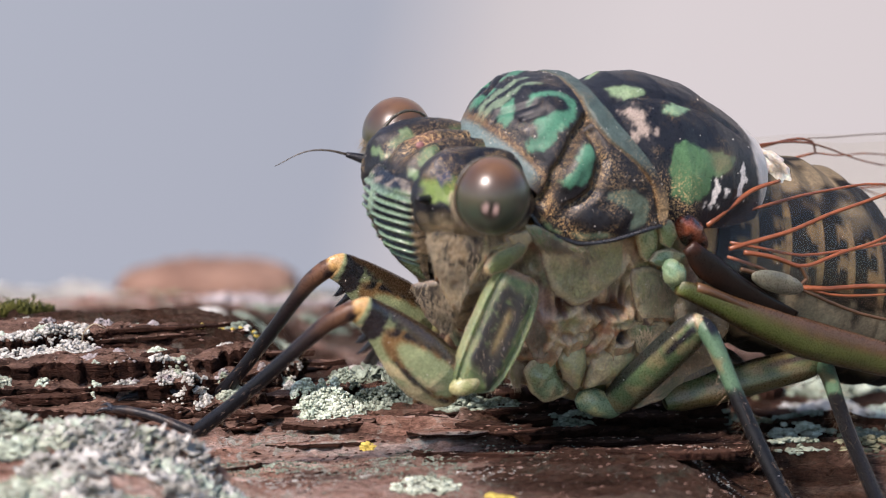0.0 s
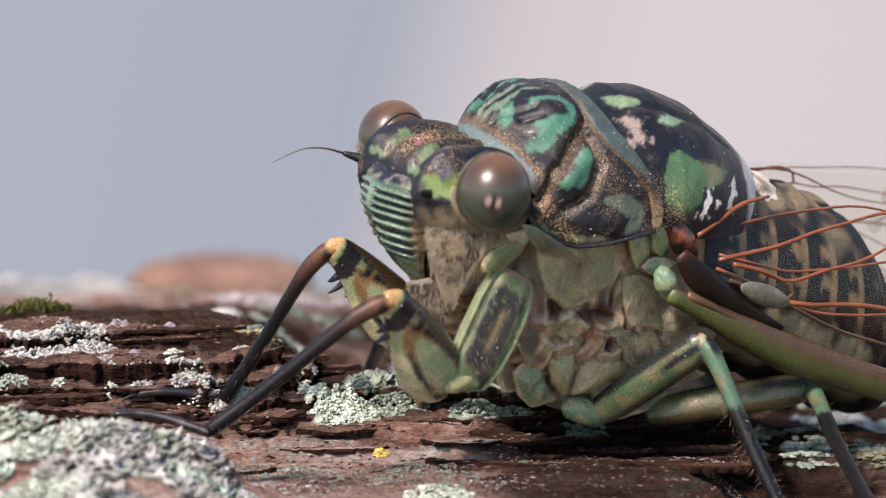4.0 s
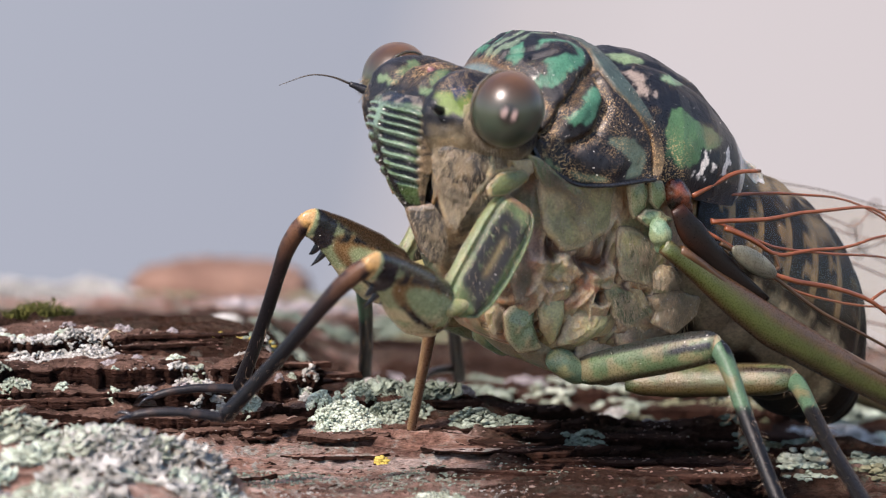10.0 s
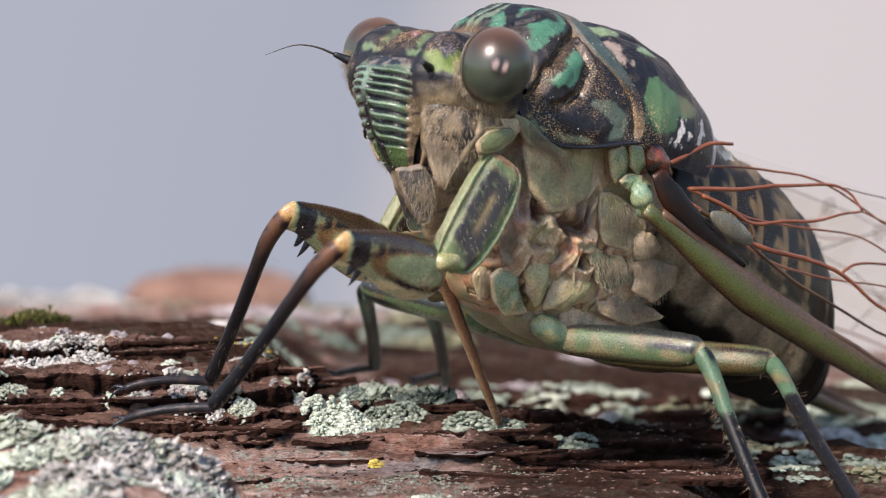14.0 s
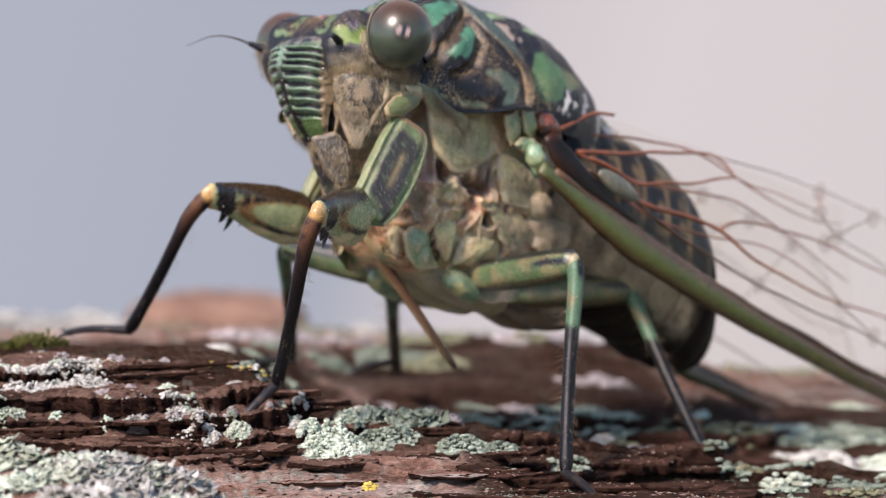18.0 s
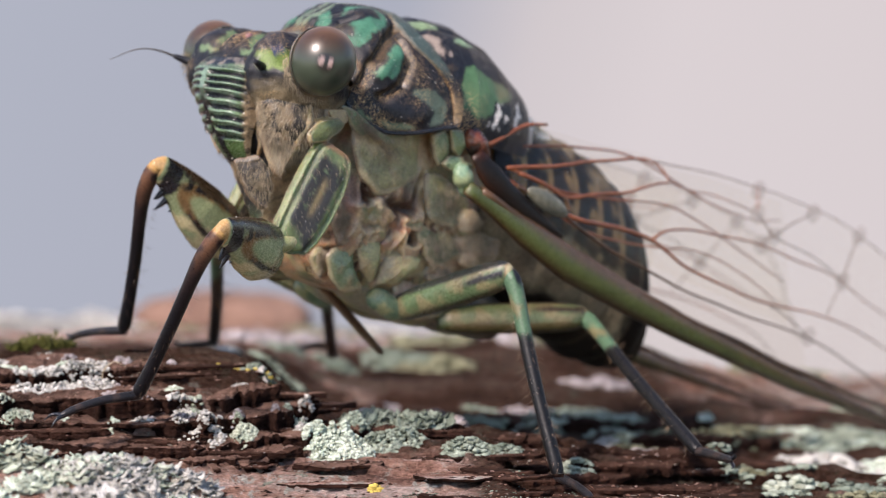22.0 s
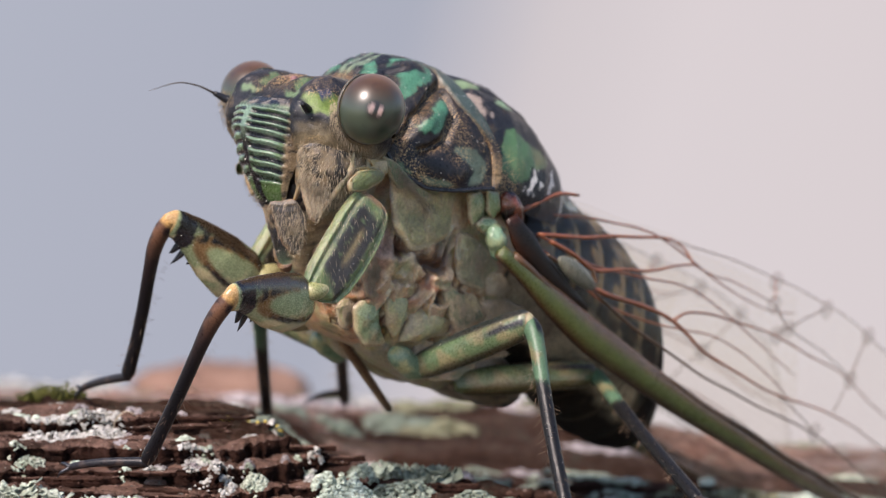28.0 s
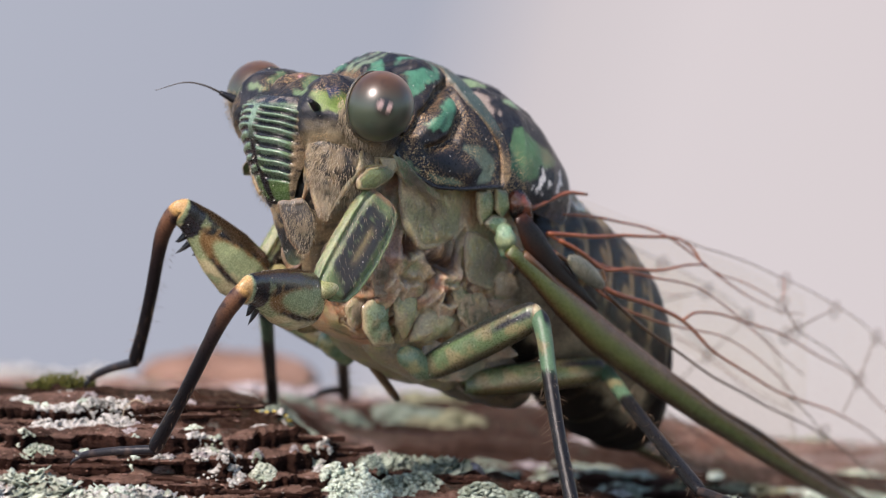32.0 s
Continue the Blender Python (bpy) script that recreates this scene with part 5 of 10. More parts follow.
segment("rostrum", "rostrum", [(-0.6, 0, 0), (0.5, 0, 0.0), (2.5, 0, 0.05), (5.0, 0, 0.03), (7.5, 0, 0), (8.8, 0, 0), (9.05, 0, 0)], [0.42, 0.34, 0.27, 0.22, 0.19, 0.16, 0.05],
        lambda v, al: blend(blend((0.20, 0.13, 0.07), (0.09, 0.045, 0.025), step(0.1, 0.5, np.abs(v[:, 1]) * 2.2)), (0.03, 0.015, 0.01), step(0.72, 0.92, al)), SHELL_SMOOTH, "brown straight sucking beak")

# down on the cheeks, under the eyes and on the side plates
rng = random.Random(21)
roots, ns = [], []
for s in (-1, 1):
    for _ in range(3400):
        a, b = rng.uniform(0, math.pi), rng.uniform(0, 2 * math.pi)
        d = np.array([-math.cos(a), s * abs(math.sin(a) * math.cos(b)), math.sin(a) * math.sin(b)])
        roots.append(np.array([-5.4, s * 2.3, -1.6]) + d * [1.85, 1.35, 2.15] if s < 0 else np.array([-4.8, 1.9, -1.8]) + d * [1.5, 1.2, 1.9])
        ns.append(d)
    for _ in range(700):
        a = rng.uniform(math.pi * 1.02, math.pi * 2.0)
        roots.append(np.array([-6.1 + 1.3 * math.cos(a), s * (3.9 - rng.uniform(0, 0.6)), 0.35 + 1.4 * math.sin(a)]))
        ns.append(np.array([0.5 * math.cos(a), s * 0.7, math.sin(a)]))
v, f = hairs(roots, ns, 0.34, 0.009, (0.1, 0, -0.9), rng)
tagged(link("face_down", v, f, HAIR, cicada, "pale tan down on the cheeks"), kind="stuff")
me = [o for o in cicada.children if o.name == "head"][0].data
front = [q for q in me.vertices if -1.9 < q.co.z / MM < 0.1 and abs(q.co.y) / MM > 1.7 and q.co.x / MM < -4.6]
picks = rng.choices(front, k=1500)
v, f = hairs([np.array(q.co) / MM for q in picks], [np.array(q.normal) for q in picks], 0.3, 0.009, (0.1, 0, -0.9), rng)
tagged(link("face_down", v, f, HAIR, cicada, "short tan down beside the eyes"), kind="stuff")
# fine flat-lying down on every plate, muzzle and cheek plate
for ob in [o for o in cicada.children if o.name.split(".")[0] in ("side_plate", "cheek_plate", "muzzle", "muzzle_plate", "fore_coxa")]:
    me = ob.data
    many = {"side_plate": 650, "cheek_plate": 900, "muzzle": 520, "muzzle_plate": 600, "fore_coxa": 420}[ob.name.split(".")[0]]
    roots, ns = [], []
    for q in rng.choices(range(len(me.vertices)), k=many):
        vert = me.vertices[q]
        roots.append(np.array(vert.co) / MM)
        ns.append(np.array(vert.normal))
    v, f = hairs(roots, ns, 0.3, 0.007, (0.25, 0, -1.3), rng)
    tagged(link("down", v, f, HAIR, ob), kind="stuff")

# pale dust and tiny glints of light, both put on as white specks
for ob in [o for o in cicada.children if o.name.split(".")[0] in ("pronotum", "mesonotum", "face_shield", "head", "fore_coxa", "fore_femur", "middle_femur", "middle_tibia", "side_plate", "forewing", "muzzle")]:
    me = ob.data
    pieces = []
    for q in rng.choices(range(len(me.vertices)), k={"pronotum": 240, "mesonotum": 120, "head": 170, "face_shield": 90}.get(ob.name.split(".")[0], 40)):
        c, s = np.array(me.vertices[q].co) / MM + np.array([rng.uniform(-0.1, 0.1) for _ in range(3)]) * 0.3, rng.uniform(0.009, 0.028)
        pieces.append(([c + np.array(d) * s * rng.uniform(0.6, 1.5) for d in ((1, 0, 0), (-1, 0, 0), (0, 1, 0), (0, -1, 0), (0, 0, 1), (0, 0, -1))], [(0, 2, 4), (2, 1, 4), (1, 3, 4), (3, 0, 4), (2, 0, 5), (1, 2, 5), (3, 1, 5), (0, 3, 5)]))
    v, f = joined(pieces)
    tagged(link("glint_dust_specks", v, f, GLINT_DUST, ob, smooth=False), kind="stuff")

# ---- the bark ----
from mathutils.bvhtree import BVHTree


def ground_height(x, y):
    """Height of the bark in millimetres, before its fine relief."""
    left = 1 - step(-9.5, -5.0, x + 1.2 * np.sin(y * 0.5))
    ledge = 0.65 * step(2.6, 3.1, y) + 0.7 * step(3.5, 4.0, y) + 0.75 * step(4.6, 5.2, y) + 0.45 * step(6.4, 7.2, y) - 2.6 * step(10.5, 18, y)
    mound = np.interp(x + 0.5 * np.sin(1.3 * y) + 0.25 * np.sin(3.1 * y), [-30, -16, -12, -10, -8.6, -7.6, -6.4], [3.7, 3.6, 3.2, 2.5, 1.6, 0.6, 0]) * np.interp(y + 0.4 * np.sin(0.9 * x), [-40, -24, -14, -8, -6.9, -5.9], [0, 0.45, 0.6, 0.92, 1.0, 0])
    z = -0.45 + left * ledge + mound
    z = z - 1.0 * step(1, 5, x) * step(-0.5, 3.0, y) * (1 - 0.7 * step(10, 18, y)) - 1.3 * step(6, 12, x) * step(-1, 7, y) * (1 - step(10, 18, y))
    z = z - 1.6 * step(17, 36, y) - 3.6 * step(8.5, 14, y + 0.5 * np.sin(x)) * (1 - 0.85 * step(24, 42, y)) * step(-10, -4, x)
    z = z + 0.35 * np.sin(y * 0.62 + 0.05 * x) * step(6, 14, y)
    z = z - 0.95 * step(2.2, 4.2, x) * (1 - step(8, 10.5, x)) * step(-2.5, 0.2, y) * (1 - step(5.5, 8, y)) - 2.7 * step(8.5, 13, x) * (1 - step(-1, 4, y)) * step(-30, -16, y)
    z = z - 0.05 * np.clip(y - 7, 0, 60) * step(6, 19, x)
    return z - 0.0055 * np.clip(y - 17, 0, 28) ** 1.9 - 0.236 * np.clip(y - 45, 0, 99) - 0.012 * np.clip(-20 - y, 0, 99) ** 1.8


def spaced(lo, hi, a, b, fine, coarse):
    out, p = [lo], lo
    while p < hi:
        p += fine if a < p < b else coarse
        out.append(p)
    return np.array(out)


gx, gy = spaced(-120, 120, -22, 17, 0.13, 1.6), spaced(-60, 110, -8, 12, 0.09, 0.6)
GX, GY = np.meshgrid(gx, gy, indexing="ij")
flatpts = np.stack([GX.ravel(), GY.ravel(), np.zeros(GX.size)], -1)
Z = ground_height(flatpts[:, 0], flatpts[:, 1])
n1 = fbm_all(flatpts, 0.28, 5, (0.30, 1.0, 1))
n2 = fbm_all(flatpts, 1.3, 4, (0.35, 1.0, 1), 5.0)
terrace = np.round(n1 * 3.0) / 3.0
shelf = flatpts[:, 1] / 1.25 + 2.2 * n1 + 0.25 * n2 + 0.06 * flatpts[:, 0]
frac = shelf - np.floor(shelf)
lips = np.where(frac > 0.12, 1 - (frac - 0.12) / 0.88, frac / 0.12)
deep = 0.04 + 0.38 * step(-0.5, 2.5, flatpts[:, 1]) + 0.14 * step(2, 7, flatpts[:, 0])
n3 = fbm_all(flatpts, 3.0, 4, (0.45, 1.0, 1), 2.0)
Z = Z + 0.4 * (0.6 * terrace + 0.4 * n1) + deep * lips + 0.16 * n2 + 0.10 * n3
flatpts[:, 2] = Z
ny = len(gy)
faces = [(i * ny + j, (i + 1) * ny + j, (i + 1) * ny + j + 1, i * ny + j + 1) for i in range(len(gx) - 1) for j in range(ny - 1)]
# ground tint: ragged patches of darker bark
dark_and_shade = step(0.5, 2.5, flatpts[:, 0] + 1.5 * n1) * (1 - step(16, 20, flatpts[:, 0] + 1.5 * n2)) * step(-9, -4, flatpts[:, 1] + 1.5 * n1 + 0.5 * flatpts[:, 0]) * (1 - step(6, 9, flatpts[:, 1] + 2 * n1))
dark_and_shade = np.clip(dark_and_shade + 0.8 * step(-12, -8, flatpts[:, 0]) * (1 - step(-6, -4, flatpts[:, 0])) * step(3, 4, flatpts[:, 1]) * (1 - step(8, 10, flatpts[:, 1])), 0, 1)
# mottling, then the shade under and behind the body painted into the tint
dark_and_shade = np.clip(dark_and_shade + step(-0.7, -0.1, n1 + 0.5 * n2) * step(5, 8, flatpts[:, 1]) * (1 - step(30, 44, flatpts[:, 1])) + step(-7, -3, flatpts[:, 0] + 2 * n1) * (1 - step(10, 14, flatpts[:, 0] + 2 * n2)) * step(3, 5, flatpts[:, 1]) * (1 - step(44, 52, flatpts[:, 1])), 0, 1)
ground = tagged(link("ground", flatpts, faces, BARK, tint=np.repeat(dark_and_shade[:, None], 3, 1)), "rough red-brown bark of a fallen log with grey lichen", "bark", kind="structure")


def flake(x, y, z, lx, ly, th, turn=0, tilt=0, seed=0.0, nu=170, nv=26, mat=None):
    """A ragged slab of bark with a worn top and layered edges."""
    def top(u, v):
        a = (u - 0.5) * 2
        edge_f = ly * (0.5 + 0.30 * np.array([noise.fractal(Vector((q * lx * 0.3 + seed, seed, 0)), 0.6, 2.3, 8) for q in u[:, 0]]))[:, None]
        edge_b = ly * (0.5 + 0.2 * np.array([noise.fractal(Vector((q * lx * 0.3 + seed, seed + 9, 0)), 0.8, 2.1, 4) for q in u[:, 0]]))[:, None]
        jag = np.array([noise.noise(Vector((q * lx * 2.6 + seed, 3.0, seed))) + 0.6 * noise.noise(Vector((q * lx * 6.5 + seed, 8.0, seed))) for q in u[:, 0]])[:, None]
        edge_f = edge_f + 0.16 * jag
        taper = np.clip(1 - np.abs(a) ** (2 + 2 * abs(math.sin(seed))) + 0.3 * jag * np.abs(a), 0.02, 1)
        return a * lx / 2, (-edge_f + (edge_f + edge_b) * v) * taper, 0 * a
    v, f, u, w = sheet(top, nu, nv)
    rel = fbm_all(v, 0.5, 4, (0.35, 1, 1), seed) + 0.5 * fbm_all(v, 2.2, 4, (0.4, 1, 1), seed)
    rim = step(0, 0.1, w) * step(0, 0.1, 1 - w) * step(0, 0.05, u) * step(0, 0.05, 1 - u)
    topv = v + np.stack([0 * u, 0 * u, th * (0.55 + 0.55 * rel) * (0.55 + 0.45 * rim) + 0.25 * th * step(0.75, 1, np.abs(u - 0.5) * 2)], -1)
    low = v * [1, 1, 0] + np.stack([0 * u, 0.25 * ly * (0.15 - 0 * w) * (1 - w), -0.6 * th + 0 * u], -1)
    n = len(v)
    ring = [i * nv for i in range(nu)] + [(nu - 1) * nv + j for j in range(1, nv)] + [i * nv + nv - 1 for i in range(nu - 2, -1, -1)] + [j for j in range(nv - 2, 0, -1)]
    mids = []
    for lay in (0.2, 0.45, 0.7):
        q = topv[ring] * (1 - lay) + low[ring] * lay
        c = q.mean(0)
        q = q + (q - c) / (np.linalg.norm(q - c, axis=1, keepdims=True) + 1e-6) * 0.30 * min(1, th / 0.5) * fbm_all(q, 1.3, 5, (0.35, 0.6, 4), lay * 9 + seed)[:, None]
        mids.append(q)
    verts = np.vstack([topv, *mids, low[ring]])
    m = len(ring)
    loops = [ring, list(range(n, n + m)), list(range(n + m, n + 2 * m)), list(range(n + 2 * m, n + 3 * m)), list(range(n + 3 * m, n + 4 * m))]
    for a0, b0 in zip(loops, loops[1:]):
        f = f + [(a0[i], b0[i], b0[(i + 1) % m], a0[(i + 1) % m]) for i in range(m)]
    r = np.array(Euler((radians(tilt), 0, radians(turn))).to_matrix())
    ob = link("bark_flake", verts @ r.T, f, mat or BARK, ground, at=(x, y, z))
    ob.data.materials.append(BARK_EDGE)
    side = (nu - 1) * (nv - 1)
    ob.data.polygons.foreach_set("material_index", [0] * side + [1] * (len(f) - side))
    return ob


# the stack of ledges where the fore feet stand
for k, (x, y, z, lx, ly, th, turn) in enumerate([(-18.0, 7.8, 2.45, 12, 3.4, 0.6, 1), (-15.5, 6.2, 1.8, 18, 3.6, 0.75, -1), (-14.5, 5.2, 1.05, 17, 3.4, 0.75, 1),
                                                 (-15, 4.2, 0.3, 17, 3.2, 0.75, -1), (-10.5, 3.2, 0.0, 9, 2.0, 0.4, 2), (-9.0, 7.0, 1.0, 8, 2.8, 0.6, 3), (-6.8, 5.2, 0.35, 8, 2.2, 0.5, -3),
                                                 (-3.5, 6.8, 0.0, 9, 2.4, 0.6, 2), (3.0, -2.6, -0.7, 6, 1.6, 0.25, 9), (8.5, 1.8, -1.9, 6, 2.0, 0.35, -6), (-11.5, 2.6, -0.3, 10, 1.6, 0.5, 3),
                                                 (6, 7.2, -1.6, 9, 2.2, 0.5, -5)]):
    flake(x, y, z, lx, ly, th, turn, -4 + 2 * math.sin(k * 2.1), 3.7 * k, mat=BARK_LEDGE if x < -4 else BARK_DARK)


def ground_at(x, y):
    i, j = int(np.clip(np.searchsorted(gx, x), 1, len(gx) - 1)), int(np.clip(np.searchsorted(gy, y), 1, ny - 1))
    return float(Z[i * ny + j])


# thin splinters and scales lying in layers over the bark
rng = random.Random(17)
for k in range(134):
    x, y = (rng.uniform(-21, -3), rng.uniform(1.5, 9)) if k < 70 else (rng.uniform(0, 11), rng.uniform(-2.5, 8)) if k < 132 else (rng.uniform(-9, 1), rng.uniform(-5, 1))
    near = y < 1.5 and x < 1
    lx, ly, th = rng.uniform(1.4, 6.5) * (0.7 if near else 1), rng.uniform(0.45, 1.5), rng.uniform(0.12, 0.36) * (0.6 if near else 1)
    flake(x, y, ground_at(x, y) + 0.12 * th, lx, ly, th, rng.uniform(-10, 10), rng.uniform(-13, 0), 5.3 * k, 70, 9, BARK if near else BARK_LEDGE if x < -2 and k % 2 else BARK_DARK)
for k in range(46):
    x, y = rng.uniform(-5, 15), rng.uniform(8, 27)
    flake(x, y, ground_at(x, y) + 0.15, rng.uniform(3, 8), rng.uniform(0.9, 2.2), rng.uniform(0.3, 0.8), rng.uniform(-12, 12), rng.uniform(-16, 0), 2.9 * k + 400, 60, 9, BARK_DARK)
v, f, u, w = blob((0, 0, 0), (6.4, 3.5, 2.3), 60, 60, 0.75, lumps=0.22)
v[:, 2] += 0.16 * fbm_all(v, 0.6, 4, seed=4.0)
tagged(link("bark_chunk", v, f, CHUNK, at=(-15.8, 90.0, ground_at(-15.8, 90.0) + 1.7)), "rounded reddish chunk of bark lying on the log", "bark chunk")


def tops():
    """A search tree of the ground and all the flakes, to set lichen on whatever lies on top."""
    vs, fs, base = [], [], 0
    for ob in [ground] + [o for o in scene.objects if o.name.startswith("bark_flake")]:
        q = np.empty(len(ob.data.vertices) * 3)
        ob.data.vertices.foreach_get("co", q)
        vs.append(q.reshape(-1, 3) + np.array(ob.location))
        fs += [[i + base for i in poly.vertices] for poly in ob.data.polygons]
        base += len(ob.data.vertices)
    return BVHTree.FromPolygons(np.vstack(vs).tolist(), fs)


TOPS = tops()


def surface(x, y):
    hit = TOPS.ray_cast(Vector((x * MM, y * MM, 0.03)), Vector((0, 0, -1)))
    return hit[0].z / MM if hit[0] else 0.0


def rosette(x, y, size, count, seed, mat=None, label="pale green leafy lichen patch", z=None, name="lichen_patch"):
    """A leafy lichen: many small cupped, lobed scales lying over one another."""
    r = random.Random(seed)
    pieces = []
    for _ in range(count):
        d, a = size * math.sqrt(r.random()), r.uniform(0, 6.283)
        px, py = x + d * math.cos(a) * 1.25, y + d * math.sin(a) * 0.9
        w = r.uniform(0.16, 0.42) * (0.6 + 0.3 * size ** 0.5)
        h = (surface(px, py) if z is None else z) + 0.10 + 0.3 * (1 - d / size) * min(size, 1.6) * r.random()
        n, lobes, ph = 18, r.randint(3, 5), r.uniform(0, 6)
        tilt = Matrix.Rotation(r.uniform(-0.6, 0.6), 3, "X") @ Matrix.Rotation(r.uniform(-0.6, 0.6), 3, "Y")
        v = [Vector((0, 0, -0.05 * w))]
        for ring, lift in ((0.55, 0.0), (1.0, 0.28)):
            for i in range(n):
                b = 2 * math.pi * i / n
                q = w * ring * (1 + 0.28 * ring * math.sin(lobes * b + ph) + 0.1 * r.uniform(-1, 1) * ring)
                v.append(Vector((q * math.cos(b), q * math.sin(b), w * lift * (0.6 + 0.5 * math.sin(b * lobes + ph)))))
        v += [p * 0.96 + Vector((0, 0, -0.09 * w - 0.02)) for p in v[1 + n:]]
        f = [(0, 1 + i, 1 + (i + 1) % n) for i in range(n)] + [(1 + i, 1 + n + i, 1 + n + (i + 1) % n, 1 + (i + 1) % n) for i in range(n)]
        f += [(1 + n + i, 1 + 2 * n + i, 1 + 2 * n + (i + 1) % n, 1 + n + (i + 1) % n) for i in range(n)]
        pieces.append(([tuple(tilt @ p + Vector((px, py, h))) for p in v], f))
    v, f = joined(pieces)
    c = np.array([x, y, 0])
    return tagged(link(name, v - c, f, mat or LICHEN, at=(x, y, 0)), label, "lichen", "lichen patches", "stuff")


def crust(x, y, size, count, seed, mat=None, label="grey-white crusty lichen", z=None, flatness=0.7, grain=0.16, dome=0.2):
    """A crust of small lumpy grains."""
    r = random.Random(seed)
    pieces = []
    for _ in range(count):
        d, a = size * math.sqrt(r.random()), r.uniform(0, 6.283)
        px, py = x + d * math.cos(a) * 1.3, y + d * math.sin(a) * 0.8
        s = grain * r.uniform(0.5, 1.4)
        h = (surface(px, py) if z is None else z) + dome * (1 - (d / size) ** 2) * r.random() ** 0.5
        v, f, _, _ = blob((px, py, h), (s * r.uniform(0.8, 1.4), s, s * flatness), 6, 7)
        v = v + np.array([[r.uniform(-0.2, 0.2) * s for _ in range(3)] for _ in range(len(v))])
        pieces.append((v, f))
    v, f = joined(pieces)
    c = np.array([x, y, 0])
    return tagged(link("lichen_crust", v - c, f, mat or LICHEN_GREY, at=(x, y, 0)), label, "lichen", "lichen patches", "stuff")


# the sharp cauliflower-like cushion and its neighbours
crust(-3.9, 3.7, 1.05, 2600, 1, LICHEN_MINT, "powdery pale mint green lichen cushion", grain=0.06, flatness=1.0, dome=0.95)
crust(-4.9, 4.1, 0.5, 700, 2, LICHEN_MINT, "powdery pale green lichen cushion", grain=0.055, flatness=1.0, dome=0.6)
crust(-2.3, 4.7, 0.7, 700, 3, LICHEN_MID, "grey-green powdery lichen cushion", grain=0.07, flatness=0.9, dome=0.7)
crust(-3.4, 5.3, 0.6, 500, 4, LICHEN_MID, "grey-green powdery lichen cushion", grain=0.07, flatness=0.9, dome=0.6)
crust(-1.3, 5.2, 0.7, 500, 5, LICHEN_MID, "grey-green powdery lichen cushion", grain=0.07, flatness=0.9, dome=0.55)
rosette(-2.4, 7.8, 1.3, 90, 6, LICHEN_MID, "blue-green leafy lichen on a bark edge")
rosette(-0.6, 7.0, 1.1, 60, 7, LICHEN_DULL, "blue-green leafy lichen on a bark edge")
crust(1.2, 4.0, 0.8, 240, 8, LICHEN_MID, "grey-green powdery lichen", grain=0.1, dome=0.5)
crust(2.8, 4.2, 0.6, 160, 9, LICHEN_DULL, "dull grey-green lichen", grain=0.09, dome=0.35)
crust(5.7, 5.9, 0.8, 220, 10, LICHEN_MID, "pale green lichen beside the hind leg", grain=0.1, dome=0.4)
# white powder along the ledges
for k, (x, y, s, n, h) in enumerate([(-7.9, 3.7, 0.42, 330, 0.5), (-9.3, 3.4, 0.55, 330, 0.28), (-8.9, 3.4, 0.2, 90, 0.3), (-10.5, 4.75, 0.5, 260, 0.25), (-10.0, 4.9, 0.3, 120, 0.2), (-14.6, 6.4, 0.95, 900, 0.55), (-16.6, 5.9, 0.9, 520, 0.22),
                                     (-15.7, 6.1, 0.5, 200, 0.3), (-5.9, 5.7, 0.35, 170, 0.35), (-5.4, 6.4, 0.3, 140, 0.3), (-5.6, 4.6, 0.22, 90, 0.3), (-8.3, 6.6, 0.3, 110, 0.2), (-17.3, 4.1, 0.6, 240, 0.25), (-16.5, 9.6, 0.7, 200, 0.15), (-12.6, 9.3, 0.5, 150, 0.15)]):
    crust(x, y, s, n, 100 + k, LICHEN_GREY if k % 4 else LICHEN, "small grey-white crusty lichen on a bark ledge", grain=0.055, flatness=0.95, dome=h)
# soft pale and yellow patches behind the ledges
crust(-7.9, 9.0, 0.7, 60, 130, LICHEN_YELLOW, "dull yellow lichen patch", grain=0.09, dome=0.08)
crust(-9.4, 9.2, 0.6, 50, 131, LICHEN_YELLOW, "dull yellow lichen patch", grain=0.09, dome=0.08)
for k, (x, y, s, n) in enumerate([(-6.0, 12.0, 1.2, 240), (-4.5, 15.5, 1.6, 260), (-1.8, 18.0, 1.8, 260), (-7.8, 14.5, 1.0, 160), (1.5, 21.0, 1.6, 160), (-3.2, 11.0, 0.9, 160), (-10.5, 15.0, 1.3, 200)]):
    crust(x, y, s, n, 140 + k, LICHEN_GREY if k % 2 else LICHEN_MID, "grey lichen crust behind the ledges", grain=0.17, flatness=0.6, dome=0.25)
rng = random.Random(52)
for k in range(26):
    x, y = rng.uniform(-11, 9), rng.uniform(9, 32)
    crust(x, y, rng.uniform(0.5, 1.5), rng.randint(60, 150), 400 + k, rng.choice((LICHEN_GREY, LICHEN_LILAC, LICHEN_LILAC, LICHEN_MID, BARK_DARK)), "soft grey lichen patch in the hollow", grain=0.2, flatness=0.5, dome=0.2)
for k in range(18):
    x, y = rng.uniform(-12, 9), rng.uniform(33, 47)
    crust(x, y, rng.uniform(0.7, 2.0), rng.randint(80, 180), 450 + k, rng.choice((LICHEN_LILAC, LICHEN_LILAC, LICHEN_OLIVE, LICHEN_DULL)), "soft lichen patch far along the log", grain=0.25, flatness=0.5, dome=0.3)
# the blurred lichen mat nearest the eye
rng = random.Random(77)
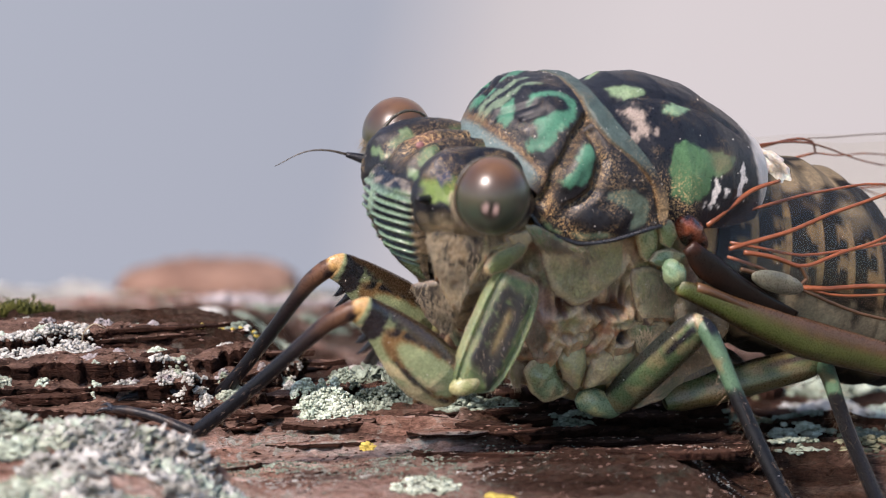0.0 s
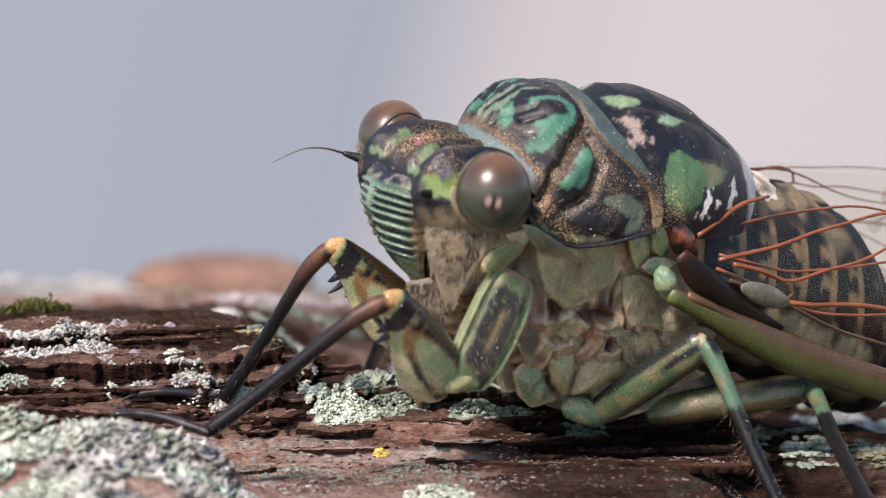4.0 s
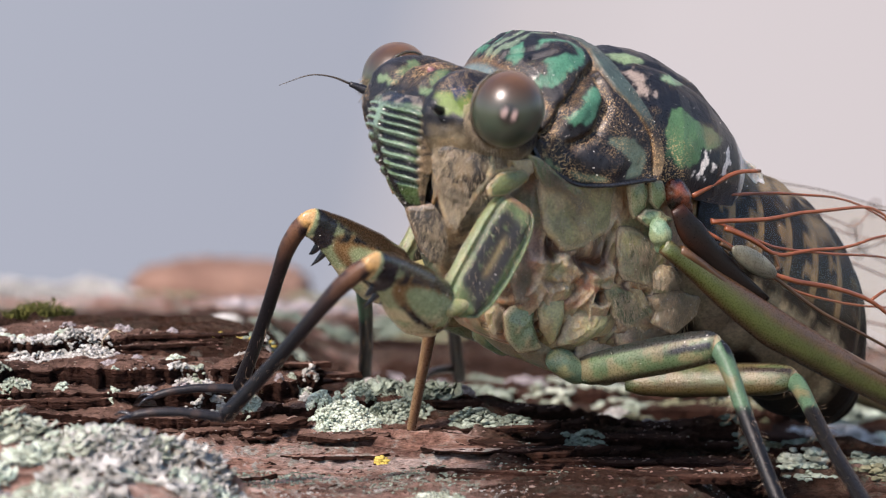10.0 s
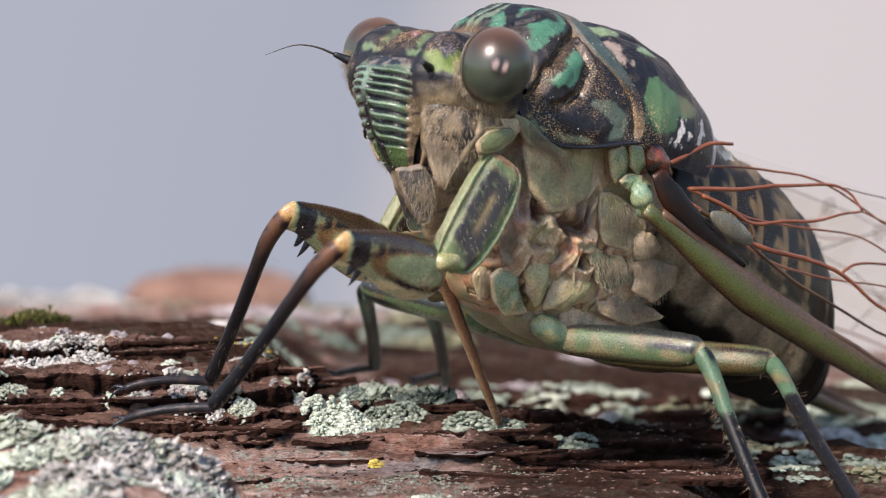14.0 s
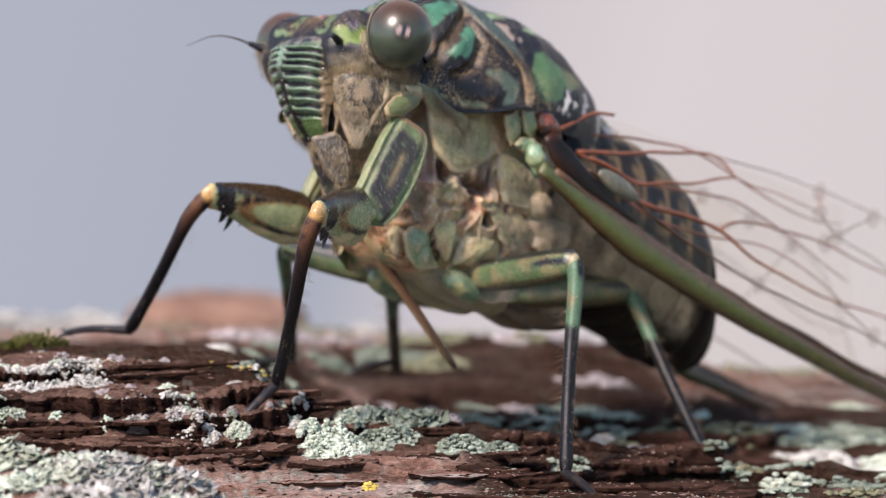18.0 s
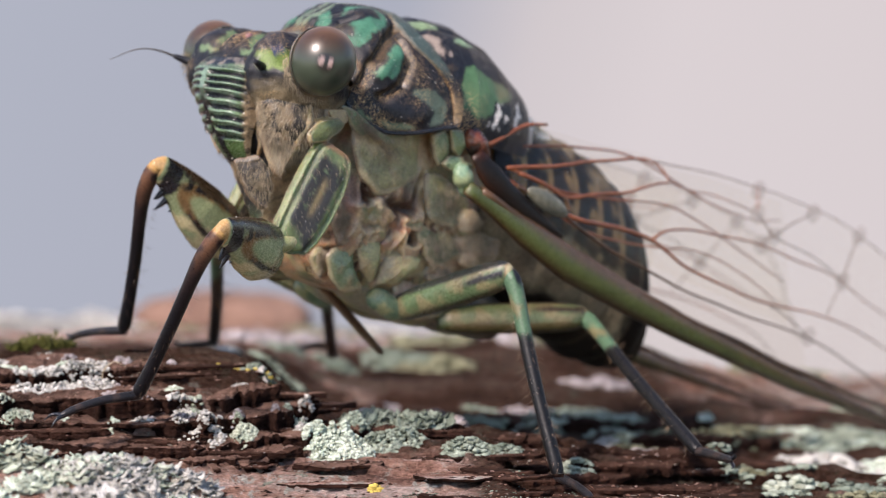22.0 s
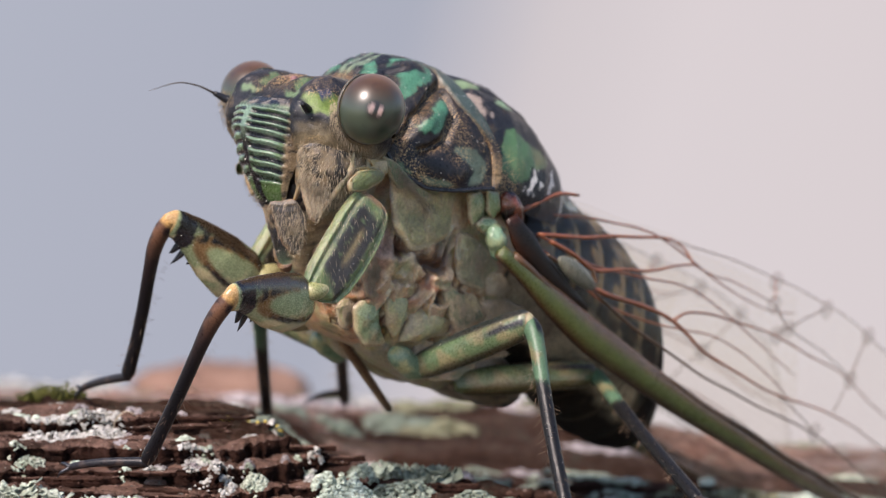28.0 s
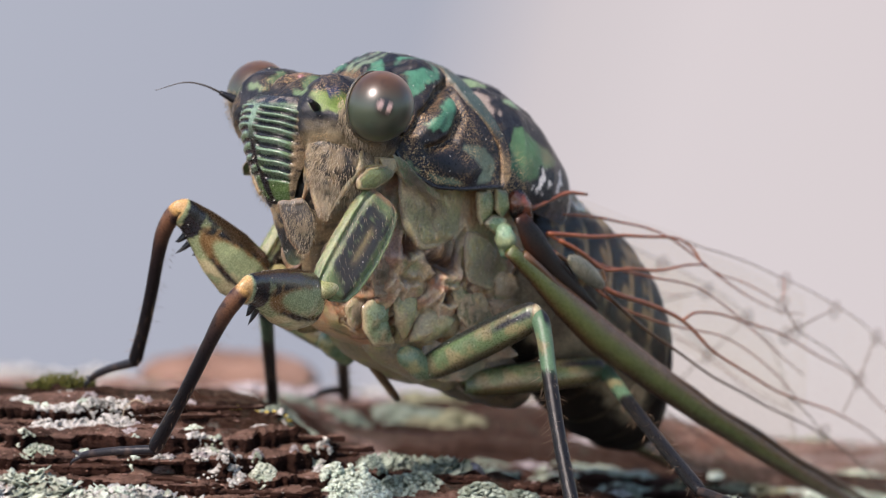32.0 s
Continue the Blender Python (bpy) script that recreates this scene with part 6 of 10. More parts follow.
for k in range(58):
    x, y = rng.uniform(-19, -8.0), rng.uniform(-15.5, -6.6)
    size = rng.uniform(0.5, 1.25)
    if k % 3:
        rosette(x, y, size, int(50 * size) + 20, 20 + k, rng.choice((LICHEN, LICHEN_MINT, LICHEN_GREY)), "pale grey-green leafy lichen mat")
    else:
        crust(x, y, size, int(260 * size), 20 + k, rng.choice((LICHEN_GREY, LICHEN, LICHEN_LILAC)), "pale grey crusty lichen mat", grain=0.09, dome=0.12)
# fine grains and specks near the feet
crust(-2.45, 0.2, 0.22, 40, 60, LICHEN_YELLOW, "small bright yellow lichen spot", grain=0.085, dome=0.12)
crust(2.5, -7.2, 0.4, 40, 61, LICHEN_YELLOW, "small mustard yellow lichen bud", grain=0.14)
crust(-5.8, -2.6, 1.6, 420, 57, LICHEN_MID, "thin grey lichen grains", grain=0.04, dome=0.05)
crust(-1.5, -3.0, 2.2, 520, 58, LICHEN_MID, "thin grey lichen grains", grain=0.038, dome=0.05)
crust(-0.2, -5.6, 1.0, 300, 59, LICHEN, "powdery pale green lichen", grain=0.09, dome=0.3)
rng = random.Random(31)
for k in range(14):
    x, y = rng.uniform(-9, 12), rng.uniform(-6, 3)
    crust(x, y, rng.uniform(0.5, 1.4), rng.randint(40, 110), 300 + k, rng.choice((LICHEN_GREY, LICHEN_DULL)), "sparse grey lichen grains", grain=0.035, dome=0.04)
rng = random.Random(63)
for k in range(30):
    x, y = rng.uniform(-10, 8), rng.uniform(8.5, 20)
    crust(x, y, rng.uniform(0.35, 0.9), rng.randint(60, 160), 600 + k, rng.choice((LICHEN_GREY, LICHEN_LILAC, LICHEN_MID, LICHEN_DULL)), "grey knobbly lichen cushion behind the ledges", grain=0.13, flatness=0.8, dome=0.55)
for k in range(26):
    x = rng.uniform(-19, -6)
    y = rng.uniform(3.2, 8.6)
    crust(x, y, rng.uniform(0.12, 0.4), rng.randint(30, 110), 640 + k, rng.choice((LICHEN_GREY, LICHEN_GREY, LICHEN_MINT, LICHEN_LILAC)), "small white crusty lichen on a bark ledge", grain=0.05, flatness=0.95, dome=0.2)
# the soft pale green ground beside and behind the body
for k, (x, y, s, n) in enumerate([(11.5, 12.0, 1.8, 200), (14.5, 10.0, 1.6, 170), (10.0, 16.0, 2.2, 220), (15.0, 6.5, 1.0, 110), (18.0, 12.0, 2.2, 200), (13.0, 22.0, 3.0, 220), (7.0, 24.0, 2.4, 180), (19.0, 22.0, 3.0, 200)] ):
    crust(x, y, s, n, 160 + k, (LICHEN, LICHEN_MID, LICHEN_OLIVE)[k % 3], "pale green lichen crust on the falling side of the log", grain=0.2, flatness=0.55, dome=0.3)
rng = random.Random(91)
for k in range(34):
    x, y = rng.uniform(14, 30), rng.uniform(9, 34)
    crust(x, y, rng.uniform(0.7, 1.9), rng.randint(90, 190), 500 + k, rng.choice((LICHEN, LICHEN_GREY, LICHEN_MINT, LICHEN_MID)), "pale lichen crust on the falling side of the log", grain=0.24, flatness=0.5, dome=0.25)
for k in range(10):
    x, y = rng.uniform(12, 21), rng.uniform(3, 9)
    crust(x, y, rng.uniform(0.5, 1.2), rng.randint(90, 190), 560 + k, rng.choice((LICHEN_DULL, LICHEN_OLIVE, LICHEN_MID)), "pale lichen crust on the falling side of the log", grain=0.16, flatness=0.5, dome=0.2)
# far white and green bands, soft in the distance
for k, (x, y, s, n) in enumerate([(-30, 84, 4.2, 520), (-24.5, 86, 3.0, 360), (-36, 83, 3.8, 360), (-4.5, 88, 2.5, 240)]):
    crust(x, y, s, 2 * n, 180 + k, label="far pale lichen band", grain=0.22, flatness=0.8, dome=1.5)
for k, (x, y, s, n) in enumerate([(-8, 84, 3.0, 260), (2.0, 83, 3.8, 300), (12, 60, 3.0, 260), (20, 52, 3.0, 260), (-17, 66, 2.8, 200)]):
    crust(x, y, s, n, 190 + k, LICHEN_OLIVE, "far olive green lichen band", grain=0.3, flatness=0.6, dome=0.3)
# loose grit and splinters
for k, (mat, n, big) in enumerate(((BARK_DARK, 2600, 0.11), (BARK, 2600, 0.09), (LICHEN_GREY, 500, 0.045), (CHUNK, 1200, 0.07))):
    rng = random.Random(70 + k)
    pieces = []
    for _ in range(n):
        px, py = rng.uniform(-20, 14), rng.uniform(-7, 9)
        h, s, a = surface(px, py), big * rng.uniform(0.25, 1.0) ** 1.5, rng.uniform(0, 3.14)
        lx, ly, lz = s * rng.uniform(1, 2.6), s * rng.uniform(0.5, 1), s * rng.uniform(0.3, 0.8)
        c, q = math.cos(a * 0.35 - 0.5), math.sin(a * 0.35 - 0.5)
        corners = [(lx, 0, 0), (0, ly, rng.uniform(-0.3, 0.3) * lz), (-lx, 0, 0), (0, -ly, 0), (0.2 * lx, 0.1 * ly, lz), (0, 0, -lz)]
        pieces.append(([(px + c * i - q * j, py + q * i + c * j, h + m) for i, j, m in corners], [(0, 1, 4), (1, 2, 4), (2, 3, 4), (3, 0, 4), (1, 0, 5), (2, 1, 5), (3, 2, 5), (0, 3, 5)]))
    v, f = joined(pieces)
    tagged(link("bark_grit", v, f, mat, smooth=False), "loose crumbs and splinters strewn over the bark", "bark crumbs", "bark crumbs", "stuff")
v, f, al = tube([(-13.9, 5.9, 2.6), (-13.8, 5.8, 3.0), (-13.4, 5.8, 3.35), (-13.1, 5.8, 3.25), (-12.9, 5.9, 3.1)], [0.03, 0.03, 0.026, 0.02, 0.01], 6)
tagged(link("bast_fibre", v - np.array([-13.9, 5.9, 2.5]), f, HAIR, at=(-13.9, 5.9, 2.5)), "thin curled tan fibre sticking up from bark", "bark fibre")



def moss_tuft(x, y, size, count, seed):
    r = random.Random(seed)
    pieces = []
    for _ in range(count):
        d, a = size * math.sqrt(r.random()), r.uniform(0, 6.283)
        p = np.array([x + 1.5 * d * math.cos(a), y + 0.8 * d * math.sin(a), 0])
        p[2] = surface(p[0], p[1]) - 0.05
        h = r.uniform(0.35, 0.95) * (1.2 - 0.6 * d / size)
        lean = np.array([r.uniform(-0.5, 0.5), r.uniform(-0.5, 0.5), 1])
        v, f, al = tube([p, p + lean * h * 0.5, p + lean * h + [0.1, 0, 0]], [0.07, 0.06, 0.02], 5, fine=1)
        pieces.append((v, f))
        for q in range(5):
            b, base = r.uniform(0, 6.283), p + lean * h * (0.25 + 0.15 * q)
            out = np.array([math.cos(b), math.sin(b), 0.7]) * 0.26
            s = np.array([-math.sin(b), math.cos(b), 0]) * 0.05
            pieces.append(([base - s, base + s, base + out * 0.6 + s * 1.2, base + out, base + out * 0.6 - s * 1.2, base + out * 0.5 + [0, 0, -0.02]], [(0, 1, 2, 3, 4), (1, 0, 5), (0, 4, 5), (4, 3, 5), (3, 2, 5), (2, 1, 5)]))
    v, f = joined(pieces)
    c = np.array([x, y, 0])
    tagged(link("moss_tuft", v - c, f, MOSS, at=(x, y, 0)), "green tuft of moss on the bark", "moss", "moss tufts", "stuff")


moss_tuft(-17.3, 12.6, 0.95, 170, 5)
moss_tuft(-14.5, 19, 0.9, 60, 6)
moss_tuft(-15.0, 80, 3.0, 130, 7)

# far behind: a soft grey-blue and rosy distance
v, f, u, w = sheet(lambda a, b: ((a - 0.5) * 2600, 1100 + 0 * a, (b - 0.5) * 1500), 2, 2)
tagged(link("backdrop", v, f, BACKDROP, smooth=False), "out-of-focus grey-blue and rosy distance", "backdrop", kind="structure")


# ---- how the cicada moves ----
def motions():
    walk(cicada, [
        (0, pose(0.00591, 0.00250, 0.00930, 7.89, 8.73, 28.25)),
        (0.5, pose(0.00594, 0.00196, 0.00949, 9.36, 8.83, 28.22)),
        (1, pose(0.00596, 0.00187, 0.00957, 10.61, 8.70, 28.94)),
        (1.5, pose(0.00606, 0.00197, 0.00948, 9.37, 9.72, 28.45)),
        (2, pose(0.00608, 0.00201, 0.00942, 9.11, 10.05, 28.20)),
        (2.5, pose(0.00600, 0.00215, 0.00941, 8.87, 9.99, 28.02)),
        (3, pose(0.00552, 0.00251, 0.00941, 7.32, 10.02, 28.32)),
        (3.5, pose(0.00518, 0.00280, 0.00938, 6.42, 10.70, 29.87)),
        (5.5, pose(0.00460, 0.00414, 0.00914, 2.54, 12.76, 31.03)),
        (6, pose(0.00465, 0.00431, 0.00916, 1.72, 12.35, 31.47)),
        (6.5, pose(0.00473, 0.00421, 0.00932, 2.30, 12.74, 31.37)),
        (7, pose(0.00480, 0.00407, 0.00953, 2.38, 13.65, 31.40)),
        (7.5, pose(0.00484, 0.00392, 0.00973, 2.29, 14.81, 31.55)),
        (8, pose(0.00486, 0.00381, 0.00994, 2.16, 15.94, 31.83)),
        (8.5, pose(0.00488, 0.00379, 0.01025, 2.06, 16.76, 32.06)),
        (9, pose(0.00494, 0.00373, 0.01063, 1.91, 17.69, 32.32)),
        (9.5, pose(0.00494, 0.00361, 0.01106, 1.51, 18.65, 32.34)),
        (10, pose(0.00477, 0.00359, 0.01141, 0.57, 19.60, 32.77)),
        (10.5, pose(0.00454, 0.00376, 0.01170, -1.24, 20.46, 33.20)),
        (11, pose(0.00444, 0.00395, 0.01194, -2.20, 20.94, 33.59)),
        (11.5, pose(0.00432, 0.00409, 0.01213, -2.46, 21.33, 33.92)),
        (12, pose(0.00425, 0.00426, 0.01227, -2.52, 21.67, 34.03)),
        (12.5, pose(0.00436, 0.00422, 0.01255, -3.02, 22.41, 34.32)),
        (13, pose(0.00458, 0.00424, 0.01278, -3.66, 22.99, 34.15)),
        (13.5, pose(0.00448, 0.00467, 0.01266, -3.43, 22.70, 34.48)),
        (14, pose(0.00428, 0.00519, 0.01242, -3.56, 22.30, 34.85)),
        (14.5, pose(0.00423, 0.00556, 0.01233, -3.56, 22.05, 34.77)),
        (16.5, pose(0.00291, 0.00909, 0.01137, -3.28, 22.25, 33.75)),
        (17, pose(0.00207, 0.01023, 0.01166, -3.70, 23.05, 34.34)),
        (17.5, pose(0.00113, 0.01224, 0.01199, -5.19, 23.26, 34.48)),
        (18, pose(0.00049, 0.01507, 0.01290, -9.59, 23.05, 36.17)),
        (18.5, pose(0.00019, 0.01612, 0.01241, -6.57, 22.56, 36.21)),
        (19, pose(-0.00050, 0.01598, 0.01227, -5.65, 22.68, 36.01)),
        (19.5, pose(-0.00141, 0.01553, 0.01239, -5.13, 22.77, 36.54)),
        (20, pose(-0.00232, 0.01460, 0.01250, -5.14, 22.50, 37.05)),
        (20.5, pose(-0.00269, 0.01367, 0.01266, -4.53, 21.55, 37.31)),
        (21, pose(-0.00286, 0.01315, 0.01276, -4.53, 21.18, 37.66)),
        (21.5, pose(-0.00297, 0.01289, 0.01284, -4.52, 20.67, 37.70)),
        (22, pose(-0.00279, 0.01271, 0.01299, -3.98, 20.38, 37.61)),
        (22.5, pose(-0.00256, 0.01231, 0.01318, -3.99, 20.31, 37.99)),
        (23, pose(-0.00253, 0.01187, 0.01337, -3.58, 20.41, 38.25)),
        (23.5, pose(-0.00243, 0.01124, 0.01359, -3.18, 20.18, 39.22)),
        (24, pose(-0.00180, 0.01066, 0.01366, -2.31, 20.95, 39.75)),
        (24.5, pose(-0.00145, 0.01031, 0.01377, -1.80, 21.48, 40.05)),
        (25, pose(-0.00125, 0.01011, 0.01378, -1.37, 21.98, 40.34)),
        (25.5, pose(-0.00117, 0.01002, 0.01372, -0.96, 22.53, 40.52)),
        (27.5, pose(-0.00176, 0.00939, 0.01342, -1.82, 24.09, 41.14)),
        (28, pose(-0.00180, 0.00942, 0.01356, -1.37, 23.68, 40.21)),
        (28.5, pose(-0.00184, 0.00933, 0.01355, -1.94, 23.59, 40.87)),
        (29, pose(-0.00176, 0.00936, 0.01350, -2.52, 23.51, 40.97)),
        (29.5, pose(-0.00177, 0.00936, 0.01351, -2.48, 23.46, 40.47)),
        (30, pose(-0.00180, 0.00926, 0.01352, -2.42, 23.51, 40.46)),
        (30.5, pose(-0.00177, 0.00912, 0.01342, -1.81, 23.43, 40.84)),
        (31, pose(-0.00177, 0.00894, 0.01344, -0.84, 23.35, 40.83)),
        (31.5, pose(-0.00189, 0.00875, 0.01340, -1.54, 23.62, 41.11)),
        (32, pose(-0.00196, 0.00876, 0.01327, -2.73, 23.59, 40.34)),
    ])
    walk(moving['near_fore_femur'], [
        (0, pose(-0.00530, -0.00320, -0.00690, -13.95, -25.82, 174.41)),
        (0.5, pose(-0.00536, -0.00326, -0.00687, -15.16, -25.99, 177.49)),
        (1, pose(-0.00529, -0.00317, -0.00692, -13.58, -25.61, 175.57)),
        (1.5, pose(-0.00530, -0.00322, -0.00688, -14.81, -25.38, 177.37)),
        (2, pose(-0.00531, -0.00322, -0.00690, -15.25, -26.97, 179.88)),
        (2.5, pose(-0.00524, -0.00324, -0.00690, -15.68, -27.76, -178.57)),
        (3, pose(-0.00533, -0.00315, -0.00691, -17.41, -34.39, -170.03)),
        (3.5, pose(-0.00530, -0.00320, -0.00690, -18.94, -33.74, -167.03)),
        (5.5, pose(-0.00530, -0.00320, -0.00690, -25.37, -23.79, -165.47)),
        (6, pose(-0.00525, -0.00320, -0.00692, -22.96, -23.24, -173.56)),
        (6.5, pose(-0.00529, -0.00318, -0.00692, -24.87, -19.91, -171.39)),
        (7, pose(-0.00529, -0.00320, -0.00690, -24.38, -17.26, -172.16)),
        (7.5, pose(-0.00530, -0.00320, -0.00690, -24.48, -14.66, -170.06)),
        (8, pose(-0.00531, -0.00322, -0.00691, -23.95, -13.72, -167.59)),
        (8.5, pose(-0.00530, -0.00318, -0.00691, -23.43, -12.06, -166.15)),
        (9, pose(-0.00528, -0.00320, -0.00691, -22.27, -10.35, -166.10)),
        (9.5, pose(-0.00529, -0.00321, -0.00688, -20.79, -7.69, -164.35)),
        (10, pose(-0.00531, -0.00322, -0.00691, -20.22, -4.95, -162.95)),
        (10.5, pose(-0.00534, -0.00321, -0.00688, -19.70, -1.16, -163.68)),
        (11, pose(-0.00529, -0.00321, -0.00688, -19.27, 0.93, -164.75)),
        (11.5, pose(-0.00532, -0.00322, -0.00688, -19.62, 2.73, -165.11)),
        (12, pose(-0.00528, -0.00312, -0.00695, -19.86, 3.53, -164.45)),
        (12.5, pose(-0.00532, -0.00320, -0.00691, -19.77, 8.75, -168.13)),
        (13, pose(-0.00534, -0.00333, -0.00681, -19.94, 13.58, -172.59)),
        (13.5, pose(-0.00530, -0.00320, -0.00689, -19.21, 11.87, -172.07)),
        (14, pose(-0.00529, -0.00317, -0.00693, -19.67, 10.11, -171.60)),
        (14.5, pose(-0.00530, -0.00320, -0.00690, -20.42, 9.50, -171.44)),
        (16.5, pose(-0.00530, -0.00320, -0.00690, -18.59, 5.43, -157.76)),
        (17, pose(-0.00536, -0.00336, -0.00688, -16.62, 6.67, -155.54)),
        (17.5, pose(-0.00541, -0.00315, -0.00724, -14.06, 8.46, -148.98)),
        (18, pose(-0.00527, -0.00321, -0.00630, -4.11, 22.64, -146.79)),
        (18.5, pose(-0.00506, -0.00300, -0.00703, -23.56, 18.49, -176.33)),
        (19, pose(-0.00528, -0.00320, -0.00691, -19.12, 17.99, -165.21)),
        (19.5, pose(-0.00524, -0.00311, -0.00686, -16.90, 15.47, -156.98)),
        (20, pose(-0.00540, -0.00317, -0.00691, -15.06, 8.46, -153.12)),
        (20.5, pose(-0.00535, -0.00322, -0.00694, -15.21, 5.65, -151.45)),
        (21, pose(-0.00532, -0.00324, -0.00690, -14.81, 5.18, -151.30)),
        (21.5, pose(-0.00534, -0.00320, -0.00693, -14.83, 3.98, -150.40)),
        (22, pose(-0.00528, -0.00312, -0.00691, -14.57, 7.34, -152.53)),
        (22.5, pose(-0.00526, -0.00327, -0.00689, -15.00, 11.16, -157.40)),
        (23, pose(-0.00529, -0.00313, -0.00689, -13.30, 10.16, -155.81)),
        (23.5, pose(-0.00538, -0.00316, -0.00692, -13.46, 11.05, -158.16)),
        (24, pose(-0.00527, -0.00328, -0.00690, -15.49, 16.17, -166.01)),
        (24.5, pose(-0.00531, -0.00322, -0.00688, -15.44, 18.93, -169.51)),
        (25, pose(-0.00530, -0.00323, -0.00689, -15.39, 20.68, -171.68)),
        (25.5, pose(-0.00530, -0.00320, -0.00690, -15.17, 21.28, -171.70)),
        (27.5, pose(-0.00530, -0.00320, -0.00690, -15.06, 20.82, -167.48)),
        (28, pose(-0.00530, -0.00311, -0.00688, -13.18, 20.97, -163.88)),
        (28.5, pose(-0.00534, -0.00323, -0.00691, -14.75, 21.12, -166.24)),
        (29, pose(-0.00526, -0.00324, -0.00689, -15.63, 20.01, -168.40)),
        (29.5, pose(-0.00529, -0.00316, -0.00690, -14.89, 19.58, -167.40)),
        (30, pose(-0.00533, -0.00319, -0.00687, -14.83, 19.90, -166.54)),
        (30.5, pose(-0.00527, -0.00323, -0.00692, -15.10, 18.09, -166.29)),
        (31, pose(-0.00528, -0.00315, -0.00691, -14.00, 17.50, -163.83)),
        (31.5, pose(-0.00534, -0.00325, -0.00689, -14.15, 17.70, -164.56)),
        (32, pose(-0.00530, -0.00320, -0.00690, -15.03, 17.56, -162.85)),
    ])
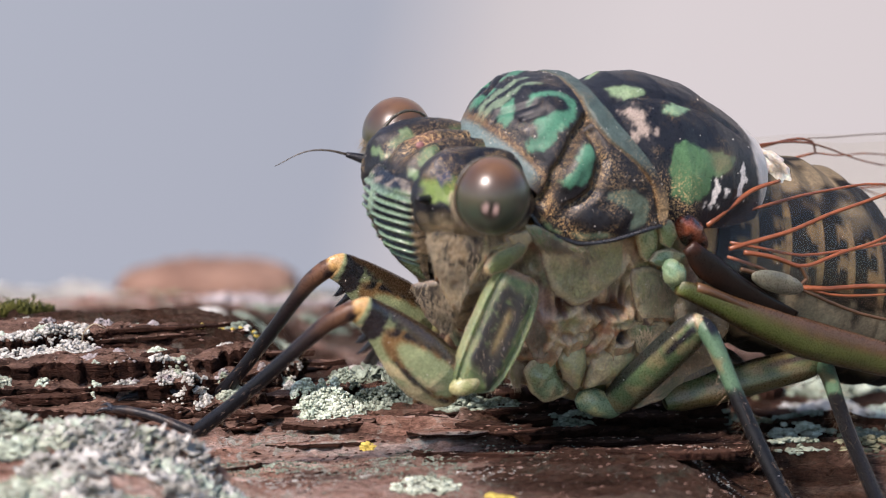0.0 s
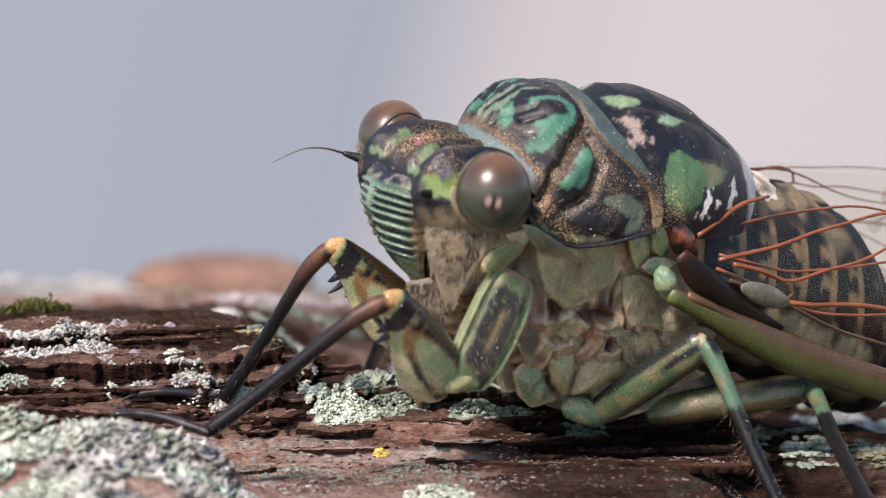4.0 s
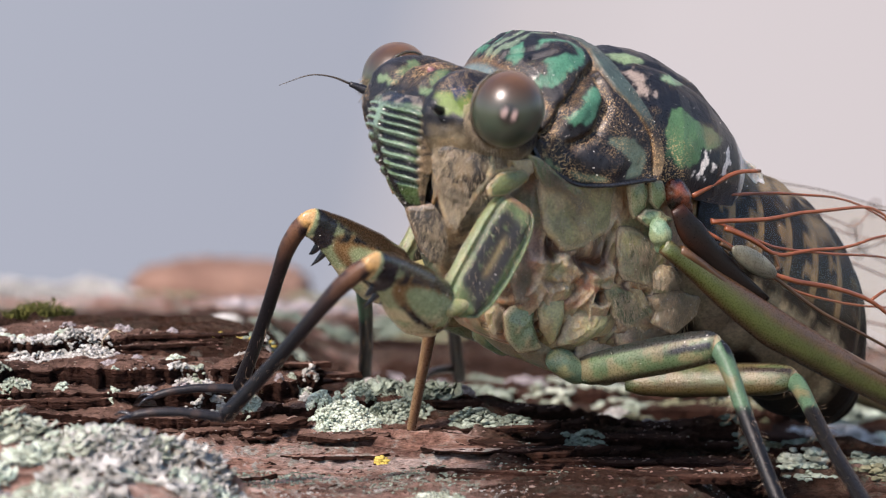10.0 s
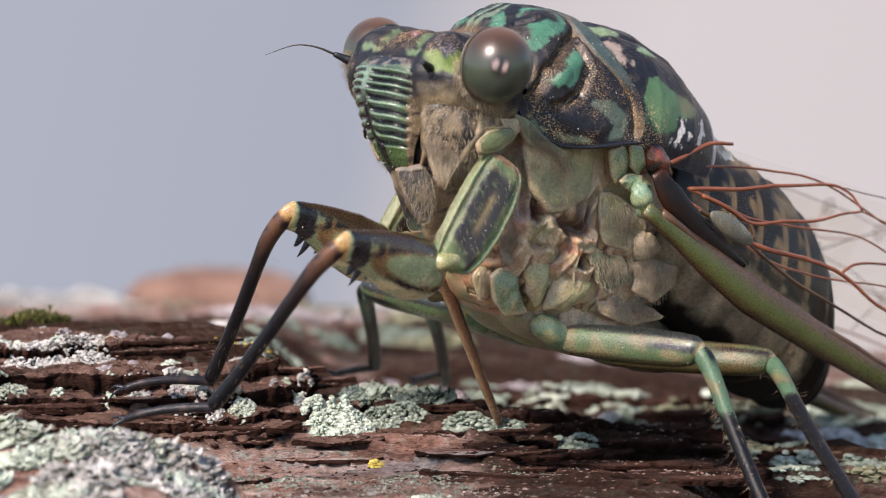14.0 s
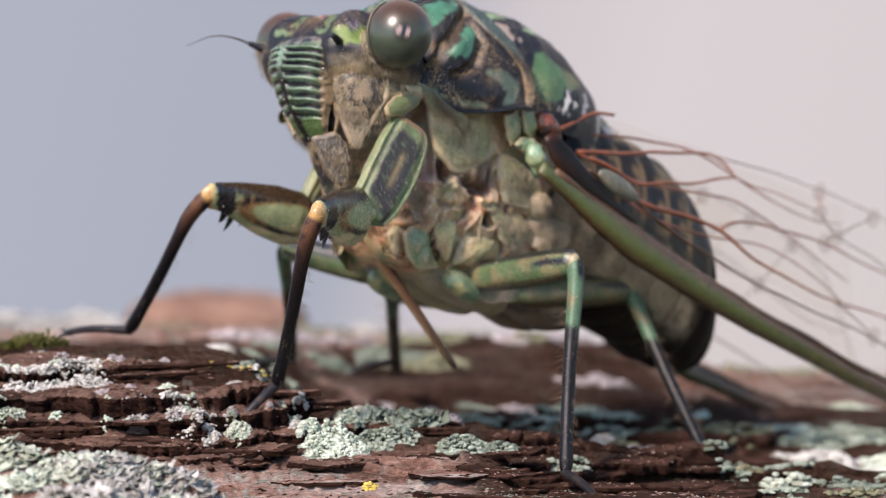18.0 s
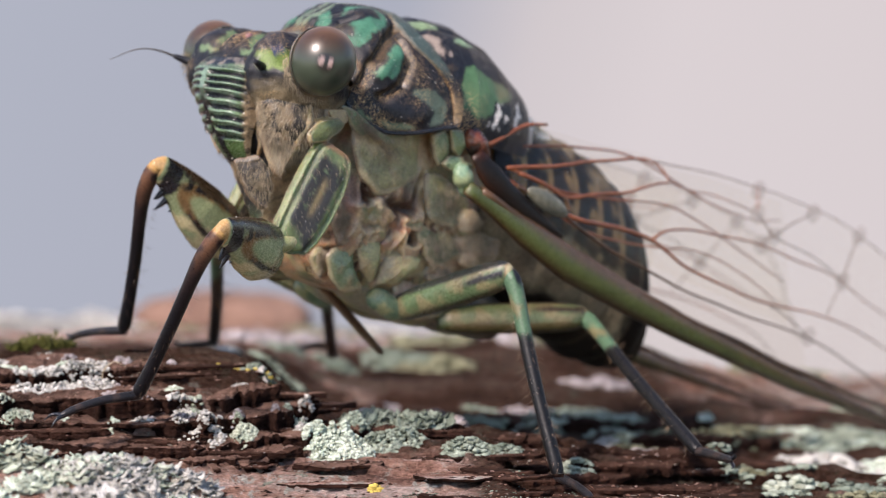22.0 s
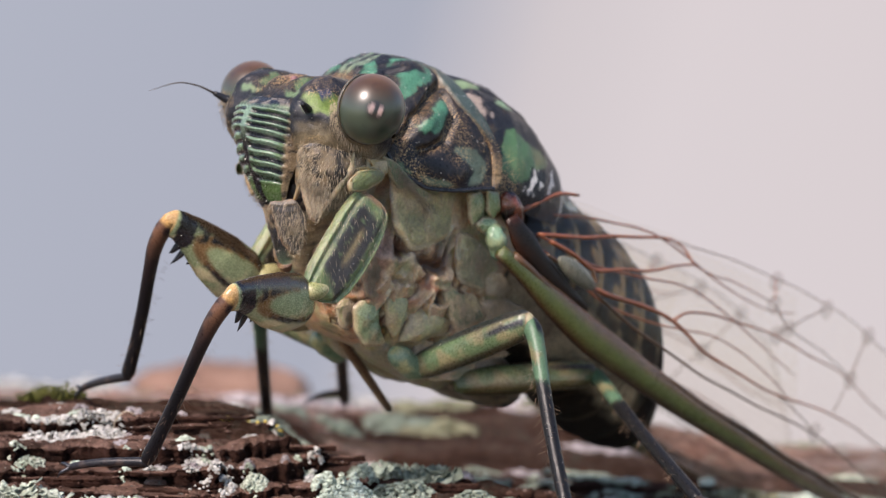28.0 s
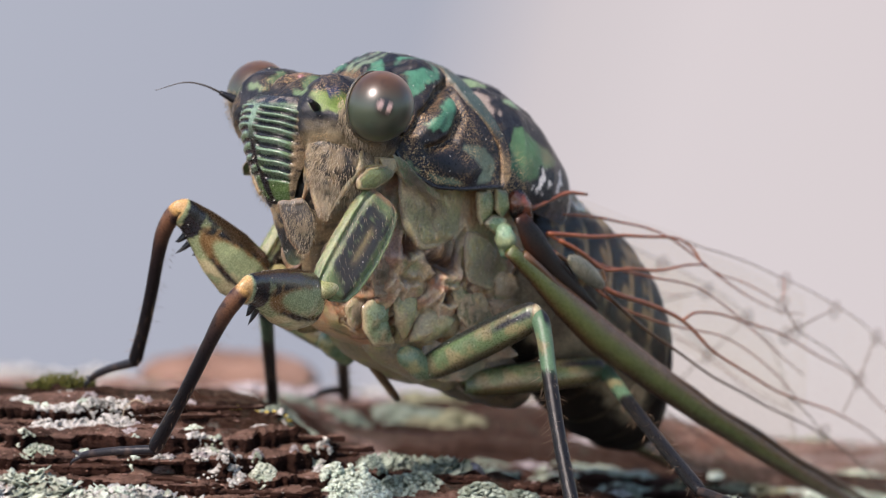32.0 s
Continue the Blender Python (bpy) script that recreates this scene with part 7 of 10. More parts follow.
    walk(moving['near_fore_tibia'], [
        (0, pose(-0.01005, -0.00273, -0.00459, -36.91, 48.86, 133.83)),
        (0.5, pose(-0.01012, -0.00306, -0.00455, -38.80, 49.85, 133.51)),
        (1, pose(-0.01005, -0.00280, -0.00463, -36.82, 50.60, 134.90)),
        (1.5, pose(-0.01009, -0.00300, -0.00461, -38.54, 50.33, 134.00)),
        (2, pose(-0.01003, -0.00321, -0.00449, -36.77, 49.91, 136.90)),
        (2.5, pose(-0.00993, -0.00336, -0.00443, -35.88, 49.44, 138.51)),
        (3, pose(-0.00963, -0.00391, -0.00392, -29.52, 48.82, 148.82)),
        (3.5, pose(-0.00959, -0.00419, -0.00396, -30.42, 48.53, 149.53)),
        (5.5, pose(-0.00999, -0.00442, -0.00476, -53.89, 47.97, 125.86)),
        (6, pose(-0.01009, -0.00375, -0.00483, -54.10, 47.97, 121.62)),
        (6.5, pose(-0.01022, -0.00393, -0.00512, -60.76, 47.37, 116.59)),
        (7, pose(-0.01031, -0.00389, -0.00533, -64.71, 48.48, 113.20)),
        (7.5, pose(-0.01035, -0.00409, -0.00556, -68.11, 49.30, 111.85)),
        (8, pose(-0.01034, -0.00433, -0.00566, -69.17, 50.97, 112.66)),
        (8.5, pose(-0.01033, -0.00443, -0.00581, -72.38, 52.36, 110.86)),
        (9, pose(-0.01034, -0.00445, -0.00596, -74.55, 54.14, 109.51)),
        (9.5, pose(-0.01035, -0.00463, -0.00617, -75.73, 56.45, 110.48)),
        (10, pose(-0.01036, -0.00476, -0.00645, -79.58, 57.19, 108.26)),
        (10.5, pose(-0.01042, -0.00470, -0.00677, -84.60, 57.16, 103.99)),
        (11, pose(-0.01040, -0.00460, -0.00697, -85.27, 57.40, 103.46)),
        (11.5, pose(-0.01044, -0.00458, -0.00714, -88.94, 56.36, 100.10)),
        (12, pose(-0.01038, -0.00454, -0.00727, -91.36, 55.65, 98.23)),
        (12.5, pose(-0.01045, -0.00427, -0.00771, -93.26, 55.21, 96.23)),
        (13, pose(-0.01045, -0.00399, -0.00805, -93.22, 55.50, 95.70)),
        (13.5, pose(-0.01044, -0.00391, -0.00798, -92.42, 56.64, 96.03)),
        (14, pose(-0.01045, -0.00393, -0.00786, -92.86, 55.75, 95.26)),
        (14.5, pose(-0.01047, -0.00398, -0.00778, -93.58, 54.41, 94.48)),
        (16.5, pose(-0.01018, -0.00520, -0.00740, -97.92, 56.38, 95.80)),
        (17, pose(-0.01015, -0.00554, -0.00750, -101.28, 58.67, 94.03)),
        (17.5, pose(-0.00990, -0.00585, -0.00802, -108.03, 60.32, 91.39)),
        (18, pose(-0.00936, -0.00589, -0.00834, -149.17, 47.99, 55.32)),
        (18.5, pose(-0.01008, -0.00332, -0.00871, -90.01, 51.25, 99.95)),
        (19, pose(-0.01015, -0.00449, -0.00854, -96.94, 55.01, 97.50)),
        (19.5, pose(-0.00994, -0.00511, -0.00828, -106.33, 55.05, 91.12)),
        (20, pose(-0.01008, -0.00554, -0.00769, -113.93, 57.16, 83.15)),
        (20.5, pose(-0.00998, -0.00574, -0.00746, -116.70, 56.68, 80.51)),
        (21, pose(-0.00995, -0.00577, -0.00738, -117.64, 57.27, 79.55)),
        (21.5, pose(-0.00994, -0.00581, -0.00730, -117.69, 57.65, 79.69)),
        (22, pose(-0.00994, -0.00554, -0.00758, -120.15, 55.94, 76.94)),
        (22.5, pose(-0.01006, -0.00526, -0.00791, -120.15, 54.79, 75.29)),
        (23, pose(-0.01005, -0.00527, -0.00783, -119.94, 58.22, 76.02)),
        (23.5, pose(-0.01020, -0.00509, -0.00793, -119.26, 58.46, 75.61)),
        (24, pose(-0.01021, -0.00451, -0.00838, -117.32, 56.45, 74.86)),
        (24.5, pose(-0.01024, -0.00413, -0.00860, -117.33, 57.60, 73.66)),
        (25, pose(-0.01020, -0.00395, -0.00876, -117.18, 58.57, 73.04)),
        (25.5, pose(-0.01019, -0.00391, -0.00882, -118.16, 58.70, 72.15)),
        (27.5, pose(-0.01014, -0.00427, -0.00878, -125.55, 54.03, 67.11)),
        (28, pose(-0.01005, -0.00448, -0.00878, -127.57, 55.23, 66.83)),
        (28.5, pose(-0.01014, -0.00440, -0.00882, -126.60, 53.54, 66.83)),
        (29, pose(-0.01014, -0.00425, -0.00870, -123.11, 54.47, 68.89)),
        (29.5, pose(-0.01016, -0.00425, -0.00868, -124.43, 54.96, 67.84)),
        (30, pose(-0.01018, -0.00435, -0.00867, -124.41, 54.70, 68.47)),
        (30.5, pose(-0.01016, -0.00442, -0.00856, -122.08, 55.25, 70.43)),
        (31, pose(-0.01014, -0.00456, -0.00850, -123.08, 56.16, 70.48)),
        (31.5, pose(-0.01021, -0.00460, -0.00850, -124.62, 55.39, 68.59)),
        (32, pose(-0.01013, -0.00469, -0.00850, -124.94, 52.74, 69.43)),
    ])
    walk(moving['near_fore_tarsus'], [
        (0, pose(-0.01383, 0.00120, -0.01084, -15.25, -1.66, 135.19)),
        (0.5, pose(-0.01381, 0.00083, -0.01089, -17.85, 0.26, 133.29)),
        (1, pose(-0.01377, 0.00093, -0.01104, -17.59, 1.34, 131.85)),
        (1.5, pose(-0.01377, 0.00082, -0.01100, -18.95, 2.01, 133.01)),
        (2, pose(-0.01394, 0.00045, -0.01084, -19.52, 3.02, 133.63)),
        (2.5, pose(-0.01397, 0.00022, -0.01074, -19.88, 3.66, 134.55)),
        (3, pose(-0.01431, -0.00108, -0.01017, -20.15, 3.58, 132.33)),
        (3.5, pose(-0.01433, -0.00140, -0.01018, -22.97, 3.95, 130.07)),
        (5.5, pose(-0.01325, 0.00009, -0.01093, -33.16, 3.41, 127.99)),
        (6, pose(-0.01300, 0.00099, -0.01099, -30.05, 2.62, 127.53)),
        (6.5, pose(-0.01273, 0.00110, -0.01122, -32.60, 3.44, 130.19)),
        (7, pose(-0.01247, 0.00117, -0.01154, -32.58, 4.38, 132.67)),
        (7.5, pose(-0.01237, 0.00094, -0.01185, -33.59, 5.39, 134.78)),
        (8, pose(-0.01235, 0.00050, -0.01210, -33.68, 6.39, 136.38)),
        (8.5, pose(-0.01214, 0.00031, -0.01238, -31.47, 8.55, 144.22)),
        (9, pose(-0.01196, 0.00013, -0.01268, -28.41, 10.69, 152.71)),
        (9.5, pose(-0.01195, -0.00033, -0.01309, -29.07, 12.92, 152.78)),
        (10, pose(-0.01177, -0.00049, -0.01342, -30.80, 14.91, 152.25)),
        (10.5, pose(-0.01151, -0.00033, -0.01375, -32.43, 16.36, 151.41)),
        (11, pose(-0.01144, -0.00025, -0.01396, -37.92, 19.24, 144.44)),
        (11.5, pose(-0.01124, -0.00006, -0.01405, -41.45, 22.15, 142.43)),
        (12, pose(-0.01105, 0.00010, -0.01412, -43.96, 25.11, 141.75)),
        (12.5, pose(-0.01096, 0.00043, -0.01453, -49.34, 25.84, 135.63)),
        (13, pose(-0.01092, 0.00069, -0.01489, -52.53, 26.18, 131.51)),
        (13.5, pose(-0.01092, 0.00063, -0.01491, -50.06, 24.82, 132.59)),
        (14, pose(-0.01088, 0.00072, -0.01472, -48.16, 23.19, 134.03)),
        (14.5, pose(-0.01085, 0.00084, -0.01452, -45.47, 24.54, 138.69)),
        (16.5, pose(-0.01065, -0.00062, -0.01431, -59.25, 26.02, 128.93)),
        (17, pose(-0.01046, -0.00123, -0.01459, -20.84, 28.13, -176.10)),
        (17.5, pose(-0.01000, -0.00174, -0.01523, -20.15, 29.12, -173.92)),
        (18, pose(-0.00620, -0.00132, -0.01451, -41.78, 61.23, 160.51)),
        (18.5, pose(-0.01098, 0.00180, -0.01518, -46.51, 42.42, 146.94)),
        (19, pose(-0.01078, 0.00023, -0.01534, -30.35, 35.14, 170.51)),
        (19.5, pose(-0.01003, -0.00035, -0.01508, -31.99, 35.45, 169.59)),
        (20, pose(-0.00954, -0.00107, -0.01467, -29.49, 35.01, 170.11)),
        (20.5, pose(-0.00923, -0.00125, -0.01440, -27.84, 32.14, 171.64)),
        (21, pose(-0.00914, -0.00136, -0.01436, -26.61, 29.80, 172.22)),
        (21.5, pose(-0.00914, -0.00144, -0.01431, -25.94, 27.59, 172.42)),
        (22, pose(-0.00889, -0.00101, -0.01446, -25.93, 25.89, 172.01)),
        (22.5, pose(-0.00885, -0.00063, -0.01469, -67.20, 23.80, 121.84)),
        (23, pose(-0.00900, -0.00103, -0.01488, -69.15, 21.47, 119.43)),
        (23.5, pose(-0.00913, -0.00089, -0.01500, -70.01, 18.99, 117.09)),
        (24, pose(-0.00901, -0.00008, -0.01529, -68.51, 17.65, 115.73)),
        (24.5, pose(-0.00899, 0.00014, -0.01561, -66.88, 15.88, 114.78)),
        (25, pose(-0.00894, 0.00019, -0.01584, -65.41, 14.08, 114.04)),
        (25.5, pose(-0.00886, 0.00019, -0.01592, -65.87, 14.43, 113.87)),
        (27.5, pose(-0.00824, 0.00022, -0.01550, -71.59, 19.03, 114.38)),
        (28, pose(-0.00819, -0.00013, -0.01560, -71.43, 18.97, 115.61)),
        (28.5, pose(-0.00820, 0.00013, -0.01550, -73.12, 18.22, 113.87)),
        (29, pose(-0.00840, 0.00025, -0.01546, -72.88, 17.62, 112.69)),
        (29.5, pose(-0.00837, 0.00016, -0.01547, -73.66, 17.82, 112.30)),
        (30, pose(-0.00842, 0.00011, -0.01545, -76.31, 17.86, 111.30)),
        (30.5, pose(-0.00858, 0.00004, -0.01538, -79.03, 17.82, 109.38)),
        (31, pose(-0.00859, -0.00020, -0.01539, -82.97, 18.27, 107.95)),
        (31.5, pose(-0.00849, -0.00021, -0.01533, -81.91, 17.92, 108.20)),
        (32, pose(-0.00836, 0.00001, -0.01510, -81.21, 17.54, 109.91)),
    ])
    walk(moving['far_fore_femur'], [
        (0, pose(-0.00360, 0.00220, -0.00650, -16.97, -21.55, 177.03)),
        (0.5, pose(-0.00364, 0.00213, -0.00647, -17.69, -20.17, -179.62)),
        (1, pose(-0.00362, 0.00223, -0.00646, -17.61, -18.97, -177.98)),
        (1.5, pose(-0.00359, 0.00218, -0.00652, -17.61, -18.80, 179.40)),
        (2, pose(-0.00361, 0.00218, -0.00650, -17.26, -18.97, 179.05)),
        (2.5, pose(-0.00354, 0.00216, -0.00647, -16.75, -19.24, 178.91)),
        (3, pose(-0.00360, 0.00224, -0.00652, -13.02, -26.30, 174.11)),
        (3.5, pose(-0.00360, 0.00220, -0.00650, -11.81, -28.61, 172.50)),
        (5.5, pose(-0.00360, 0.00220, -0.00650, -19.46, -24.35, 175.57)),
        (6, pose(-0.00356, 0.00221, -0.00655, -19.75, -24.61, 172.78)),
        (6.5, pose(-0.00359, 0.00222, -0.00650, -20.92, -22.21, 176.18)),
        (7, pose(-0.00359, 0.00220, -0.00650, -21.03, -19.31, 175.10)),
        (7.5, pose(-0.00360, 0.00220, -0.00650, -21.51, -16.56, 176.18)),
        (8, pose(-0.00361, 0.00218, -0.00652, -21.37, -14.69, 175.56)),
        (8.5, pose(-0.00360, 0.00221, -0.00651, -20.31, -13.03, 176.00)),
        (9, pose(-0.00359, 0.00221, -0.00651, -19.10, -11.22, 176.01)),
        (9.5, pose(-0.00358, 0.00219, -0.00647, -17.26, -9.25, 176.87)),
        (10, pose(-0.00361, 0.00218, -0.00649, -16.62, -7.33, 176.36)),
        (10.5, pose(-0.00364, 0.00219, -0.00650, -16.51, -6.16, 176.62)),
        (11, pose(-0.00359, 0.00219, -0.00649, -15.69, -3.50, 177.92)),
        (11.5, pose(-0.00363, 0.00218, -0.00649, -15.26, -0.50, 177.30)),
        (12, pose(-0.00357, 0.00228, -0.00653, -14.60, 2.22, 177.67)),
        (12.5, pose(-0.00364, 0.00221, -0.00651, -14.21, 6.99, -178.88)),
        (13, pose(-0.00363, 0.00207, -0.00643, -14.36, 11.07, 177.85)),
        (13.5, pose(-0.00360, 0.00220, -0.00648, -16.24, 9.71, 178.23)),
        (14, pose(-0.00359, 0.00223, -0.00654, -19.22, 3.83, 178.10)),
        (14.5, pose(-0.00360, 0.00220, -0.00650, -27.23, 16.15, 147.02)),
        (16.5, pose(-0.00360, 0.00220, -0.00650, -28.51, 1.58, 148.49)),
        (17, pose(-0.00368, 0.00205, -0.00649, -26.86, 0.92, 163.61)),
        (17.5, pose(-0.00367, 0.00223, -0.00672, -26.59, -1.40, 174.06)),
        (18, pose(-0.00361, 0.00221, -0.00611, -29.13, 11.72, 171.79)),
        (18.5, pose(-0.00336, 0.00239, -0.00653, -22.17, -0.92, 174.09)),
        (19, pose(-0.00357, 0.00219, -0.00652, -20.77, -0.32, 176.60)),
        (19.5, pose(-0.00354, 0.00229, -0.00645, -17.57, -6.44, -176.40)),
        (20, pose(-0.00371, 0.00224, -0.00654, -18.10, -11.05, -174.65)),
        (20.5, pose(-0.00364, 0.00217, -0.00652, -18.52, -13.40, -176.31)),
        (21, pose(-0.00363, 0.00216, -0.00650, -18.71, -15.24, -175.27)),
        (21.5, pose(-0.00364, 0.00220, -0.00654, -19.79, -16.80, -174.50)),
        (22, pose(-0.00357, 0.00228, -0.00648, -19.63, -14.81, -176.39)),
        (22.5, pose(-0.00357, 0.00214, -0.00650, -19.31, -14.09, 179.34)),
        (23, pose(-0.00358, 0.00226, -0.00649, -18.36, -13.02, -177.87)),
        (23.5, pose(-0.00369, 0.00225, -0.00652, -18.85, -11.63, -174.35)),
        (24, pose(-0.00357, 0.00212, -0.00649, -19.55, -8.15, 177.42)),
        (24.5, pose(-0.00361, 0.00218, -0.00648, -19.29, -5.39, 176.62)),
        (25, pose(-0.00360, 0.00217, -0.00649, -19.17, -3.87, 176.29)),
        (25.5, pose(-0.00360, 0.00220, -0.00650, -18.87, -3.46, 176.27)),
        (27.5, pose(-0.00360, 0.00220, -0.00650, -22.62, -6.24, 175.93)),
        (28, pose(-0.00357, 0.00228, -0.00645, -21.41, -4.69, 176.62)),
        (28.5, pose(-0.00365, 0.00218, -0.00652, -22.59, -5.57, 177.60)),
        (29, pose(-0.00357, 0.00216, -0.00651, -23.90, -5.50, 174.89)),
        (29.5, pose(-0.00358, 0.00223, -0.00649, -23.17, -5.70, 175.61)),
        (30, pose(-0.00362, 0.00220, -0.00648, -22.93, -6.38, 173.93)),
        (30.5, pose(-0.00358, 0.00218, -0.00654, -23.01, -8.38, 170.34)),
        (31, pose(-0.00357, 0.00224, -0.00646, -21.83, -7.27, 173.02)),
        (31.5, pose(-0.00366, 0.00216, -0.00650, -22.80, -7.97, 174.93)),
        (32, pose(-0.00360, 0.00220, -0.00650, -24.52, -11.08, 172.16)),
    ])
    walk(moving['far_fore_tibia'], [
        (0, pose(-0.00852, 0.00246, -0.00455, -58.02, 56.14, 114.34)),
        (0.5, pose(-0.00861, 0.00210, -0.00465, -60.56, 56.91, 114.00)),
        (1, pose(-0.00863, 0.00206, -0.00473, -61.30, 57.74, 114.62)),
        (1.5, pose(-0.00860, 0.00223, -0.00481, -61.31, 56.72, 113.09)),
        (2, pose(-0.00862, 0.00227, -0.00478, -60.08, 56.86, 114.19)),
        (2.5, pose(-0.00854, 0.00225, -0.00472, -57.85, 57.04, 116.44)),
        (3, pose(-0.00833, 0.00273, -0.00417, -52.32, 60.76, 118.33)),
        (3.5, pose(-0.00821, 0.00281, -0.00396, -52.35, 62.61, 117.18)),
        (5.5, pose(-0.00841, 0.00257, -0.00431, -73.23, 56.14, 96.12)),
        (6, pose(-0.00834, 0.00281, -0.00434, -71.90, 54.30, 95.56)),
        (6.5, pose(-0.00848, 0.00254, -0.00450, -75.95, 54.13, 93.92)),
        (7, pose(-0.00857, 0.00263, -0.00475, -80.01, 53.92, 90.19)),
        (7.5, pose(-0.00867, 0.00254, -0.00498, -84.22, 53.61, 87.40)),
        (8, pose(-0.00872, 0.00258, -0.00517, -87.92, 53.86, 84.00)),
        (8.5, pose(-0.00875, 0.00257, -0.00532, -90.91, 55.67, 82.06)),
        (9, pose(-0.00877, 0.00257, -0.00548, -93.21, 57.58, 80.61)),
        (9.5, pose(-0.00881, 0.00247, -0.00562, -99.03, 60.48, 76.13)),
        (10, pose(-0.00886, 0.00252, -0.00581, -107.43, 60.76, 67.92)),
        (10.5, pose(-0.00890, 0.00251, -0.00594, -113.91, 59.97, 61.77)),
        (11, pose(-0.00887, 0.00238, -0.00617, -118.72, 60.24, 58.46)),
        (11.5, pose(-0.00892, 0.00243, -0.00644, -124.70, 59.35, 52.83)),
        (12, pose(-0.00886, 0.00249, -0.00674, -129.97, 58.69, 48.39)),
        (12.5, pose(-0.00890, 0.00210, -0.00715, -132.14, 57.63, 49.44)),
        (13, pose(-0.00883, 0.00227, -0.00745, -133.04, 58.00, 47.68)),
        (13.5, pose(-0.00882, 0.00236, -0.00737, -129.07, 55.63, 51.77)),
        (14, pose(-0.00888, 0.00241, -0.00689, -108.45, 55.84, 71.28)),
        (14.5, pose(-0.00787, 0.00497, -0.00797, -44.82, 37.36, 125.69)),
        (16.5, pose(-0.00812, 0.00497, -0.00665, -74.84, 40.76, 91.07)),
        (17, pose(-0.00876, 0.00354, -0.00658, -86.68, 44.73, 85.79)),
        (17.5, pose(-0.00894, 0.00278, -0.00659, -97.11, 44.73, 78.79)),
        (18, pose(-0.00875, 0.00295, -0.00719, -105.20, 41.64, 76.02)),
        (18.5, pose(-0.00863, 0.00294, -0.00645, -101.50, 51.89, 74.53)),
        (19, pose(-0.00886, 0.00251, -0.00649, -104.94, 53.77, 72.57)),
        (19.5, pose(-0.00879, 0.00196, -0.00585, -112.41, 58.42, 66.97)),
        (20, pose(-0.00888, 0.00175, -0.00553, -121.45, 56.27, 57.08)),
        (20.5, pose(-0.00879, 0.00184, -0.00529, -123.27, 55.53, 53.31)),
        (21, pose(-0.00873, 0.00174, -0.00511, -123.62, 55.68, 52.95)),
        (21.5, pose(-0.00870, 0.00172, -0.00501, -122.49, 54.80, 53.65)),
        (22, pose(-0.00868, 0.00196, -0.00513, -122.07, 54.41, 53.61)),
        (22.5, pose(-0.00871, 0.00220, -0.00521, -120.52, 54.92, 53.04)),
        (23, pose(-0.00874, 0.00207, -0.00529, -123.75, 55.49, 52.04)),
        (23.5, pose(-0.00885, 0.00174, -0.00546, -124.20, 54.24, 53.93)),
        (24, pose(-0.00881, 0.00236, -0.00574, -120.11, 53.50, 54.35)),
        (24.5, pose(-0.00888, 0.00249, -0.00599, -120.99, 53.42, 54.03)),
        (25, pose(-0.00888, 0.00251, -0.00613, -121.61, 53.34, 53.77)),
        (25.5, pose(-0.00888, 0.00254, -0.00618, -122.63, 53.54, 52.89)),
        (27.5, pose(-0.00886, 0.00257, -0.00592, -122.86, 47.21, 50.36)),
        (28, pose(-0.00884, 0.00259, -0.00601, -124.01, 48.66, 50.51)),
        (28.5, pose(-0.00892, 0.00240, -0.00601, -123.26, 46.88, 51.15)),
        (29, pose(-0.00883, 0.00263, -0.00600, -120.71, 45.68, 52.10)),
        (29.5, pose(-0.00884, 0.00264, -0.00597, -121.98, 46.50, 51.23)),
        (30, pose(-0.00886, 0.00276, -0.00589, -122.10, 47.10, 49.93)),
        (30.5, pose(-0.00875, 0.00306, -0.00576, -119.67, 48.08, 49.68)),
        (31, pose(-0.00879, 0.00288, -0.00579, -122.04, 49.15, 49.44)),
        (31.5, pose(-0.00889, 0.00262, -0.00577, -121.93, 47.52, 50.01)),
        (32, pose(-0.00875, 0.00291, -0.00548, -117.18, 46.49, 51.67)),
    ])
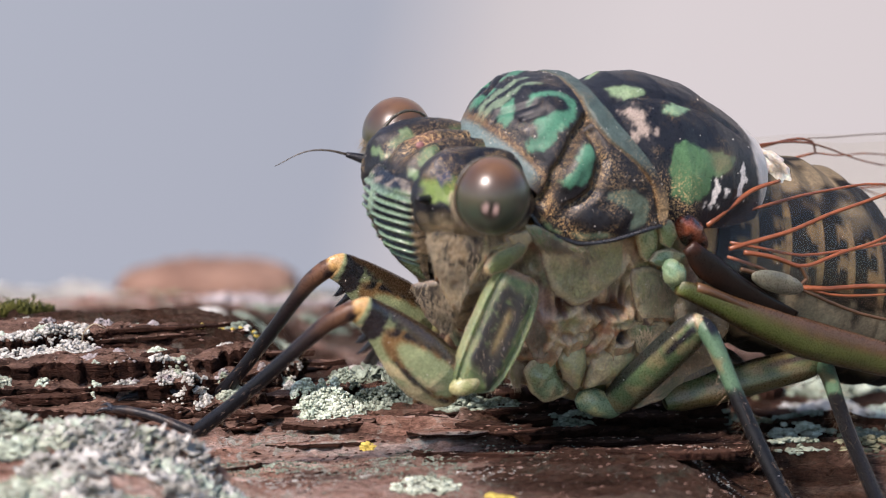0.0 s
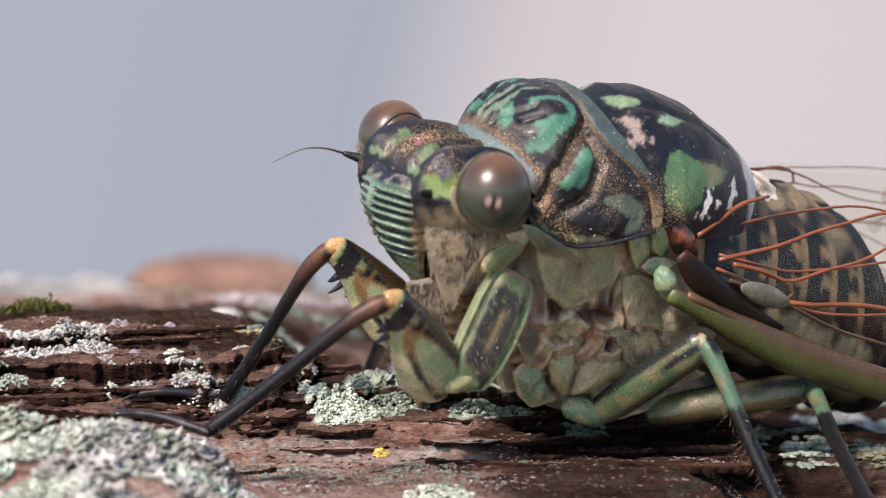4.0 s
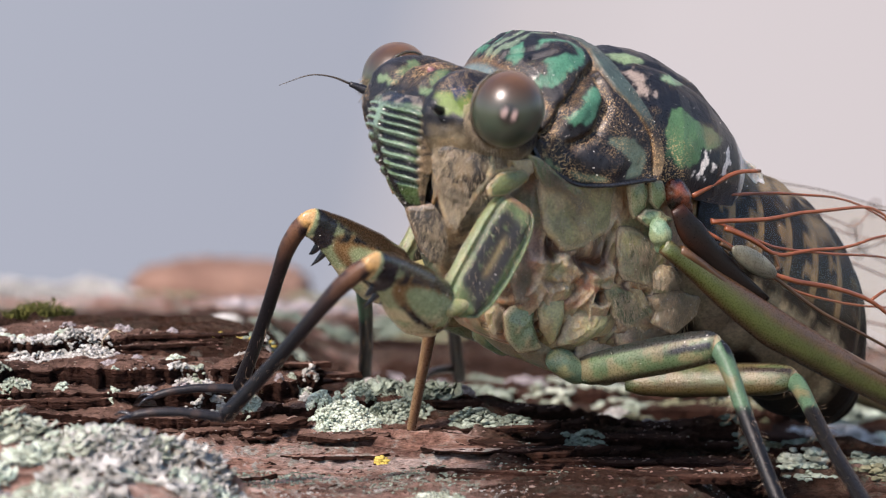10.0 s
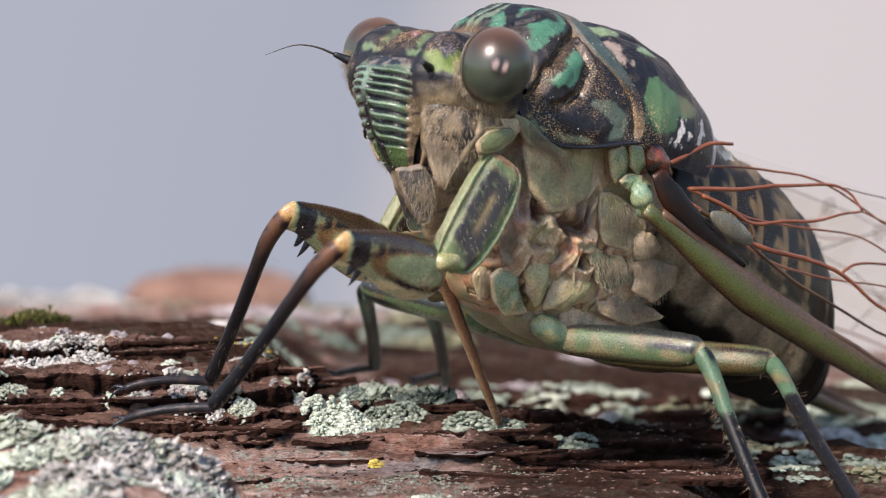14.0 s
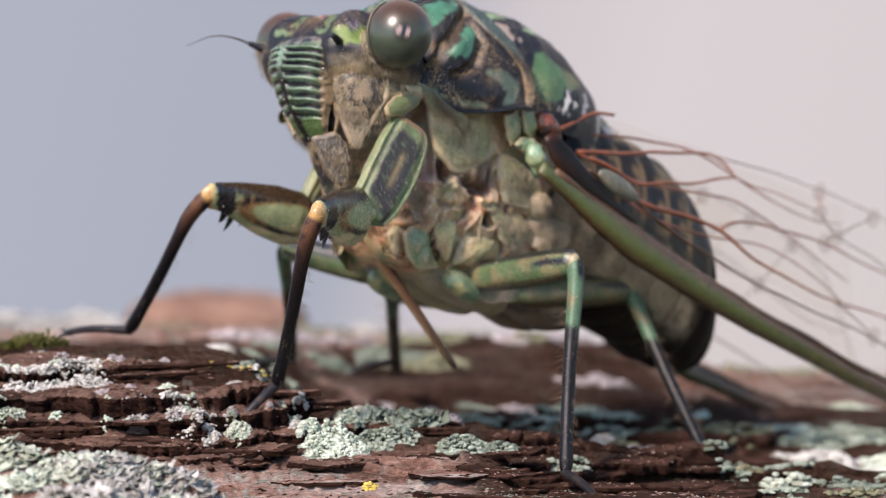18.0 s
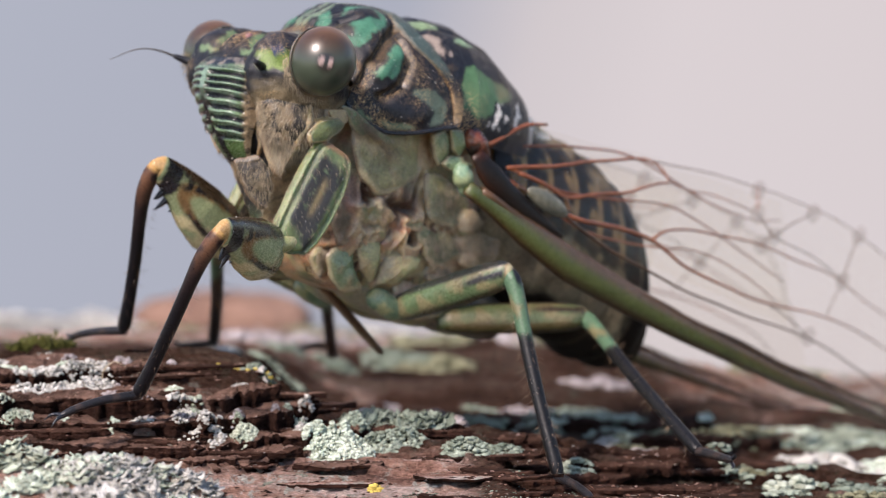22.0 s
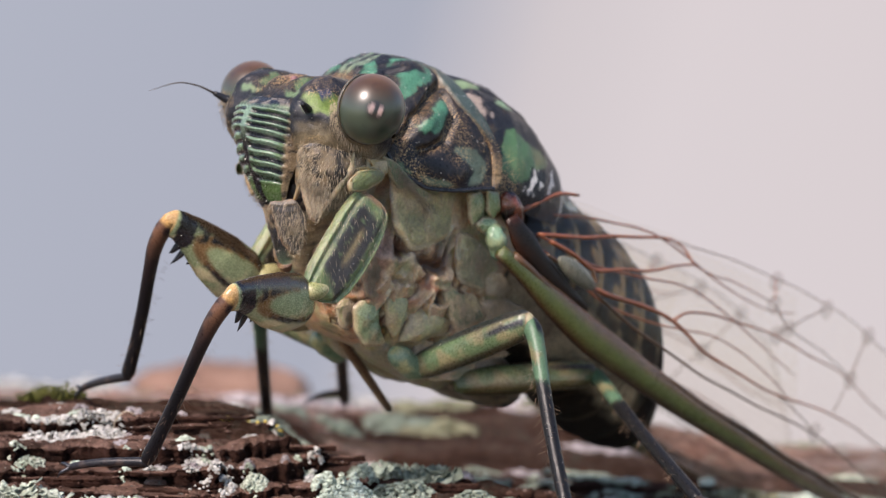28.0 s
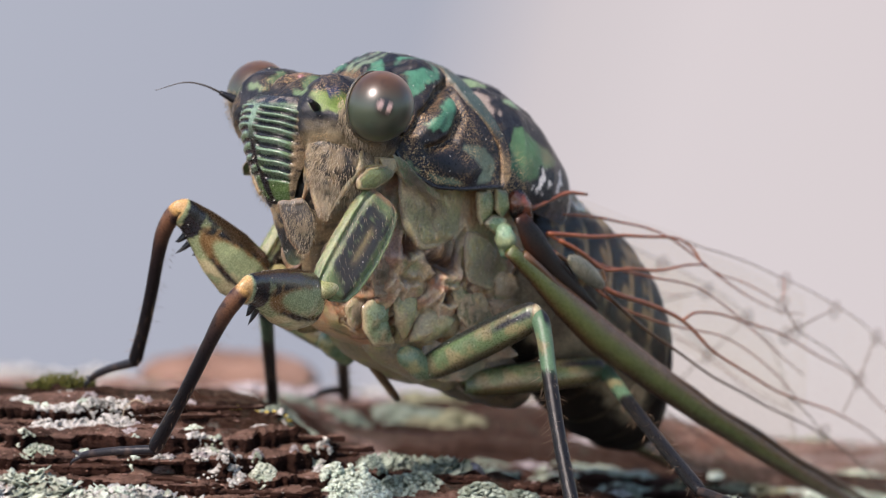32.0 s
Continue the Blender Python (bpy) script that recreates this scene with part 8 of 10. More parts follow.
    walk(moving['far_fore_tarsus'], [
        (0, pose(-0.01043, 0.00667, -0.01145, -17.98, 5.96, 157.54)),
        (0.5, pose(-0.01046, 0.00624, -0.01160, -18.79, 6.61, 157.72)),
        (1, pose(-0.01048, 0.00609, -0.01175, -19.10, 6.95, 157.10)),
        (1.5, pose(-0.01039, 0.00642, -0.01175, -19.16, 7.29, 157.55)),
        (2, pose(-0.01048, 0.00641, -0.01173, -18.81, 7.40, 157.76)),
        (2.5, pose(-0.01055, 0.00629, -0.01168, -18.25, 7.18, 157.87)),
        (3, pose(-0.01025, 0.00630, -0.01142, -14.32, 6.55, 157.38)),
        (3.5, pose(-0.00996, 0.00620, -0.01133, -13.51, 6.83, 155.78)),
        (5.5, pose(-0.00891, 0.00717, -0.01121, -20.46, 6.69, 154.10)),
        (6, pose(-0.00881, 0.00763, -0.01108, -20.76, 5.75, 153.55)),
        (6.5, pose(-0.00882, 0.00740, -0.01122, -22.21, 7.16, 153.83)),
        (7, pose(-0.00859, 0.00752, -0.01146, -23.20, 8.95, 153.95)),
        (7.5, pose(-0.00845, 0.00745, -0.01167, -24.51, 10.83, 153.92)),
        (8, pose(-0.00821, 0.00744, -0.01188, -25.11, 12.61, 153.68)),
        (8.5, pose(-0.00810, 0.00721, -0.01217, -24.90, 14.10, 153.47)),
        (9, pose(-0.00805, 0.00696, -0.01248, -24.61, 15.73, 153.21)),
        (9.5, pose(-0.00782, 0.00644, -0.01284, -24.11, 18.47, 153.17)),
        (10, pose(-0.00734, 0.00627, -0.01305, -24.66, 20.96, 152.45)),
        (10.5, pose(-0.00693, 0.00617, -0.01312, -25.81, 22.90, 151.30)),
        (11, pose(-0.00672, 0.00590, -0.01337, -26.47, 23.38, 150.35)),
        (11.5, pose(-0.00636, 0.00580, -0.01358, -26.88, 24.19, 149.78)),
        (12, pose(-0.00600, 0.00572, -0.01383, -31.74, 25.13, 142.00)),
        (12.5, pose(-0.00601, 0.00548, -0.01416, -29.14, 25.20, 148.77)),
        (13, pose(-0.00587, 0.00552, -0.01449, -28.57, 25.14, 148.48)),
        (13.5, pose(-0.00592, 0.00604, -0.01422, -29.95, 24.25, 148.78)),
        (14, pose(-0.00738, 0.00682, -0.01376, -30.71, 20.83, 149.10)),
        (14.5, pose(-0.01172, 0.01033, -0.01301, -32.43, 6.31, 125.58)),
        (16.5, pose(-0.00823, 0.01125, -0.01207, -46.45, 5.81, 109.45)),
        (17, pose(-0.00833, 0.00942, -0.01242, -55.47, 4.83, 105.53)),
        (17.5, pose(-0.00779, 0.00856, -0.01243, -59.91, 8.05, 107.64)),
        (18, pose(-0.00725, 0.00897, -0.01270, -65.68, 8.19, 109.40)),
        (18.5, pose(-0.00727, 0.00788, -0.01298, -47.77, 11.36, 117.60)),
        (19, pose(-0.00739, 0.00719, -0.01318, -60.63, 6.35, 103.85)),
        (19.5, pose(-0.00709, 0.00596, -0.01292, -66.67, 8.12, 101.06)),
        (20, pose(-0.00638, 0.00562, -0.01243, -71.21, 9.36, 98.61)),
        (20.5, pose(-0.00598, 0.00561, -0.01213, -69.67, 10.57, 98.19)),
        (21, pose(-0.00591, 0.00548, -0.01196, -71.20, 11.22, 97.47)),
        (21.5, pose(-0.00586, 0.00557, -0.01179, -71.55, 12.06, 97.41)),
        (22, pose(-0.00582, 0.00584, -0.01188, -71.68, 13.54, 97.48)),
        (22.5, pose(-0.00584, 0.00601, -0.01200, -68.54, 12.70, 97.15)),
        (23, pose(-0.00584, 0.00578, -0.01213, -71.77, 12.28, 96.82)),
        (23.5, pose(-0.00600, 0.00566, -0.01219, -77.59, 11.66, 95.80)),
        (24, pose(-0.00593, 0.00637, -0.01242, -73.22, 11.82, 95.23)),
        (24.5, pose(-0.00597, 0.00650, -0.01265, -74.53, 11.61, 94.92)),
        (25, pose(-0.00595, 0.00651, -0.01279, -75.45, 11.34, 94.65)),
        (25.5, pose(-0.00590, 0.00648, -0.01286, -78.12, 11.10, 93.17)),
        (27.5, pose(-0.00526, 0.00692, -0.01201, -85.51, 17.02, 88.37)),
        (28, pose(-0.00535, 0.00682, -0.01224, -90.15, 17.47, 86.26)),
        (28.5, pose(-0.00537, 0.00682, -0.01207, -90.52, 16.82, 86.07)),
        (29, pose(-0.00527, 0.00721, -0.01194, -87.66, 16.47, 86.59)),
        (29.5, pose(-0.00526, 0.00709, -0.01199, -86.81, 16.89, 87.51)),
        (30, pose(-0.00522, 0.00709, -0.01197, -84.53, 17.13, 87.97)),
        (30.5, pose(-0.00516, 0.00729, -0.01194, -82.73, 17.76, 86.60)),
        (31, pose(-0.00526, 0.00701, -0.01207, -87.11, 18.80, 85.41)),
        (31.5, pose(-0.00529, 0.00691, -0.01189, -90.33, 18.65, 83.74)),
        (32, pose(-0.00521, 0.00739, -0.01150, -86.62, 18.61, 83.42)),
    ])
    walk(moving['near_mid_femur'], [
        (0, pose(0.00180, -0.00260, -0.00840, 33.41, -50.96, -78.22)),
        (0.5, pose(0.00174, -0.00270, -0.00838, 27.64, -51.13, -77.03)),
        (1, pose(0.00182, -0.00251, -0.00838, 27.47, -50.89, -76.62)),
        (1.5, pose(0.00179, -0.00264, -0.00841, 27.67, -51.81, -77.55)),
        (2, pose(0.00179, -0.00261, -0.00840, 27.10, -51.42, -77.76)),
        (2.5, pose(0.00186, -0.00264, -0.00839, 27.66, -51.14, -77.86)),
        (3, pose(0.00178, -0.00259, -0.00839, 25.53, -47.57, -75.86)),
        (3.5, pose(0.00180, -0.00260, -0.00840, 23.81, -46.05, -73.41)),
        (5.5, pose(0.00180, -0.00260, -0.00840, 29.20, -42.34, -73.02)),
        (6, pose(0.00186, -0.00259, -0.00840, 30.05, -41.85, -75.04)),
        (6.5, pose(0.00181, -0.00258, -0.00841, 29.09, -41.64, -73.71)),
        (7, pose(0.00181, -0.00260, -0.00840, 26.67, -40.80, -73.16)),
        (7.5, pose(0.00180, -0.00260, -0.00840, 23.16, -39.38, -73.09)),
        (8, pose(0.00179, -0.00262, -0.00842, 20.51, -38.34, -71.61)),
        (8.5, pose(0.00180, -0.00259, -0.00841, 20.57, -35.93, -71.08)),
        (9, pose(0.00182, -0.00259, -0.00841, 16.11, -32.98, -69.62)),
        (9.5, pose(0.00181, -0.00262, -0.00838, 13.92, -29.50, -68.07)),
        (10, pose(0.00179, -0.00261, -0.00840, 11.42, -25.61, -67.03)),
        (10.5, pose(0.00176, -0.00261, -0.00839, 8.22, -20.37, -66.28)),
        (11, pose(0.00181, -0.00261, -0.00838, 7.55, -16.73, -66.21)),
        (11.5, pose(0.00178, -0.00262, -0.00839, 6.21, -13.70, -66.84)),
        (12, pose(0.00182, -0.00253, -0.00843, 6.74, -12.30, -65.97)),
        (12.5, pose(0.00178, -0.00258, -0.00841, 3.86, -9.18, -66.39)),
        (13, pose(0.00175, -0.00274, -0.00833, 4.45, -6.61, -67.76)),
        (13.5, pose(0.00180, -0.00259, -0.00839, 8.36, -6.74, -68.65)),
        (14, pose(0.00181, -0.00256, -0.00843, 6.45, -7.14, -67.89)),
        (14.5, pose(0.00180, -0.00260, -0.00840, 3.24, -6.96, -67.48)),
        (16.5, pose(0.00180, -0.00260, -0.00840, -32.47, 4.75, -43.90)),
        (17, pose(0.00173, -0.00274, -0.00839, 0.27, -22.53, -54.45)),
        (17.5, pose(0.00169, -0.00257, -0.00873, 32.23, -35.15, -82.77)),
        (18, pose(0.00183, -0.00261, -0.00783, 9.05, -7.17, -88.46)),
        (18.5, pose(0.00204, -0.00238, -0.00850, 23.31, -21.41, -88.66)),
        (19, pose(0.00182, -0.00262, -0.00841, 28.56, -24.20, -84.49)),
        (19.5, pose(0.00186, -0.00250, -0.00836, 29.01, -23.04, -82.65)),
        (20, pose(0.00169, -0.00256, -0.00844, 24.11, -22.77, -80.03)),
        (20.5, pose(0.00176, -0.00263, -0.00842, 21.62, -23.34, -79.46)),
        (21, pose(0.00177, -0.00263, -0.00841, 19.84, -23.35, -78.57)),
        (21.5, pose(0.00176, -0.00260, -0.00842, 19.03, -23.04, -77.80)),
        (22, pose(0.00182, -0.00253, -0.00840, 19.15, -23.31, -77.64)),
        (22.5, pose(0.00184, -0.00266, -0.00838, 19.55, -22.57, -81.21)),
        (23, pose(0.00180, -0.00255, -0.00841, 17.16, -21.74, -80.22)),
        (23.5, pose(0.00173, -0.00255, -0.00838, 16.87, -21.70, -80.56)),
        (24, pose(0.00183, -0.00267, -0.00841, 17.79, -25.10, -82.56)),
        (24.5, pose(0.00179, -0.00262, -0.00838, 18.41, -25.19, -84.25)),
        (25, pose(0.00180, -0.00263, -0.00839, 20.67, -27.10, -84.57)),
        (25.5, pose(0.00180, -0.00260, -0.00840, 23.26, -28.75, -85.33)),
        (27.5, pose(0.00180, -0.00260, -0.00840, 20.88, -29.50, -85.85)),
        (28, pose(0.00181, -0.00254, -0.00837, 19.44, -28.96, -83.40)),
        (28.5, pose(0.00176, -0.00261, -0.00841, 19.94, -29.14, -84.57)),
        (29, pose(0.00184, -0.00264, -0.00839, 20.76, -28.84, -86.68)),
        (29.5, pose(0.00181, -0.00257, -0.00840, 21.54, -28.91, -86.22)),
        (30, pose(0.00177, -0.00261, -0.00837, 21.13, -28.76, -86.32)),
        (30.5, pose(0.00183, -0.00262, -0.00842, 22.59, -31.29, -86.97)),
        (31, pose(0.00182, -0.00255, -0.00839, 21.06, -32.19, -84.78)),
        (31.5, pose(0.00176, -0.00262, -0.00840, 21.24, -31.86, -85.37)),
        (32, pose(0.00180, -0.00260, -0.00840, 19.41, -31.48, -85.55)),
    ])
    walk(moving['near_mid_tibia'], [
        (0, pose(0.00256, -0.00624, -0.00382, -11.78, 47.82, -61.21)),
        (0.5, pose(0.00257, -0.00630, -0.00378, -18.09, 41.71, -72.07)),
        (1, pose(0.00268, -0.00613, -0.00380, -18.05, 42.16, -71.55)),
        (1.5, pose(0.00258, -0.00621, -0.00377, -18.50, 40.99, -73.31)),
        (2, pose(0.00257, -0.00621, -0.00379, -19.01, 40.29, -74.52)),
        (2.5, pose(0.00264, -0.00626, -0.00380, -18.63, 41.56, -73.42)),
        (3, pose(0.00275, -0.00645, -0.00404, -18.59, 41.98, -72.06)),
        (3.5, pose(0.00297, -0.00652, -0.00415, -19.16, 44.02, -70.37)),
        (5.5, pose(0.00307, -0.00677, -0.00443, -8.71, 48.58, -55.10)),
        (6, pose(0.00299, -0.00684, -0.00447, -8.59, 50.40, -55.69)),
        (6.5, pose(0.00305, -0.00681, -0.00449, -8.98, 49.72, -55.62)),
        (7, pose(0.00310, -0.00687, -0.00454, -12.03, 48.28, -59.82)),
        (7.5, pose(0.00312, -0.00697, -0.00465, -16.46, 45.81, -66.39)),
        (8, pose(0.00325, -0.00701, -0.00476, -18.78, 45.02, -68.57)),
        (8.5, pose(0.00335, -0.00711, -0.00495, -16.99, 46.25, -65.74)),
        (9, pose(0.00354, -0.00722, -0.00520, -21.28, 45.71, -69.93)),
        (9.5, pose(0.00373, -0.00738, -0.00548, -21.73, 46.60, -69.06)),
        (10, pose(0.00386, -0.00751, -0.00585, -22.46, 46.53, -69.09)),
        (10.5, pose(0.00399, -0.00768, -0.00634, -23.76, 47.27, -69.54)),
        (11, pose(0.00409, -0.00778, -0.00669, -22.24, 48.54, -67.59)),
        (11.5, pose(0.00403, -0.00789, -0.00699, -21.87, 47.10, -68.03)),
        (12, pose(0.00417, -0.00779, -0.00717, -19.18, 46.83, -64.99)),
        (12.5, pose(0.00411, -0.00792, -0.00747, -22.01, 47.64, -67.64)),
        (13, pose(0.00397, -0.00817, -0.00766, -19.85, 50.09, -66.06)),
        (13.5, pose(0.00393, -0.00805, -0.00770, -13.18, 50.24, -60.59)),
        (14, pose(0.00402, -0.00799, -0.00770, -16.63, 49.64, -63.36)),
        (14.5, pose(0.00404, -0.00801, -0.00768, -21.85, 48.47, -68.05)),
        (16.5, pose(0.00604, -0.00668, -0.00889, -65.12, 33.65, -82.97)),
        (17, pose(0.00490, -0.00717, -0.00613, -30.38, 41.49, -69.68)),
        (17.5, pose(0.00230, -0.00735, -0.00534, -5.52, 53.45, -57.12)),
        (18, pose(0.00198, -0.00847, -0.00709, -11.46, 79.35, -65.30)),
        (18.5, pose(0.00217, -0.00787, -0.00634, 1.63, 73.80, -51.28)),
        (19, pose(0.00234, -0.00798, -0.00599, 15.61, 70.18, -33.10)),
        (19.5, pose(0.00256, -0.00789, -0.00605, 12.65, 65.71, -35.71)),
        (20, pose(0.00264, -0.00792, -0.00616, -2.79, 62.11, -52.07)),
        (20.5, pose(0.00275, -0.00795, -0.00608, -9.96, 60.70, -59.87)),
        (21, pose(0.00285, -0.00794, -0.00607, -13.47, 60.66, -63.11)),
        (21.5, pose(0.00291, -0.00791, -0.00611, -14.33, 60.59, -63.57)),
        (22, pose(0.00298, -0.00782, -0.00607, -14.18, 60.90, -63.21)),
        (22.5, pose(0.00267, -0.00804, -0.00612, -15.43, 60.85, -66.97)),
        (23, pose(0.00273, -0.00795, -0.00623, -19.21, 59.61, -70.71)),
        (23.5, pose(0.00263, -0.00796, -0.00620, -20.07, 60.45, -71.61)),
        (24, pose(0.00252, -0.00797, -0.00591, -23.97, 61.45, -76.61)),
        (24.5, pose(0.00232, -0.00793, -0.00587, -24.05, 61.19, -77.86)),
        (25, pose(0.00230, -0.00786, -0.00570, -21.47, 62.14, -74.98)),
        (25.5, pose(0.00222, -0.00776, -0.00556, -18.23, 61.58, -72.00)),
        (27.5, pose(0.00217, -0.00772, -0.00549, -24.67, 56.95, -80.62)),
        (28, pose(0.00240, -0.00767, -0.00552, -24.95, 56.49, -79.46)),
        (28.5, pose(0.00225, -0.00774, -0.00554, -25.21, 57.27, -80.27)),
        (29, pose(0.00214, -0.00780, -0.00555, -25.10, 58.61, -81.16)),
        (29.5, pose(0.00215, -0.00773, -0.00555, -23.11, 58.29, -78.81)),
        (30, pose(0.00210, -0.00777, -0.00554, -23.86, 58.01, -79.77)),
        (30.5, pose(0.00209, -0.00765, -0.00536, -24.13, 57.73, -80.46)),
        (31, pose(0.00228, -0.00753, -0.00525, -26.11, 56.37, -81.58)),
        (31.5, pose(0.00216, -0.00762, -0.00529, -25.99, 56.79, -81.70)),
        (32, pose(0.00219, -0.00762, -0.00532, -29.30, 56.27, -85.55)),
    ])
    walk(moving['near_mid_tarsus'], [
        (0, pose(0.00540, -0.01142, -0.01034, 21.21, -6.23, -102.74)),
        (0.5, pose(0.00459, -0.01255, -0.00964, 18.72, -9.46, -103.94)),
        (1, pose(0.00474, -0.01232, -0.00971, 22.28, -11.28, -104.73)),
        (1.5, pose(0.00449, -0.01257, -0.00954, 20.28, -10.77, -104.54)),
        (2, pose(0.00436, -0.01268, -0.00948, 20.12, -11.28, -104.53)),
        (2.5, pose(0.00452, -0.01257, -0.00964, 21.84, -11.88, -104.44)),
        (3, pose(0.00477, -0.01267, -0.00992, 21.44, -11.11, -104.79)),
        (3.5, pose(0.00510, -0.01248, -0.01027, 22.23, -10.53, -106.31)),
        (5.5, pose(0.00640, -0.01155, -0.01102, 24.98, -5.05, -105.03)),
        (6, pose(0.00615, -0.01147, -0.01125, 21.65, -3.57, -104.64)),
        (6.5, pose(0.00626, -0.01151, -0.01120, 21.33, -3.59, -104.53)),
        (7, pose(0.00605, -0.01194, -0.01111, 19.59, -4.13, -105.56)),
        (7.5, pose(0.00558, -0.01259, -0.01096, 12.82, -3.44, -105.98)),
        (8, pose(0.00552, -0.01280, -0.01099, 8.26, -2.63, -106.38)),
        (8.5, pose(0.00585, -0.01265, -0.01130, 9.13, -1.85, -106.54)),
        (9, pose(0.00565, -0.01300, -0.01150, 2.03, -1.08, -106.92)),
        (9.5, pose(0.00589, -0.01303, -0.01187, -0.90, -0.07, -106.96)),
        (10, pose(0.00602, -0.01316, -0.01224, -6.09, 1.55, -107.40)),
        (10.5, pose(0.00607, -0.01327, -0.01280, -13.77, 4.00, -107.83)),
        (11, pose(0.00631, -0.01317, -0.01328, -15.62, 5.58, -108.09)),
        (11.5, pose(0.00627, -0.01344, -0.01344, -17.34, 6.40, -108.30)),
        (12, pose(0.00672, -0.01325, -0.01359, -16.39, 7.00, -108.18)),
        (12.5, pose(0.00636, -0.01340, -0.01397, -21.06, 7.78, -108.47)),
        (13, pose(0.00626, -0.01333, -0.01441, -18.16, 8.52, -108.34)),
        (13.5, pose(0.00669, -0.01295, -0.01446, -9.67, 8.52, -108.22)),
        (14, pose(0.00657, -0.01308, -0.01440, -15.19, 8.80, -108.35)),
        (14.5, pose(0.00622, -0.01342, -0.01427, -21.64, 8.86, -108.19)),
        (16.5, pose(0.00693, -0.01395, -0.01376, -84.44, 8.67, -105.29)),
        (17, pose(0.00719, -0.01335, -0.01196, -41.37, 10.63, -104.43)),
        (17.5, pose(0.00514, -0.01175, -0.01241, -6.98, 13.56, -106.00)),
        (18, pose(0.00266, -0.00994, -0.01574, -17.59, 17.70, -106.44)),
        (18.5, pose(0.00370, -0.00978, -0.01479, -11.52, 17.33, -104.68)),
        (19, pose(0.00483, -0.00961, -0.01427, -4.51, 15.08, -104.35)),
        (19.5, pose(0.00550, -0.01000, -0.01408, 1.97, 12.60, -102.57)),
        (20, pose(0.00517, -0.01117, -0.01393, -1.50, 11.05, -101.53)),
        (20.5, pose(0.00491, -0.01168, -0.01375, -4.21, 10.41, -101.37)),
        (21, pose(0.00480, -0.01179, -0.01374, -7.25, 10.74, -101.99)),
        (21.5, pose(0.00483, -0.01178, -0.01378, -6.91, 9.64, -103.51)),
        (22, pose(0.00491, -0.01164, -0.01376, -7.71, 9.72, -105.14)),
        (22.5, pose(0.00435, -0.01199, -0.01380, -10.21, 11.54, -106.55)),
        (23, pose(0.00420, -0.01215, -0.01382, -11.30, 10.67, -106.27)),
        (23.5, pose(0.00400, -0.01207, -0.01386, -11.42, 9.88, -108.43)),
        (24, pose(0.00349, -0.01206, -0.01364, -14.59, 9.94, -111.46)),
        (24.5, pose(0.00322, -0.01208, -0.01358, -14.54, 10.46, -111.52)),
        (25, pose(0.00337, -0.01183, -0.01348, -13.04, 10.63, -111.17)),
        (25.5, pose(0.00352, -0.01174, -0.01330, -12.47, 11.53, -111.27)),
        (27.5, pose(0.00295, -0.01246, -0.01287, -18.30, 13.07, -111.14)),
        (28, pose(0.00329, -0.01244, -0.01285, -16.60, 11.28, -110.21)),
        (28.5, pose(0.00305, -0.01243, -0.01294, -17.43, 11.83, -111.11)),
        (29, pose(0.00284, -0.01232, -0.01306, -16.70, 12.19, -111.47)),
        (29.5, pose(0.00305, -0.01226, -0.01303, -15.07, 11.80, -111.18)),
        (30, pose(0.00293, -0.01236, -0.01300, -15.21, 11.57, -111.39)),
        (30.5, pose(0.00287, -0.01229, -0.01280, -14.26, 10.89, -111.86)),
        (31, pose(0.00299, -0.01235, -0.01257, -15.14, 9.75, -111.98)),
        (31.5, pose(0.00286, -0.01239, -0.01265, -17.13, 11.40, -111.59)),
        (32, pose(0.00257, -0.01249, -0.01264, -20.39, 13.04, -110.27)),
    ])
